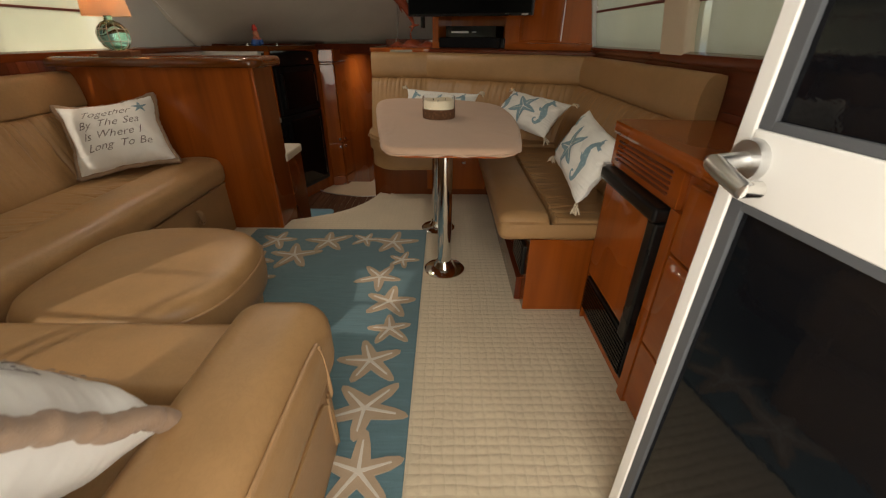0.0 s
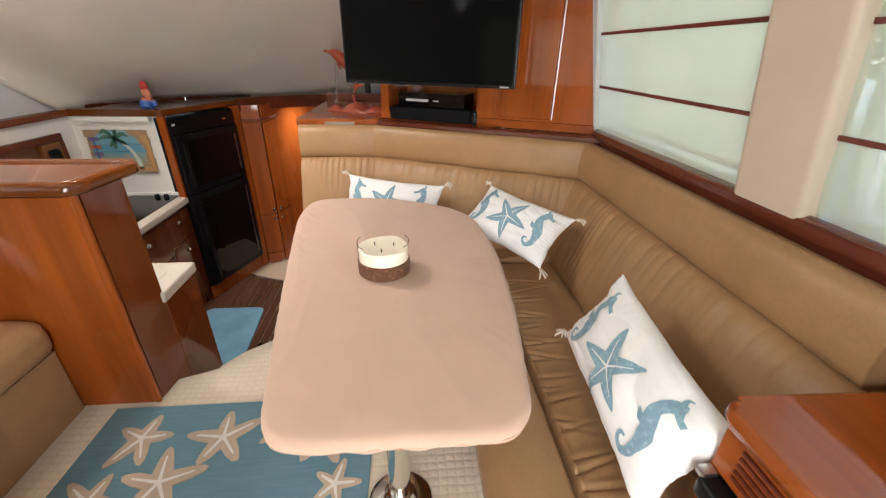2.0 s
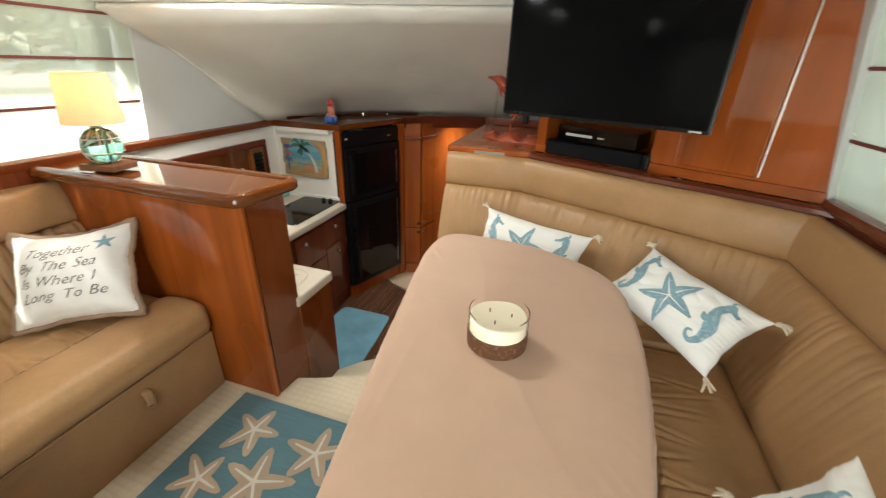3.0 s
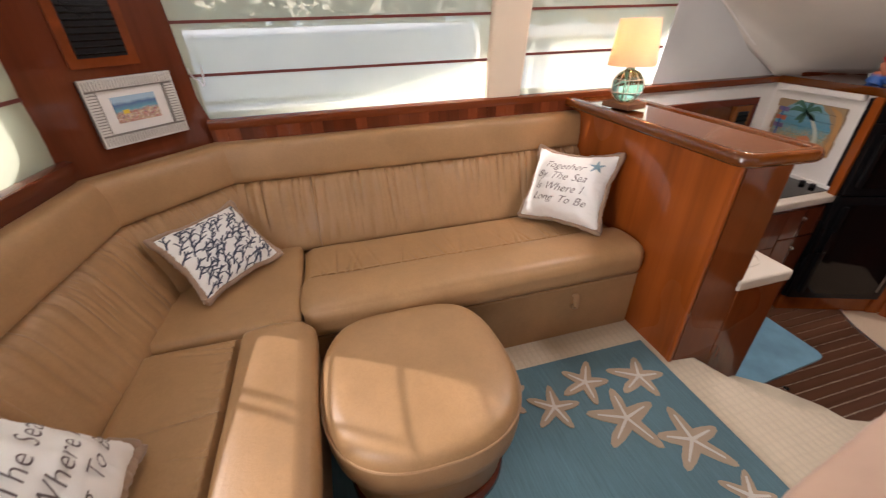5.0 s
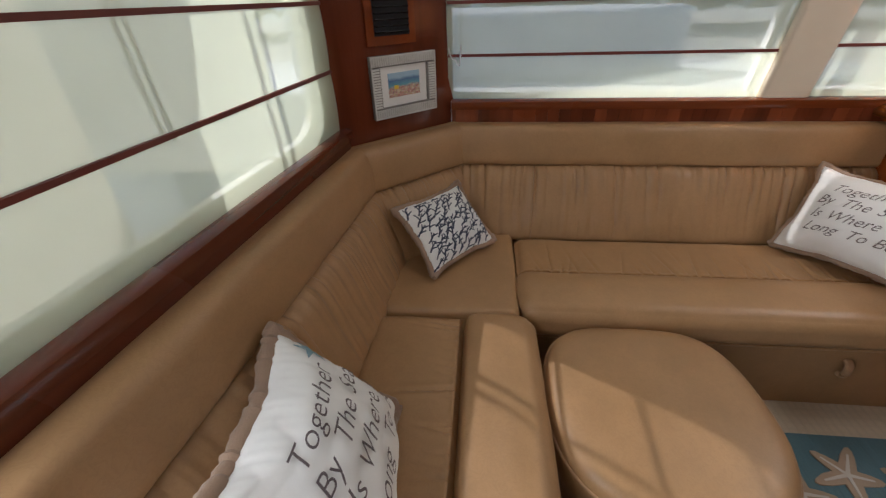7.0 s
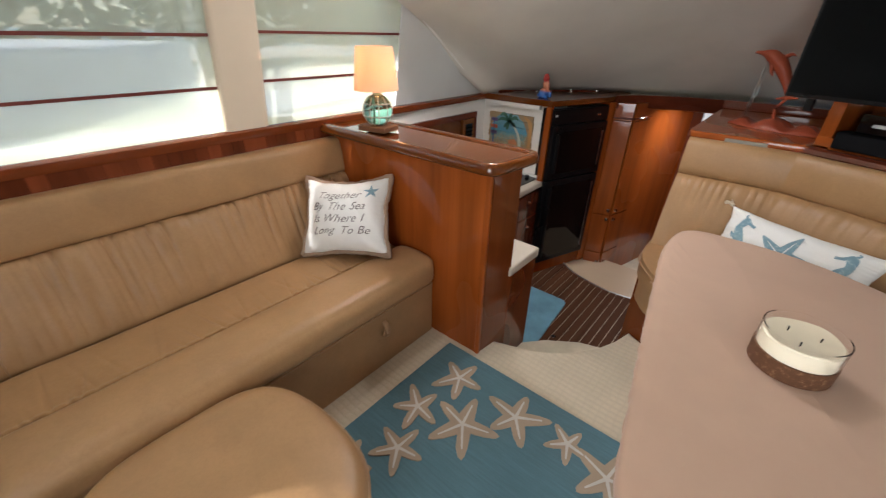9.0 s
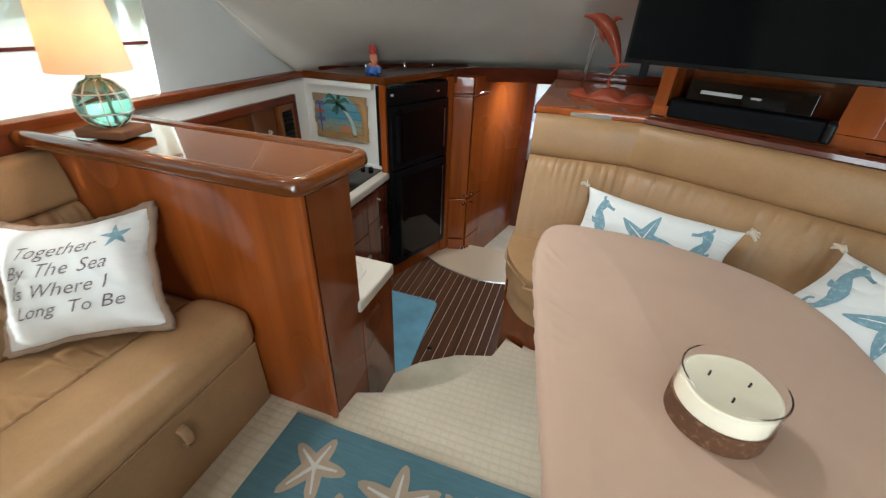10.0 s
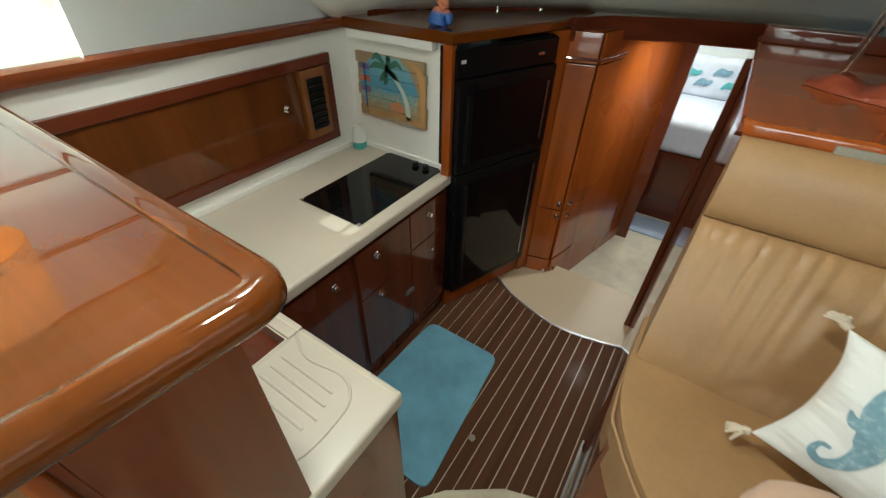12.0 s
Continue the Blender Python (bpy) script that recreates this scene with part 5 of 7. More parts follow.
part("face_stile", box(0.612, 0.632, 1.435, 1.452, 0.0, 0.744, 0.003), M_WOOD_Z, sc)
part("face_stile", box(0.612, 0.632, 0.938, 0.985, 0.0, 0.744, 0.003), M_WOOD_Z, sc)
for k in range(5):
    z = 0.768 + 0.0165 * k
    part("vent_slat", box(0.606, 0.616, 1.02, 1.405, z, z + 0.008, 0.003), M_WOOD_DARK, sc)
for y0, y1, z0, z1 in ((0.50, 0.93, 0.63, 0.835), (0.50, 0.93, 0.30, 0.622), (0.50, 0.93, 0.03, 0.292), (0.04, 0.492, 0.63, 0.835), (0.04, 0.492, 0.03, 0.622)):
    part("drawer_front", box(0.612, 0.632, y0, y1, z0, z1, 0.006, 3), M_WOOD_Y, sc, "cherry drawer front")
ice = thing("ice_maker", "black framed ice maker with a cherry door panel", "ice maker", (0.63, 1.2, 0.06))
part("door_panel", box(0.606, 0.632, 1.045, 1.432, 0.255, 0.690, 0.003), M_WOOD_Z, ice, "cherry door panel")
part("top_bar", box(0.572, 0.63, 0.988, 1.434, 0.690, 0.738, 0.014, 4), M_BLACK, ice, "black handle bar")
part("side_bar", box(0.585, 0.63, 0.988, 1.043, 0.235, 0.689, 0.012, 4), M_BLACK, ice, "black side bar")
part("hinge_cap", box(0.580, 0.61, 1.425, 1.448, 0.730, 0.748, 0.003), M_STEEL, ice)
gr = part("lower_grille", box(0.610, 0.63, 0.988, 1.434, 0.065, 0.234, 0.004), M_BLACK, ice, "black louvred grille")
for k in range(9):
    part("louvre", box(0.604, 0.612, 1.0, 1.425, 0.075 + 0.017 * k, 0.083 + 0.017 * k), M_BLACK_GLOSS, gr)

# ---- television cabinet ----
C0, C1 = Vector((-0.145, 3.625)), Vector((0.998, 3.055))
cd = (C1 - C0).normalized()
CL = (C1 - C0).length


def cab(s0, s1, z0, z1, o0, o1, bevel=0.003, seg=2):
    """A piece of the television cabinet: s metres along its face, o metres out of it (towards the seats)."""
    bm = box(s0, s1, -o1, -o0, z0, z1, bevel, seg)
    bmesh.ops.transform(bm, matrix=Matrix.Translation((C0.x, C0.y, 0)) @ Matrix.Rotation(math.atan2(cd.y, cd.x), 4, "Z"), verts=bm.verts[:])
    return bm


tvc = thing("television_cabinet", "varnished cherry cabinet across the bow corner with a raised door", "cabinet", (0.4, 3.4, 1.09))
part("stile", cab(0.0, 0.055, 1.09, 1.98, -0.28, 0.0), M_WOOD_Z, tvc)
part("stile", cab(0.625, 0.735, 1.135, 1.98, -0.03, 0.0), M_WOOD_Z, tvc)
part("bottom_rail", cab(0.0, CL, 1.09, 1.134, -0.03, 0.004), M_WOOD_X, tvc)
part("niche_back", cab(0.055, 0.735, 1.09, 1.98, -0.28, -0.25), M_WOOD_Z, tvc)
part("niche_floor", cab(0.055, 0.735, 1.055, 1.092, -0.28, -0.001), M_WOOD_X, tvc)
part("side_panel", cab(0.735, CL, 1.135, 1.98, -0.03, 0.0), M_WOOD_Z, tvc, "cherry panel beside the window")
dd = part("door", cab(0.762, 1.046, 1.150, 1.96, 0.0, 0.014, 0.006, 3), M_WOOD_Z, tvc, "raised cherry door")
part("door_bead", cab(1.050, 1.056, 1.150, 1.96, 0.0, 0.016, 0.002), M_BRASS, dd, "bright bead on the door edge")
structure("trim_dinette_ledge", sweep([(1.02, 3.0), (-0.17, 3.575), (-0.66, 3.58)], [(-0.02, 1.052), (-0.02, 1.09), (0.012, 1.092), (0.028, 1.082), (0.03, 1.064), (0.02, 1.052)]), M_WOOD_DARK_X, "dark varnished ledge above the dinette", "trim")
ledge = thing("dolphin_shelf", "glossy cherry corner shelf beside the television", "shelf", (-0.4, 4.0, 1.05))
part("shelf_board", prism(rounded([(-0.66, 3.545), (-0.16, 3.545), (-0.13, 3.64), (0.15, 4.1), (0.15, 4.85), (-0.66, 4.75)], [0.03, 0, 0, 0, 0, 0]), 1.056, 1.093, 0.012, 3), M_WOOD_Y, ledge, "glossy cherry board")
part("back_rail", box(-0.655, 0.15, 4.55, 4.62, 1.093, 1.15, 0.008), M_WOOD_DARK_X, ledge)
part("side_panel", box(-0.645, -0.625, 3.565, 4.5, -0.66, 1.055, 0.002), M_WOOD_DARK_Z, ledge, "dark cherry side panel")
part("front_panel", box(-0.625, 0.0, 3.60, 3.62, 0.3, 1.055, 0.002), M_WOOD_DARK_Z, ledge)
part("steel_plate", box(-0.49, -0.31, 3.538, 3.546, 1.060, 1.078, 0.002), paint("dull_plate", (0.26, 0.23, 0.18), 0.5), ledge)
structure("edge_strip", box(-0.652, -0.640, 3.12, 3.60, -0.449, -0.425, 0.002), M_STEEL, "steel strip along the galley floor", "trim")

tv = thing("television", "large flat black television on the cabinet", "television", (0.12, 3.3, 1.3))
TVA, TVB = Vector((-0.325, 3.440)), Vector((0.560, 3.082))


def tv_piece(s0, s1, z0, z1, o0, o1, bevel=0.003):
    d = (TVB - TVA).normalized()
    bm = box(s0, s1, -o1, -o0, z0, z1, bevel)
    bmesh.ops.transform(bm, matrix=Matrix.Translation((TVA.x, TVA.y, 0)) @ Matrix.Rotation(math.atan2(d.y, d.x), 4, "Z"), verts=bm.verts[:])
    return bm


TL = (TVB - TVA).length
part("case", tv_piece(0, TL, 1.308, 1.905, -0.05, 0.0, 0.006), M_BLACK, tv, "thin black case")
part("screen", tv_piece(0.012, TL - 0.012, 1.325, 1.895, 0.0, 0.003, 0.001), M_SCREEN, tv, "dark reflective screen")
part("badge", tv_piece(TL - 0.075, TL - 0.03, 1.312, 1.319, 0.0, 0.002, 0.0005), M_SILVER_BAR, tv)
part("wall_arm", tv_piece(0.30, 0.55, 1.45, 1.65, -0.20, -0.05), M_BLACK, tv)
bracket = tagged(part("speaker_bracket", cab(-0.085, -0.055, 1.235, 1.33, 0.02, 0.045, 0.004), M_BLACK), "black bracket hanging below the television", "bracket")
sbar = thing("soundbar", "black cloth-covered soundbar on the cabinet ledge", "speaker", (0.1, 3.5, 1.09))
part("body", cab(0.070, 0.600, 1.094, 1.168, -0.065, 0.022, 0.012, 4), M_SPEAKER, sbar)
part("end_cap", cab(0.600, 0.632, 1.094, 1.168, -0.065, 0.020, 0.012, 4), M_BLACK, sbar)
cbox = thing("media_player", "black media player with a pale display strip", "media player", (0.1, 3.6, 1.17))
part("body", cab(0.115, 0.545, 1.168, 1.250, -0.20, -0.02, 0.004), M_BLACK_GLOSS, cbox)
part("display", cab(0.165, 0.315, 1.200, 1.214, -0.02, -0.018, 0.0005), M_SILVER_BAR, cbox, "pale display strip")
part("display", cab(0.345, 0.38, 1.203, 1.211, -0.02, -0.018, 0.0005), M_SILVER_BAR, cbox)

# ---- carved dolphin ----
dol = thing("dolphin_carving", "red-brown carved wooden dolphin leaping on clear rods", "sculpture", (-0.32, 3.9, 1.093))


def waves():
    verts, faces = [], []
    n, m = 26, 12
    for i in range(n + 1):
        t = i / n
        cx, cy = -0.53 + 0.43 * t, 3.985 - 0.16 * t
        w = 0.085 * math.sin(math.pi * min(1, max(0.04, t))) ** 0.4
        for j in range(m + 1):
            a = math.pi * j / m
            h = 0.035 + 0.04 * abs(noise.noise(Vector((t * 6, a * 1.6, 2)))) + 0.02 * math.sin(t * 17)
            verts.append((cx + 0.3 * w * math.cos(a), cy + w * math.cos(a), 1.094 + max(0.0, h) * math.sin(a) * math.sin(math.pi * min(0.97, max(0.03, t))) ** 0.5))
    for i in range(n):
        for j in range(m):
            q = i * (m + 1) + j
            faces.append((q, q + 1, q + m + 2, q + m + 1))
    faces.append(tuple(range(m + 1)))
    faces.append(tuple(n * (m + 1) + j for j in range(m + 1))[::-1])
    for i in range(n):
        faces.append((i * (m + 1) + m, i * (m + 1), (i + 1) * (m + 1), (i + 1) * (m + 1) + m))
    return verts, faces


part("wave_base", waves(), M_CARVED, dol, "carved wave base")
bodyp = part("body", tube([(-0.525, 3.945, 1.465), (-0.49, 3.94, 1.462), (-0.45, 3.93, 1.452), (-0.40, 3.915, 1.415), (-0.36, 3.905, 1.36), (-0.33, 3.895, 1.30), (-0.315, 3.89, 1.255)], [0.006, 0.012, 0.03, 0.036, 0.028, 0.016, 0.009], 14, 5), M_CARVED, dol, "arched dolphin body")
part("fluke", tube([(-0.36, 3.93, 1.245), (-0.315, 3.89, 1.258), (-0.27, 3.86, 1.262)], [0.004, 0.011, 0.004], 8, 4), M_CARVED, bodyp)
part("dorsal_fin", tube([(-0.395, 3.92, 1.44), (-0.37, 3.905, 1.46), (-0.345, 3.9, 1.455)], [0.015, 0.009, 0.002], 8, 4), M_CARVED, bodyp)
part("flipper", tube([(-0.44, 3.92, 1.425), (-0.425, 3.89, 1.38), (-0.41, 3.88, 1.355)], [0.012, 0.008, 0.002], 8, 4), M_CARVED, bodyp)
part("stem", tube([(-0.315, 3.89, 1.255), (-0.345, 3.895, 1.20), (-0.335, 3.9, 1.13)], [0.008, 0.007, 0.009], 8, 4), M_CARVED, dol)
part("rod", tube([(-0.455, 3.93, 1.43), (-0.48, 3.94, 1.13)], 0.0045, 8), M_GLASS, dol, "clear acrylic rod")
part("rod", tube([(-0.44, 3.928, 1.42), (-0.472, 3.935, 1.13)], 0.0045, 8), M_GLASS, dol, "clear acrylic rod")

# ---- saloon door, standing open ----
DA, DB = Vector((0.478, -0.11)), Vector((0.406, 0.545))
ddir = (DB - DA).normalized()
DLEN = (DB - DA).length


def leaf(s0, s1, z0, z1, o0, o1, bevel=0.003, seg=2):
    """A piece of the door leaf: s from its hinge, o out of the face that looks to port."""
    bm = box(s0, s1, o0, o1, z0, z1, bevel, seg)
    bmesh.ops.transform(bm, matrix=Matrix.Translation((DA.x, DA.y, 0)) @ Matrix.Rotation(math.atan2(ddir.y, ddir.x), 4, "Z"), verts=bm.verts[:])
    return bm


door = thing("door_1", "white framed saloon door with dark glass, standing open", "door", (0.46, -0.11, 0.02), kind="structure")
for s0, s1, z0, z1 in ((DLEN - 0.030, DLEN, 0.02, 1.90), (0.0, 0.045, 0.02, 1.90), (0.045, DLEN - 0.030, 0.955, 1.060), (0.045, DLEN - 0.030, 0.02, 0.10), (0.045, DLEN - 0.030, 1.82, 1.90)):
    part("door_frame", leaf(s0, s1, z0, z1, -0.035, 0.0, 0.004, 3), M_DOOR_WHITE, door, "white enamelled frame")
for z0, z1 in ((0.10, 0.955), (1.06, 1.82)):
    g = part("glass", leaf(0.045, DLEN - 0.030, z0, z1, -0.022, -0.012, 0.0), M_TINT, door, "dark tinted glass")
    for s0, s1, h0, h1 in ((DLEN - 0.054, DLEN - 0.0305, z0, z1), (0.0455, 0.06, z0, z1), (0.06, DLEN - 0.054, z0, z0 + 0.014), (0.06, DLEN - 0.054, z1 - 0.014, z1)):
        part("gasket", leaf(s0, s1, h0, h1, -0.012, -0.003, 0.002), M_GASKET, g, "grey rubber gasket")
hs = DLEN - 0.045


def on_leaf(s, o, z):
    n = Vector((-ddir.y, ddir.x))
    p = DA + ddir * s + n * o
    return (p.x, p.y, z)


handle = part("door_handle", tube([on_leaf(hs, 0.0, 1.018), on_leaf(hs, 0.014, 1.018)], [0.031, 0.029], 24), M_STEEL, door, "brushed steel lever handle")
part("spindle", tube([on_leaf(hs, 0.012, 1.018), on_leaf(hs, 0.066, 1.014)], [0.013, 0.013], 18), M_STEEL, handle)
lever = part("lever", tube([on_leaf(hs + 0.002, 0.060, 1.016), on_leaf(hs - 0.03, 0.064, 1.008), on_leaf(hs - 0.068, 0.062, 0.996)], [0.013, 0.0135, 0.0125], 14, 3), M_STEEL, handle)
part("lever_tip", tube([on_leaf(hs - 0.062, 0.062, 0.997), on_leaf(hs - 0.064, 0.036, 0.996)], [0.0125, 0.0115], 14), M_CHROME, handle)


# ---- pillows ----
class Pillow:
    """A stuffed square or oblong on four corner places, with a front on which prints can lie."""

    def __init__(self, bl, br, tr, tl, thick, seed, pinch=0.07, slump=0.0):
        bl, br, tr, tl = map(Vector, (bl, br, tr, tl))
        self.c = (bl + br + tr + tl) / 4
        u, v = (br - bl + tr - tl) / 2, (tl - bl + tr - br) / 2
        n = u.cross(v).normalized()
        v = n.cross(u).normalized() * v.length
        self.u, self.v, self.n, self.w, self.h = u.normalized(), v.normalized(), n, u.length, v.length
        self.t, self.seed, self.pinch, self.slump = thick, seed, pinch, slump

    def at(self, a, b, lift=0.0, side=1):
        x = a * (1 - self.pinch * (1 - b * b) * abs(a)) * self.w / 2
        y = b * (1 - self.pinch * (1 - a * a) * abs(b)) * self.h / 2
        y -= self.slump * self.h * (1 - min(1.0, a * a)) * (0.6 + 0.4 * b)
        x += 0.006 * noise.noise(Vector((b * 2.5, self.seed, 1.0))) * abs(a)
        y += 0.006 * noise.noise(Vector((a * 2.5, self.seed, 2.0))) * abs(b)
        f = max(0.0, (1 - min(1, abs(a)) ** 2.2) * (1 - min(1, abs(b)) ** 2.2)) ** 0.52
        edge = 1 - f
        if abs(a) > abs(b):
            along, inward = b * 1.3, math.copysign(3.0, a)
        else:
            along, inward = a * 1.3, math.copysign(7.0, b)
        pleat = abs(noise.noise(Vector((along * 7, inward + self.seed, side * 2.0)))) ** 0.6 - 0.4
        wr = 0.007 * noise.noise(Vector((a * 2.6 + self.seed, b * 2.6, side * 3.0))) + 0.013 * edge * edge * pleat * min(1.0, abs(abs(a) - abs(b)) * 5)
        soft = abs(noise.noise(Vector((a * 2.2 + b * 1.4, b * 2.6 - a + self.seed, side * 5.0)))) ** 0.7
        h = self.t * f + (wr + 0.007 * soft) * min(1, f * 3) + lift
        ripple = self.t * 0.16 * edge * noise.noise(Vector((a * 2.4, b * 2.4, self.seed + 0.5)))
        return self.c + self.u * x + self.v * y + self.n * (h * side + ripple)

    def skin(self, n=84):
        verts, faces, idx = [], [], {}
        for side in (1, -1):
            for i in range(n + 1):
                for j in range(n + 1):
                    rim = i in (0, n) or j in (0, n)
                    key = (i, j, 0 if rim else side)
                    if key not in idx:
                        idx[key] = len(verts)
                        verts.append(self.at(2 * i / n - 1, 2 * j / n - 1, 0, side))
            for i in range(n):
                for j in range(n):
                    q = []
                    for di, dj in ((0, 0), (1, 0), (1, 1), (0, 1)):
                        a, b = i + di, j + dj
                        rim = a in (0, n) or b in (0, n)
                        q.append(idx[(a, b, 0 if rim else side)])
                    faces.append(tuple(q if side > 0 else q[::-1]))
        return verts, faces

    def rim(self, grow=1.0, k=18):
        pts = []
        for a0, b0, a1, b1 in ((-1, -1, 1, -1), (1, -1, 1, 1), (1, 1, -1, 1), (-1, 1, -1, -1)):
            for i in range(k):
                t = i / k
                pts.append(self.at((a0 + (a1 - a0) * t) * grow, (b0 + (b1 - b0) * t) * grow))
        return pts + [pts[0]]

    def stroke(self, pts, widths, per=5, lift=0.0030):
        """A painted stroke on the front: points in metres from the middle."""
        p = [np.array(q) for q in catmull(pts, per)]
        verts, faces = [], []
        n = len(p)
        for i in range(n):
            d = p[min(i + 1, n - 1)] - p[max(i - 1, 0)]
            d = d / (np.linalg.norm(d) + 1e-9)
            w = np.interp(i / (n - 1), np.linspace(0, 1, len(widths)), widths) / 2
            for k in (-1, 0, 1):
                q = p[i] + np.array((-d[1], d[0])) * w * k
                verts.append(self.at(q[0] * 2 / self.w, q[1] * 2 / self.h, lift))
        for i in range(n - 1):
            for k in (0, 1):
                a = i * 3 + k
                faces.append((a + 1, a, a + 3, a + 4))
        return verts, faces


def pillow(label, corners, thick, seed, group="", trim=None, slump=0.0):
    pw = Pillow(*corners, thick, seed, 0.13 if trim else 0.10, slump)
    t = thing("throw_pillow", label, "pillow", tuple(pw.c - Vector((0, 0, pw.h / 2 * abs(pw.v.z)))), group)
    part("case", pw.skin(), M_WHITE_CLOTH, t, "white cotton case")
    if trim:
        fr = random.Random(seed)
        part("fringe", tube(pw.rim(k=40), [trim * fr.uniform(0.82, 1.18) for _ in range(161)], 10), M_PIPING, t, "taupe plush edging")
    return pw, t


def merge(shapes):
    verts, faces = [], []
    for v, f in shapes:
        k = len(verts)
        verts += list(v)
        faces += [tuple(i + k for i in q) for q in f]
    return verts, faces


def seahorse(pw, cx, cy, s, flip=1):
    def m(pts):
        return [(cx + flip * x * s, cy + y * s) for x, y in pts]
    body = pw.stroke(m([(0.06, 0.92), (-0.06, 0.78), (-0.13, 0.52), (0.0, 0.25), (0.10, 0.0), (0.05, -0.30), (-0.10, -0.46), (-0.25, -0.40), (-0.26, -0.25), (-0.15, -0.22)]), [0.10 * s, 0.26 * s, 0.22 * s, 0.30 * s, 0.36 * s, 0.22 * s, 0.15 * s, 0.11 * s, 0.09 * s, 0.07 * s, 0.05 * s])
    snout = pw.stroke(m([(0.0, 0.84), (0.18, 0.74), (0.32, 0.70)]), [0.16 * s, 0.09 * s, 0.10 * s], lift=0.0033)
    fin = pw.stroke(m([(-0.05, 0.28), (-0.22, 0.24), (-0.32, 0.34)]), [0.22 * s, 0.16 * s, 0.03 * s], lift=0.0033)
    crest = pw.stroke(m([(-0.02, 0.86), (-0.10, 1.0), (-0.04, 1.06)]), [0.10 * s, 0.07 * s, 0.02 * s], lift=0.0033)
    return merge([body, snout, fin, crest])


def star_print(pw, cx, cy, s, turn):
    arms = []
    for k in range(5):
        a = turn + k * 2 * math.pi / 5
        d = (math.cos(a), math.sin(a))
        b = 0.10 * math.sin(k * 2.3)
        arms.append(pw.stroke([(cx, cy), (cx + d[0] * s * 0.5 - d[1] * b * s * 0.4, cy + d[1] * s * 0.5 + d[0] * b * s * 0.4), (cx + d[0] * s, cy + d[1] * s)], [0.52 * s, 0.40 * s, 0.26 * s, 0.05 * s], lift=0.0030 + 0.0001 * k))
    return merge(arms)


def star_veins(pw, cx, cy, s, turn):
    return merge([pw.stroke([(cx, cy), (cx + math.cos(turn + k * 2 * math.pi / 5) * s * 0.7, cy + math.sin(turn + k * 2 * math.pi / 5) * s * 0.7)], [0.05 * s, 0.015 * s], lift=0.0042) for k in range(5)])


def tassel(pw, t, a, b, seed):
    """A knotted bunch of cream threads at a pillow's corner."""
    r = random.Random(seed)
    p = pw.at(a, b)
    out = (pw.u * a * pw.w + pw.v * b * pw.h).normalized()
    shapes = [tube([p, p + out * 0.014], [0.008, 0.010], 8)]
    for k in range(9):
        d = (out + Vector((r.uniform(-0.7, 0.7), r.uniform(-0.7, 0.7), r.uniform(-0.6, 0.1)))).normalized()
        q = p + out * 0.011
        shapes.append(tube([q, q + d * 0.018, q + d * 0.033 + Vector((0, 0, -0.008))], [0.006, 0.005, 0.003], 5, 2))
    part("tassel", merge(shapes), M_TASSEL, t, "cream thread tassel")


def sea_pillow(label, corners, seed, flips, tassels):
    pw, t = pillow(label, corners, 0.072, seed, "seaside lumbar pillows")
    h = pw.h
    part("starfish_print", star_print(pw, 0.0, -0.01, h * 0.42, 0.35 + seed), M_BLUE_PRINT, t, "faded blue printed starfish")
    part("vein_print", star_veins(pw, 0.0, -0.01, h * 0.42, 0.35 + seed), M_WHITE_CLOTH, t)
    part("seahorse_print", seahorse(pw, -pw.w * 0.33, -h * 0.10, h * 0.50, flips[0]), M_BLUE_PRINT, t, "faded blue printed seahorse")
    part("seahorse_print", seahorse(pw, pw.w * 0.33, -h * 0.10, h * 0.50, flips[1]), M_BLUE_PRINT, t, "faded blue printed seahorse")
    for i, (a, b) in enumerate(tassels):
        tassel(pw, t, a, b, seed * 10 + i)
    return t


sea_pillow("white lumbar pillow with blue seahorses against the bow cushions", ((-0.405, 3.225, 0.555), (0.160, 3.000, 0.550), (0.227, 3.132, 0.792), (-0.335, 3.360, 0.800)), 1, (1, -1), ((-1, 1), (1, 1), (-1, -1), (1, -1)))
sea_pillow("white lumbar pillow with blue starfish leaning in the dinette corner", ((0.285, 2.905, 0.64), (0.602, 2.479, 0.609), (0.782, 2.61, 0.785), (0.459, 3.043, 0.831)), 2, (1, 1), ((-1, 1), (1, 1), (1, -1)))
sea_pillow("white lumbar pillow with a blue seahorse beside the ice maker", ((0.540, 1.985, 0.625), (0.520, 1.45, 0.545), (0.645, 1.43, 0.83), (0.699, 2.065, 0.831)), 3, (1, 1), ((1, -1), (-1, -1)))


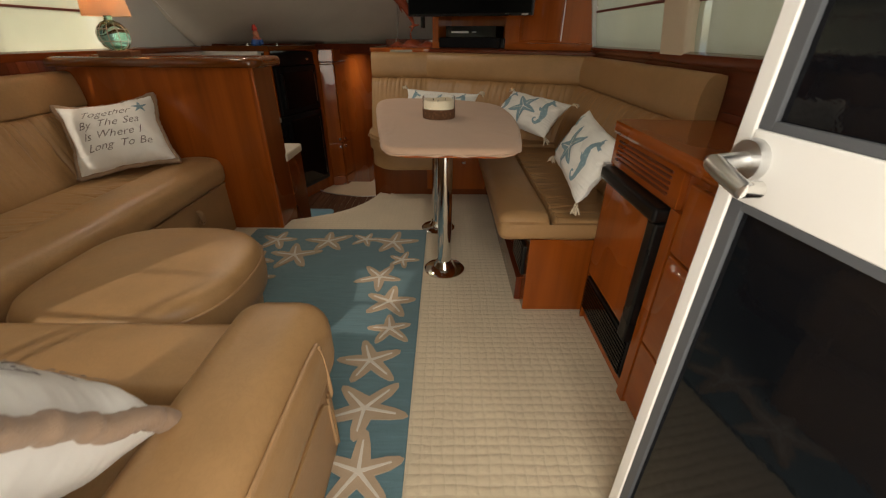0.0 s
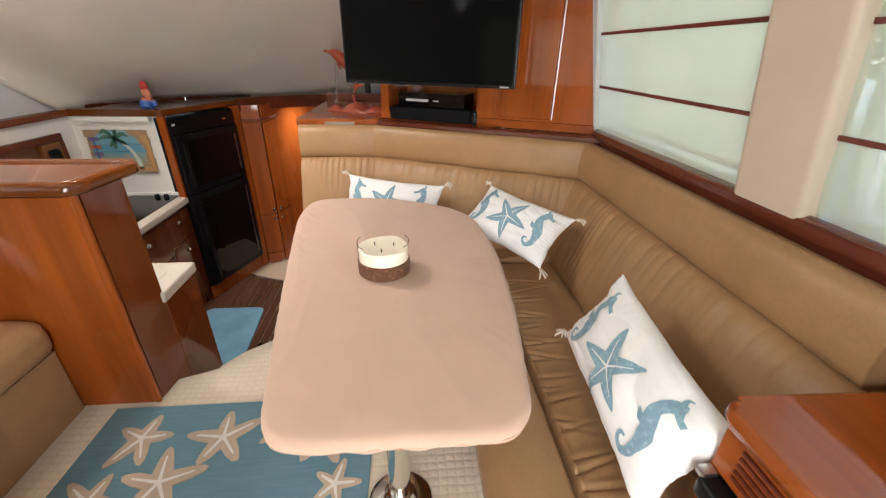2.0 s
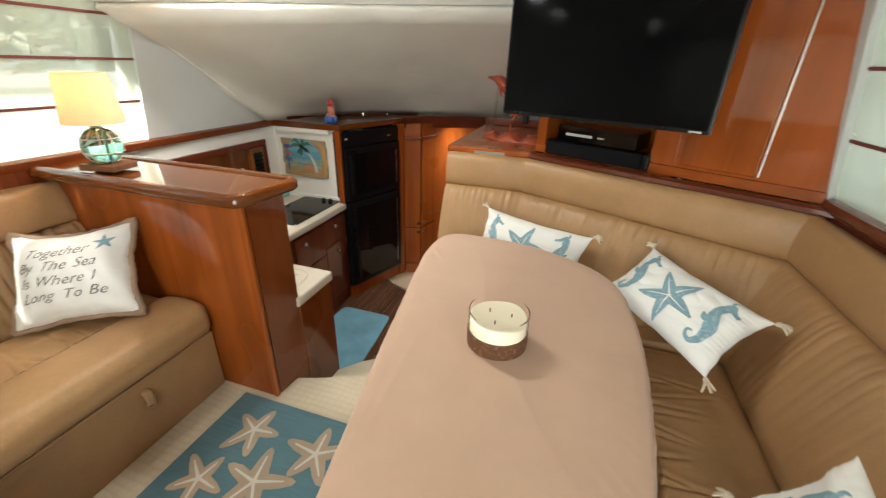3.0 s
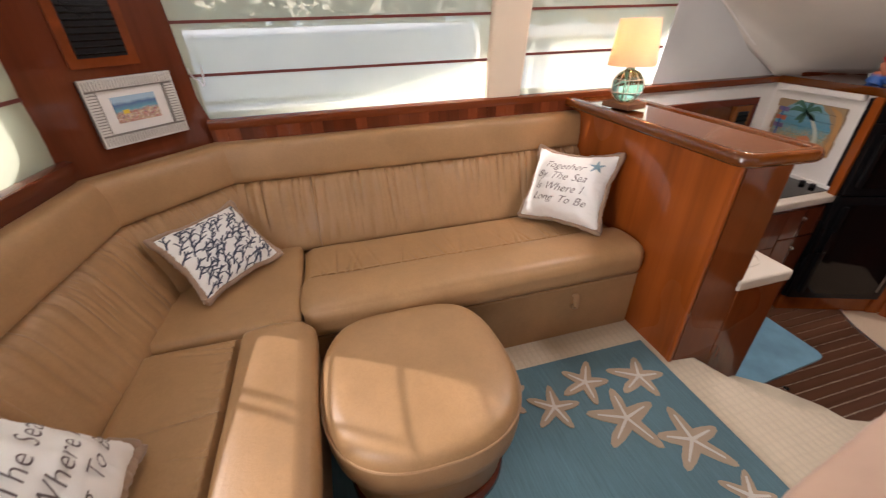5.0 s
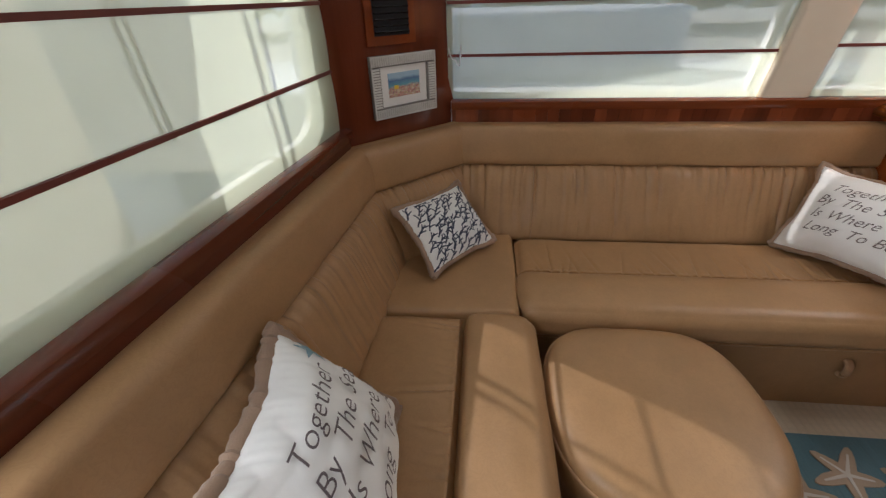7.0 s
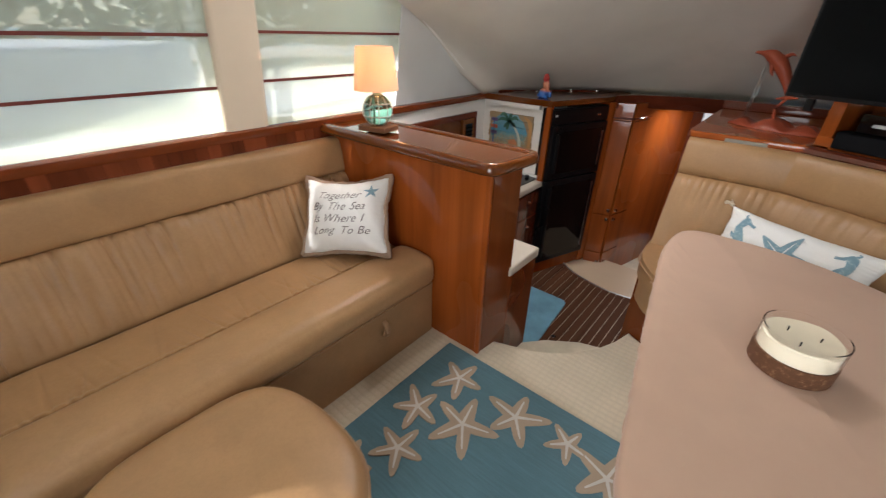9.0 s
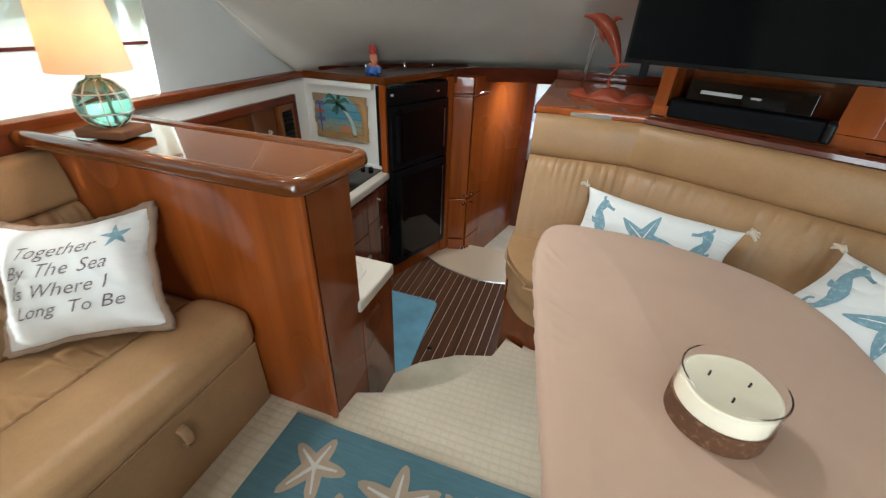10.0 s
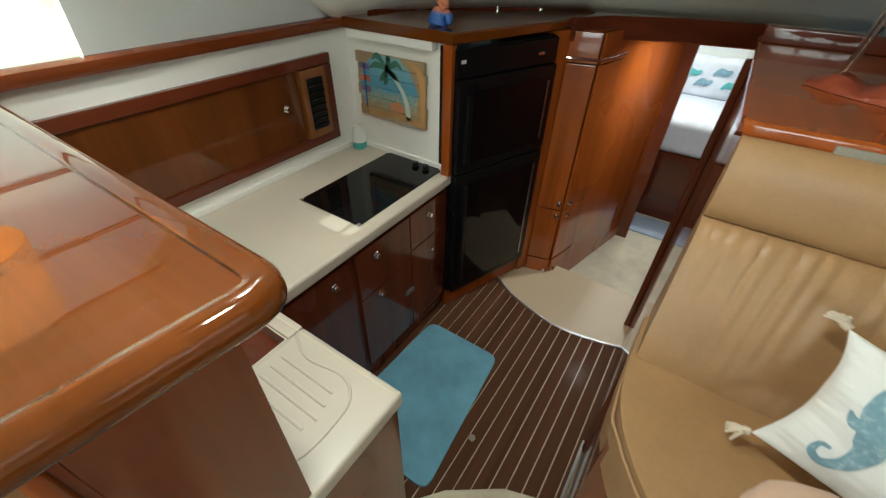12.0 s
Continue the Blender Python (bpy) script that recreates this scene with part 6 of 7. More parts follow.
def lettering(pw, text, x, y, size, italic=0.42):
    """One line of writing laid on a pillow's front."""
    cu = bpy.data.curves.new("writing", "FONT")
    cu.body, cu.size, cu.shear, cu.resolution_u = text, size, italic, 3
    cu.space_character = 1.02
    cu.offset = -0.0005
    ob = bpy.data.objects.new("writing", cu)
    scene.collection.objects.link(ob)
    me = bpy.data.meshes.new_from_object(ob.evaluated_get(bpy.context.evaluated_depsgraph_get()))
    bm = bmesh.new()
    bm.from_mesh(me)
    bmesh.ops.triangulate(bm, faces=bm.faces[:])
    for _ in range(2):
        bmesh.ops.subdivide_edges(bm, edges=[e for e in bm.edges if e.calc_length() > 0.008], cuts=1)
        bmesh.ops.triangulate(bm, faces=bm.faces[:])
    bm.verts.index_update()
    wide = max(v.co.x for v in bm.verts)
    verts = [pw.at((x + v.co.x) * 2 / pw.w, (y + v.co.y) * 2 / pw.h, 0.0062) for v in bm.verts]
    faces = [tuple(v.index for v in f.verts) for f in bm.faces]
    bm.free()
    bpy.data.objects.remove(ob)
    bpy.data.curves.remove(cu)
    bpy.data.meshes.remove(me)
    return (verts, faces), wide


def verse_pillow(label, corners, seed, edge, slump, big=1.0):
    pw, t = pillow(label, corners, 0.110, seed, "verse pillows", edge, slump)
    k = pw.w / 0.44 * big
    for words, x, y in ((("Together",), -0.128, 0.080), (("By", "The", "Sea"), -0.152, 0.018), (("Is", "Where", "I"), -0.148, -0.044), (("Long", "To", "Be"), -0.143, -0.106)):
        for word in words:
            shape, wide = lettering(pw, word, x * k, y * k, 0.059 * k)
            part("word", shape, M_GREY_PRINT, t, "script writing: " + word)
            x += wide / k + 0.017
    part("starfish_print", star_print(pw, 0.150 * k, 0.116 * k, 0.038 * k, 0.4), M_BLUE_PRINT, t, "small pale blue starfish")
    return t


verse_pillow("white verse pillow with taupe edging beside the bar partition", ((-1.97, 1.945, 0.505), (-1.569, 2.227, 0.515), (-1.772, 2.354, 0.881), (-2.149, 2.135, 0.81)), 4, 0.015, 0.045, 0.98)
verse_pillow("white verse pillow with taupe edging on the short sofa leg", ((-0.570, 0.435, 0.560), (-0.945, 0.331, 0.495), (-0.935, 0.082, 0.866), (-0.470, 0.140, 0.835)), 5, 0.020, 0.02, 1.18)


def coral_print(pw, seed):
    """Fronds of branching coral that lean one way across the pillow."""
    r = random.Random(seed)
    shapes = []

    def inside(p):
        return abs(p[0]) * 2 / pw.w < 0.93 and abs(p[1]) * 2 / pw.h < 0.93

    def frond(x, y, a, length, w, twigs):
        pts = [(x, y)]
        for _ in range(4):
            a += r.uniform(-0.22, 0.22)
            x, y = x + math.cos(a) * length / 4, y + math.sin(a) * length / 4
            if not inside((x, y)):
                break
            pts.append((x, y))
        if len(pts) < 3:
            return
        shapes.append(pw.stroke(pts, [w, w * 0.95, w * 0.8], 3, 0.0026 + 0.0008 * r.random()))
        for k in range(twigs):
            p = pts[1 + k % (len(pts) - 1)]
            side = 1 if k % 2 else -1
            frond(p[0], p[1], a + side * r.uniform(0.45, 0.8), length * r.uniform(0.38, 0.55), w * 0.85, 0)

    for i in range(9):
        for j in range(8):
            frond((-0.48 + 0.118 * i + 0.055 * (j % 2) + r.uniform(-0.02, 0.02)) * pw.w, (-0.48 + 0.125 * j + r.uniform(-0.02, 0.02)) * pw.h, r.uniform(0.45, 1.05), r.uniform(0.055, 0.078), 0.0078, 3)
    return merge(shapes)


cpw, cpt = pillow("white pillow with navy coral print and taupe edging", ((-1.597, 0.388, 0.515), (-1.939, 0.668, 0.515), (-2.048, 0.445, 0.739), (-1.766, 0.192, 0.743)), 0.06, 6, "", 0.014)
part("coral_print", coral_print(cpw, 8), M_NAVY_PRINT, cpt, "navy coral branches", "stuff")

# ---- table lamp ----
lamp = thing("table_lamp", "aqua glass globe lamp with a linen shade on the bar top", "lamp", (-1.915, 2.455, 1.063))
LX, LY = -1.915, 2.455
part("wood_base", box(LX - 0.085, LX + 0.085, LY - 0.065, LY + 0.065, 1.0635, 1.092, 0.006, 3, turn=12), M_BLOCK, lamp, "weathered wood block")
globe = part("globe", lathe([(0.0, 0.0), (0.035, 0.002), (0.060, 0.022), (0.074, 0.055), (0.076, 0.075), (0.068, 0.110), (0.046, 0.138), (0.022, 0.150), (0.018, 0.168), (0.020, 0.172), (0.0, 0.172)], (LX, LY, 1.093), 32), M_AQUA, lamp, "aqua blown glass globe")
for k in range(5):
    a = k * math.pi / 5
    pts = [(LX + 0.0775 * math.cos(b) * math.cos(a), LY + 0.0775 * math.cos(b) * math.sin(a), 1.165 + 0.0775 * math.sin(b)) for b in np.linspace(-1.35, math.pi + 1.35, 26)]
    part("net_cord", tube(pts, 0.0022, 6), M_ROPE, globe)
for zz, rr in ((1.14, 0.073), (1.20, 0.069)):
    part("net_cord", tube([(LX + rr * math.cos(b), LY + rr * math.sin(b), zz) for b in np.linspace(0, 2 * math.pi, 33)], 0.0022, 6), M_ROPE, globe)
sh = part("shade", lathe([(0.112, 0.0), (0.090, 0.198), (0.0885, 0.198), (0.1105, 0.0), (0.112, 0.0)], (LX, LY, 1.263), 40), M_LAMPSHADE, lamp, "linen drum shade")
part("stem", lathe([(0.006, 0.0), (0.006, 0.06), (0.0, 0.06)], (LX, LY, 1.262), 10), M_BRASS, lamp)
part("bulb", lathe([(0.0, 0.0), (0.016, 0.006), (0.028, 0.03), (0.024, 0.05), (0.0, 0.062)], (LX, LY, 1.325), 16), glow("warm_bulb", (1.0, 0.40, 0.13), 24.0), lamp, "lit warm bulb")

# ---- candle, figurine, soap bottle ----
candle = thing("candle", "cream three-wick candle in a glass bowl with a bark band", "candle", (-0.072, 2.212, 0.776))
cx, cy = -0.072, 2.212
part("bark_band", lathe([(0.0, 0.001), (0.080, 0.001), (0.083, 0.004), (0.0838, 0.055), (0.0830, 0.057), (0.0, 0.048)], (cx, cy, 0.776), 40), M_BARK, candle, "brown bark band")
gl = part("glass", lathe([(0.0, 0.0485), (0.080, 0.0485), (0.082, 0.055), (0.0825, 0.122), (0.0795, 0.122), (0.0785, 0.0535), (0.0, 0.052)], (cx, cy, 0.776), 40), M_THIN_GLASS, candle, "clear glass bowl")
gl.visible_shadow = False


def wax():
    v, f = lathe([(0.0, 0.053), (0.0772, 0.053), (0.0780, 0.100), (0.074, 0.103), (0.05, 0.096), (0.025, 0.094), (0.0, 0.094)], (cx, cy, 0.776), 40), None
    for q in v.verts:
        if q.co.z > 0.776 + 0.09:
            q.co.z += 0.006 * noise.noise(Vector((q.co.x * 16, q.co.y * 16, 1)))
    return v


part("wax", wax(), M_WAX, candle, "cream wax with an uneven top")
for a in (0.4, 2.5, 4.6):
    part("wick", tube([(cx + 0.035 * math.cos(a), cy + 0.035 * math.sin(a), 0.866), (cx + 0.036 * math.cos(a), cy + 0.034 * math.sin(a), 0.884)], 0.0018, 6), M_WICK, candle)
candle.scale = (1.08, 1.08, 0.93)

fig_mat = Nodes("painted_figurine")
_gen = fig_mat.tree.nodes.new("ShaderNodeTexCoord").outputs["Generated"]
_sep = fig_mat.add("ShaderNodeSeparateXYZ")
fig_mat.link(_gen, _sep.inputs[0])
fig_mat.set(Base_Color=fig_mat.ramp(fig_mat.math("ADD", _sep.outputs["Z"], fig_mat.math("MULTIPLY", fig_mat.noise(30), 0.2)), (0.0, (0.02, 0.07, 0.28)), (0.42, (0.03, 0.12, 0.40)), (0.5, (0.55, 0.18, 0.10)), (0.74, (0.58, 0.24, 0.14)), (0.84, (0.50, 0.05, 0.04))), Roughness=0.4)
figurine = tagged(part("figurine", merge([tube([(-1.80, 4.05, 1.092), (-1.795, 4.06, 1.125), (-1.79, 4.075, 1.17), (-1.795, 4.08, 1.205)], [0.045, 0.04, 0.026, 0.022], 12, 4), tube([(-1.795, 4.08, 1.20), (-1.798, 4.08, 1.225), (-1.80, 4.08, 1.262)], [0.014, 0.026, 0.012], 12, 4),
                                          tube([(-1.82, 4.05, 1.10), (-1.75, 4.05, 1.13), (-1.735, 4.04, 1.10)], [0.03, 0.022, 0.012], 10, 4), tube([(-1.81, 4.07, 1.195), (-1.775, 4.045, 1.16), (-1.755, 4.04, 1.15)], [0.012, 0.010, 0.010], 8, 3)]), fig_mat.mat), "small painted seated figurine in red and blue", "figurine")
soap = thing("soap_dispenser", "white egg-shaped dispenser on an aqua base", "dispenser", (-2.235, 3.945, 0.466))
part("base", lathe([(0.0, 0.0), (0.034, 0.0), (0.038, 0.01), (0.036, 0.036), (0.0, 0.036)], (-2.235, 3.945, 0.467), 24), M_AQUA_PLASTIC, soap, "aqua base")
part("egg", lathe([(0.034, 0.0), (0.037, 0.02), (0.034, 0.055), (0.022, 0.085), (0.0, 0.096)], (-2.235, 3.945, 0.503), 24), M_WHITE, soap, "white egg body")

# ---- pictures and vent on the corner panel ----
KA, KB = Vector((-2.31, 0.425)), Vector((-1.85, -0.035))
kd = (KB - KA).normalized()


def corner(s0, s1, z0, z1, o0, o1, bevel=0.003):
    """A piece on the corner panel: s from its port edge, o out into the saloon."""
    bm = box(s0, s1, o0, o1, z0, z1, bevel)
    bmesh.ops.transform(bm, matrix=Matrix.Translation((KA.x, KA.y, 0)) @ Matrix.Rotation(math.atan2(kd.y, kd.x), 4, "Z"), verts=bm.verts[:])
    return bm


pic = thing("framed_picture", "small beach print in a white-washed ribbed frame", "picture", (-2.1, 0.2, 1.07))
A0, A1, B0, B1 = 0.125, 0.460, 1.070, 1.320
for s0, s1, z0, z1 in ((A0, A1, B0, B0 + 0.045), (A0, A1, B1 - 0.045, B1), (A0, A0 + 0.045, B0 + 0.045, B1 - 0.045), (A1 - 0.045, A1, B0 + 0.045, B1 - 0.045)):
    fr = part("frame_bar", corner(s0, s1, z0, z1, 0.002, 0.022, 0.004), M_FRAME_GROOVE, pic, "white-washed frame bar")
    n = max(3, round(((s1 - s0) if z1 - z0 < 0.05 else (z1 - z0)) / 0.011))
    for k in range(n):
        if z1 - z0 > 0.05:
            z = z0 + (k + 0.5) * (z1 - z0) / n
            rib = corner(s0 + 0.006, s1 - 0.006, z - 0.0037, z + 0.0037, 0.021, 0.0255, 0.001)
        else:
            sm = s0 + (k + 0.5) * (s1 - s0) / n
            rib = corner(sm - 0.0037, sm + 0.0037, z0 + 0.006, z1 - 0.006, 0.021, 0.0255, 0.001)
        part("rib", rib, M_SILVER_FRAME, fr)
for e0, e1, h0, h1 in ((A0, A1, B0, B0 + 0.006), (A0, A1, B1 - 0.006, B1), (A0, A0 + 0.006, B0 + 0.006, B1 - 0.006), (A1 - 0.006, A1, B0 + 0.006, B1 - 0.006)):
    part("frame_edge", corner(e0, e1, h0, h1, 0.022, 0.027, 0.001), M_SILVER_FRAME, pic)
part("mount", corner(A0 + 0.045, A1 - 0.045, B0 + 0.045, B1 - 0.045, 0.002, 0.010, 0.0), M_MOUNT, pic, "white mount")
part("print", corner(A0 + 0.085, A1 - 0.085, B0 + 0.080, B1 - 0.072, 0.010, 0.0125, 0.0), M_PRINT, pic, "beach print")
part("parasol", corner(A0 + 0.200, A0 + 0.222, B0 + 0.113, B0 + 0.128, 0.0125, 0.0135, 0.0), M_PARASOL, pic)
vnt = thing("air_vent", "dark louvred air vent in a cherry frame", "vent", (-2.1, 0.2, 1.36))
part("vent_frame", corner(0.215, 0.455, 1.355, 1.75, 0.001, 0.012, 0.004), M_SILL, vnt, "cherry vent frame")
part("backing", corner(0.250, 0.420, 1.39, 1.715, 0.0122, 0.0145, 0.0), M_BLACK, vnt)
for k in range(14):
    part("slat", corner(0.253, 0.417, 1.40 + 0.022 * k, 1.406 + 0.022 * k, 0.0145, 0.022, 0.001), M_BLACK_GLOSS, vnt)

# ---- painting on boards over the cooktop ----
ptg = thing("board_painting", "palm beach painting on rough wooden boards", "painting", (-2.015, 3.99, 0.65))
for k in range(6):
    z = 0.652 + 0.05 * k
    e = 0.006 * math.sin(k * 2.1)
    part("board", box(-2.222 + e, -1.812 + e * 0.6, 3.975, 3.992, z, z + 0.0485, 0.003), M_PAINTING, ptg)


def dab(pts, widths):
    p = [np.array(q) for q in catmull(pts, 5)]
    verts, faces = [], []
    for i, q in enumerate(p):
        d = p[min(i + 1, len(p) - 1)] - p[max(i - 1, 0)]
        d = d / (np.linalg.norm(d) + 1e-9)
        w = np.interp(i / (len(p) - 1), np.linspace(0, 1, len(widths)), widths) / 2
        for k in (-1, 1):
            verts.append((q[0] - d[1] * w * k, 3.9735, q[1] + d[0] * w * k))
    for i in range(len(p) - 1):
        faces.append((2 * i, 2 * i + 1, 2 * i + 3, 2 * i + 2))
    return verts, faces


part("palm_trunk", dab([(-1.91, 0.675), (-1.925, 0.77), (-1.975, 0.85), (-2.03, 0.895)], [0.03, 0.022, 0.016]), paint("painted_trunk", (0.55, 0.62, 0.55), 0.6, 0.3), ptg)
for dx, dz in ((-0.11, 0.0), (-0.09, 0.04), (-0.05, -0.05), (0.09, 0.02), (0.07, -0.035), (0.02, 0.04), (-0.02, -0.065)):
    part("palm_frond", dab([(-2.03, 0.895), (-2.03 + dx * 0.6, 0.905 + dz), (-2.03 + dx, 0.885 + dz)], [0.016, 0.03, 0.006]), M_PALM, ptg)
part("painted_shore", dab([(-2.21, 0.69), (-2.10, 0.675), (-1.98, 0.69), (-1.83, 0.67)], [0.02, 0.03, 0.02]), M_SAND_PAINT, ptg)
part("painted_arch", dab([(-1.83, 0.68), (-1.825, 0.80), (-1.84, 0.90), (-1.90, 0.945)], [0.02, 0.03, 0.035, 0.01]), M_SAND_PAINT, ptg)
for z, c in ((0.89, (0.16, 0.13, 0.30)), (0.835, (0.5, 0.14, 0.08)), (0.785, (0.18, 0.14, 0.28))):
    part("painted_sign", dab([(-2.205, z), (-2.14, z - 0.002)], [0.026, 0.03]), paint("painted_sign_tone", c, 0.6, 0.25), ptg)
part("painted_post", dab([(-2.175, 0.67), (-2.175, 0.90)], [0.01, 0.01]), M_FIG_BLUE, ptg)
part("painted_chair", dab([(-2.02, 0.72), (-1.97, 0.73), (-1.945, 0.71)], [0.03, 0.05, 0.02]), M_FIG_ORANGE, ptg)

# ---- shade cords ----
for pts, lab in (([(0.985, 3.075, 1.95), (0.985, 3.072, 1.6), (0.98, 3.065, 1.40), (0.985, 3.045, 1.355), (0.995, 3.02, 1.36), (1.005, 3.01, 1.40), (1.01, 3.01, 1.95)], "white beaded cord beside the starboard shade"),
                 ([(-2.285, 0.41, 1.95), (-2.282, 0.405, 1.45), (-2.272, 0.415, 1.30), (-2.265, 0.44, 1.27), (-2.27, 0.465, 1.30), (-2.29, 0.47, 1.95)], "cream beaded cord beside the corner panel")):
    tagged(part("shade_cord", tube(pts, 0.0032, 6, 6), M_CORD), lab, "cord")

# ---- ceiling lights ----
M_LENS = glow("lit_lens", (1.0, 0.90, 0.76), 6.0)
CEILING_SPOTS = [(-1.6, 0.7, 1.975), (-1.6, 2.0, 1.975), (-1.55, 2.95, 1.975), (-1.0, 2.75, 1.975)]
for i, (x, y, z) in enumerate(CEILING_SPOTS):
    galley = y > 2.6
    f = thing("ceiling_light", "small recessed round ceiling light, switched on", "light fixture", (x, y, z), "ceiling lights")
    part("bezel", lathe([(0.045, 0.0), (0.062, -0.004), (0.064, 0.004), (0.045, 0.004)], (x, y, z), 24), M_CHROME, f, "chrome bezel")
    part("lens", lathe([(0.0, 0.001), (0.044, 0.001), (0.044, 0.003), (0.0, 0.003)], (x, y, z), 20), M_LENS, f, "lit lens")
    la = bpy.data.lights.new("ceiling_light_lamp", "AREA")
    la.shape, la.size, la.energy, la.color = "DISK", 0.10, SPOT_POWER * (2.6 if galley else 0.7), (1.0, 0.94, 0.86)
    lo = new("ceiling_light_lamp", la)
    lo.matrix_world = look((x, y, z - 0.012), (x, y, 0))
for x, y, z, e in ((-0.84, 5.12, 1.045, 2.8), (-0.9, 6.4, 1.21, 3.6)):
    f = thing("ceiling_light", "lit round light over the forward passage", "light fixture", (x, y, z), "ceiling lights")
    part("bezel", lathe([(0.045, 0.0), (0.062, -0.004), (0.064, 0.004), (0.045, 0.004)], (x, y, z), 24), M_CHROME, f, "chrome bezel")
    la = bpy.data.lights.new("passage_lamp", "AREA")
    la.shape, la.size, la.energy, la.color = "DISK", 0.10, e, (1.0, 0.95, 0.92)
    la.spread = 2.9
    lo = new("passage_lamp", la)
    lo.matrix_world = look((x, y, z - 0.012), (x, y, -1))

# ---- berth cushions and cabin rug ----
def leaf_blot(x, z):
    """A leaf-shaped blot of print on the front of the berth pillow."""
    v, f = tube([(x - 0.07, 6.924, z - 0.02), (x - 0.02, 6.915, z + 0.015), (x + 0.03, 6.915, z + 0.01), (x + 0.07, 6.924, z + 0.03)], [0.006, 0.032, 0.024, 0.012], 10, 4)
    return [(p[0], 6.924 + (p[1] - 6.924) * 0.3, p[2]) for p in v], f


bp = thing("berth_pillow", "white pillow with green and blue fish print on the berth", "pillow", (-0.8, 6.95, 0.26))
part("case", rbox((-1.10, 6.93, 0.26), (-0.50, 7.06, 0.60), 0.06, 0.03, lambda x, y, z, n: 0.02 * noise.noise(Vector((x * 6, y * 6, z * 6)))), M_BED, bp)
for x, z, c in ((-0.95, 0.45, M_AQUA_PLASTIC), (-0.72, 0.48, M_BLUE_PRINT), (-0.84, 0.38, M_BLUE_PRINT), (-0.62, 0.38, M_AQUA_PLASTIC)):
    part("fish_print", leaf_blot(x, z), c, bp)
tagged(part("cabin_mat", box(-0.95, -0.62, 5.85, 6.15, -0.6595, -0.645, 0.004), cloth("pale_blue_mat", (0.40, 0.44, 0.55), 200, 0.95, 0.2)), "pale blue shaggy mat before the berth", "mat")

# ---- outside: water, side decks, cockpit, added sun blockers and pale bounce surfaces ----
structure("water", box(-400, 400, -400, 400, -1.3, -1.2), Nodes("harbour_water").set(Base_Color=(0.10, 0.13, 0.12), Roughness=0.25), "still harbour water to the horizon", "water")
# Unseen port deck, white so that sunlight bounces up to the shades.
structure("side_deck_port", box(-2.95, -2.41, -0.6, 4.5, 0.62, 0.70, 0.01), M_GELCOAT, "unseen white side deck that bounces light onto the port shades", "deck")
structure("side_deck_starboard", box(1.13, 1.70, -0.6, 4.5, 0.62, 0.70, 0.01), M_GELCOAT, "white side deck outside the starboard windows", "deck")
structure("cockpit_deck", box(-2.4, 1.15, -3.6, -0.22, -0.30, -0.02), M_GELCOAT, "white cockpit deck behind the doorway", "deck")
structure("cockpit_coaming", box(-2.4, 1.15, -3.7, -3.6, -0.30, 0.75, 0.02), M_GELCOAT, "white cockpit coaming at the stern", "deck")
# Unseen overhang and wing, with edges placed to shape the shadow on the shades.
structure("bridge_overhang", box(-2.87, 1.45, -0.50, 3.0, 2.30, 2.42, 0.02), M_GELCOAT, "unseen white overhang that sets the sun line on the shades", "roof")
structure("bridge_wing_port", prism([(-0.60, 1.912), (0.83, 2.300), (0.89, 2.305), (0.89, 2.43), (-0.60, 2.43)], -2.91, -2.873), M_GELCOAT, "unseen white wing added to cast a slanted shadow on the port shade", "roof")
_w = bpy.data.objects["bridge_wing_port"]
for v in _w.data.vertices:
    v.co = (v.co.z, v.co.x, v.co.y)
# Added screen, cut so that sun reaches only part of the aft shade.
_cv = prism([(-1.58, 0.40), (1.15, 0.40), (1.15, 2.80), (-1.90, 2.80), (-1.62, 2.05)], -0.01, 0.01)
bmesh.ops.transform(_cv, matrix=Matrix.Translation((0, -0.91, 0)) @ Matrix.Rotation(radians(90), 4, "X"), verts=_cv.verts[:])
structure("cockpit_curtain", _cv, M_DIFFUSER, "added cream screen that blocks sun and diffuses daylight", "awning")
# Pale panels added as a bright backdrop behind the aft shade.
structure("cockpit_side_curtain", box(-2.54, -2.52, -3.6, -0.62, 0.60, 2.28), M_DIFFUSER, "added bright cream backdrop on the port side of the cockpit", "awning")
structure("cockpit_aft_curtain", box(-2.50, 1.15, -3.62, -3.60, 0.75, 2.35), M_DIFFUSER, "added bright cream backdrop across the stern", "awning")
# Added poles draw two thin shadow lines on the aft shade.
for x in (-1.97, -2.03):
    structure("curtain_pole", tube([(x, -0.91, 0.95), (x + 0.05, -0.91, 2.30)], 0.012, 8), M_STEEL, "added steel pole that casts a thin shadow on the aft shade", "pole")
# Slab and hull are added pale surfaces that brighten the port shades.
shore = structure("shore_dock", box(-60, -14, -60, 60, -1.2, -0.7), paint("pale_bounce_slab", (0.45, 0.43, 0.38), 0.8), "added pale slab that bounces sunlight up to the port shades", "pavement")
hull = thing("moored_boat", "added white hull shape that bounces sunlight onto the port shades", "boat", (-7, 2, -1.2))
part("hull", prism([(-8.2, -4.0), (-5.4, -4.0), (-5.2, 3.0), (-6.8, 7.5), (-8.2, 3.0)], -1.25, 0.55, 0.08, 3), M_GELCOAT, hull, "white hull")
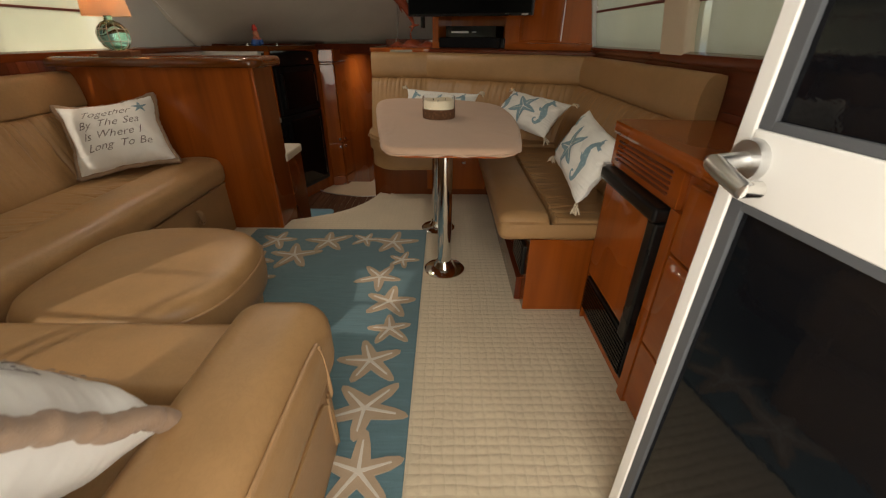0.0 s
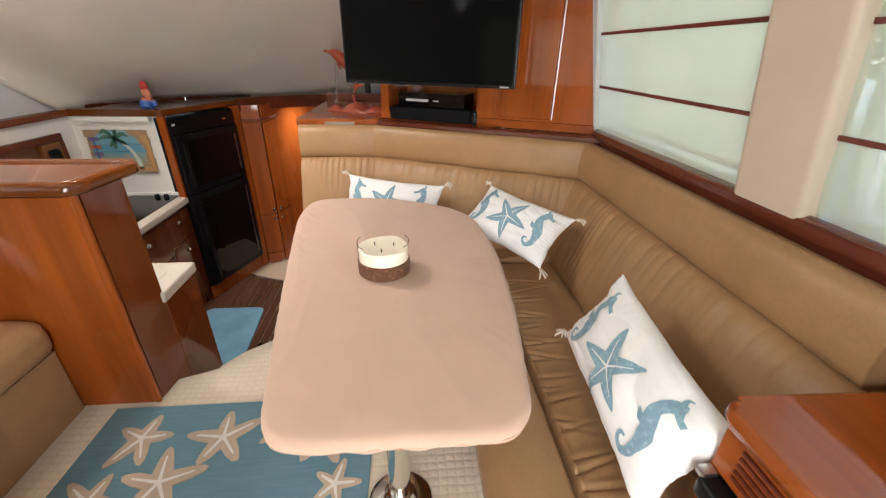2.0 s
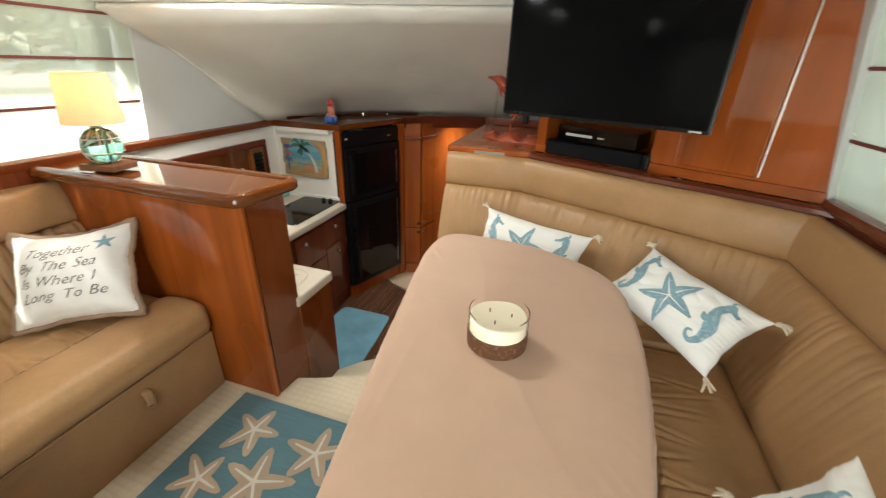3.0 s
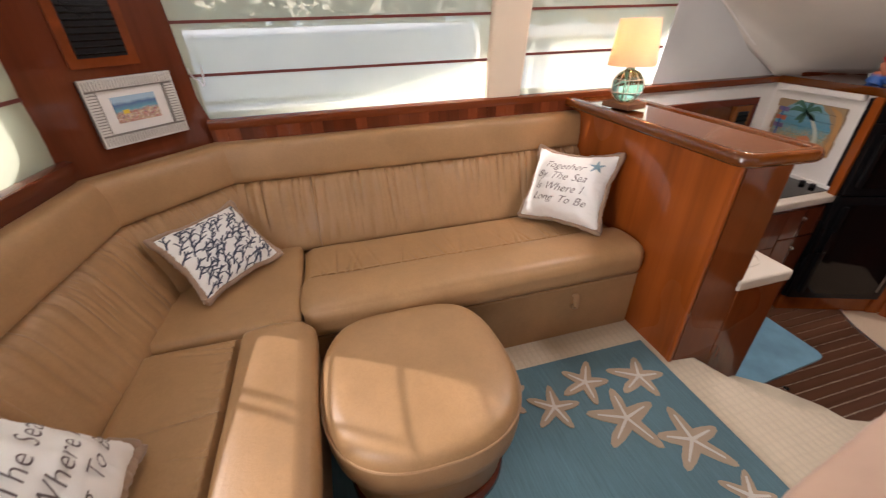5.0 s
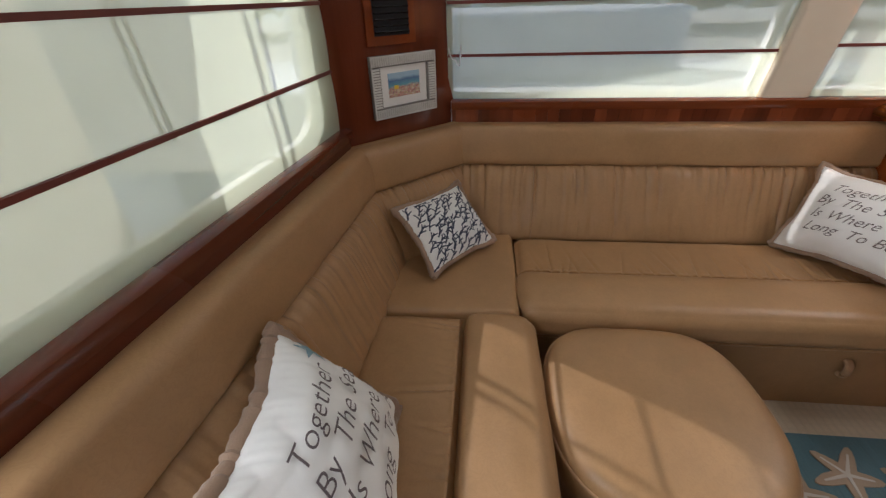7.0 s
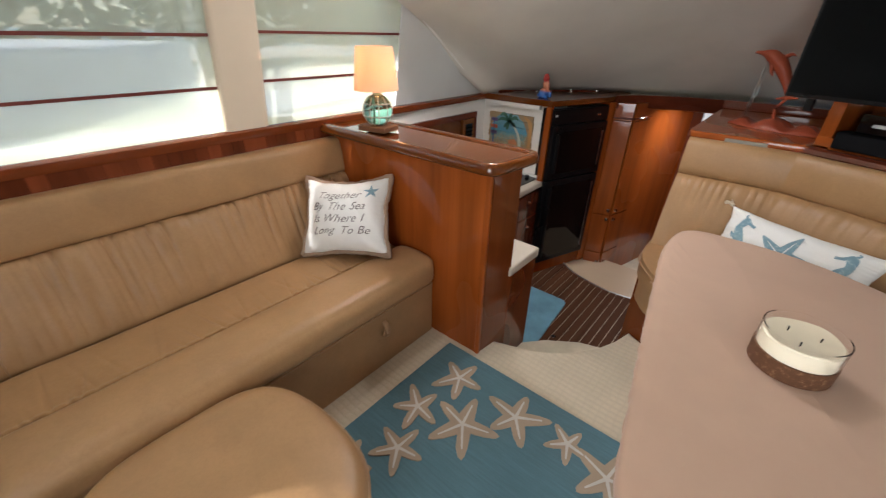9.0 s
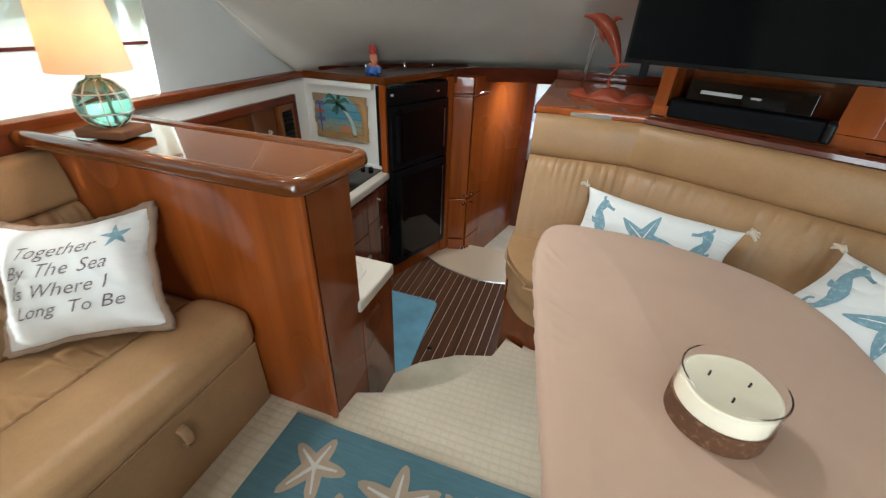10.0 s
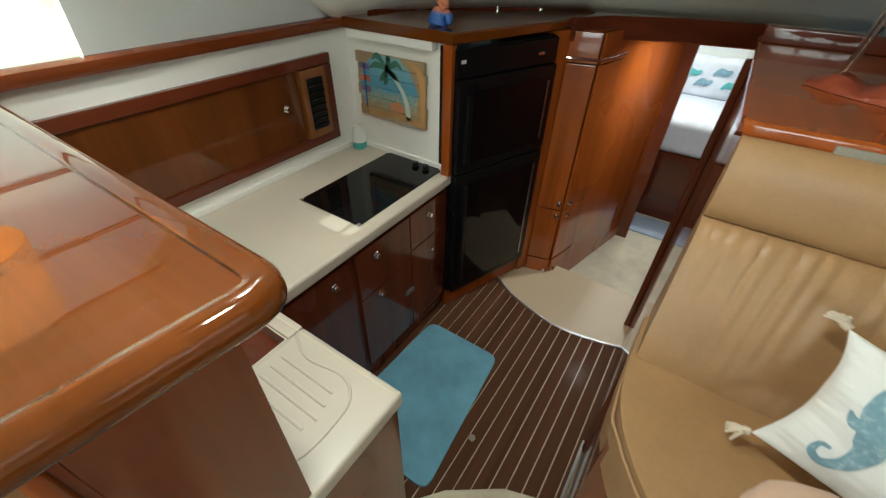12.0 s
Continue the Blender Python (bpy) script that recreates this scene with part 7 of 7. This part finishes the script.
part("cabin", prism([(-7.8, -2.0), (-5.9, -2.0), (-5.9, 2.2), (-6.8, 3.4), (-7.8, 2.2)], 0.55, 1.35, 0.1, 3), M_GELCOAT, hull, "white cabin")


def tree_line(x, y0, y1, count, seed):
    r = random.Random(seed)
    verts, faces = [], []
    for _ in range(count):
        cx, cy, cz = x + r.uniform(-4, 4), r.uniform(y0, y1), r.uniform(0.5, 7.5)
        s = r.uniform(0.35, 0.9)
        a, b = r.uniform(0, 6.28), r.uniform(-0.8, 0.8)
        u = Vector((math.cos(a), math.sin(a), b)).normalized() * s
        v = u.cross(Vector((r.uniform(-1, 1), r.uniform(-1, 1), r.uniform(-1, 1)))).normalized() * s * 0.6
        c = Vector((cx, cy, cz))
        k = len(verts)
        verts += [c - u, c + v, c + u, c - v]
        faces.append((k, k + 1, k + 2, k + 3))
    return verts, faces


tagged(part("shore_trees", tree_line(-34, -40, 40, 5000, 3), cloth("shore_foliage", (0.05, 0.09, 0.03), 3.0)), "distant green trees along the shore", "trees", kind="stuff")
tagged(part("shore_trees", tree_line(30, -40, 40, 5000, 5), cloth("shore_foliage_east", (0.05, 0.09, 0.03), 3.0)), "distant green trees beyond the starboard side", "trees", kind="stuff")

# ---- galley floor planks ----
sub = bpy.data.objects["galley_subfloor"]
ARC_X = [-1.70, -1.56, -1.36, -1.03, -0.76, -0.62]
ARC_Y = [4.55, 4.43, 4.285, 4.195, 4.222, 4.265]
x = -1.72
while x < -0.66:
    x1 = min(x + 0.056, -0.642)
    ya, yb = float(np.interp(x, ARC_X, ARC_Y)), float(np.interp(x1, ARC_X, ARC_Y))
    part("plank", prism([(x, 2.60), (x1, 2.60), (x1, yb), (x, ya)], -0.458, -0.4505, 0.001, 1, low=False), M_PLANK, sub)
    x += 0.062
stud = tagged(part("floor_stud", lathe([(0.0, 0.002), (0.016, 0.002), (0.018, 0.0), (0.0, 0.0)], (-1.086, 3.329, -0.4505), 16), M_CHROME), "round steel lifting stud in the galley floor", "fitting")
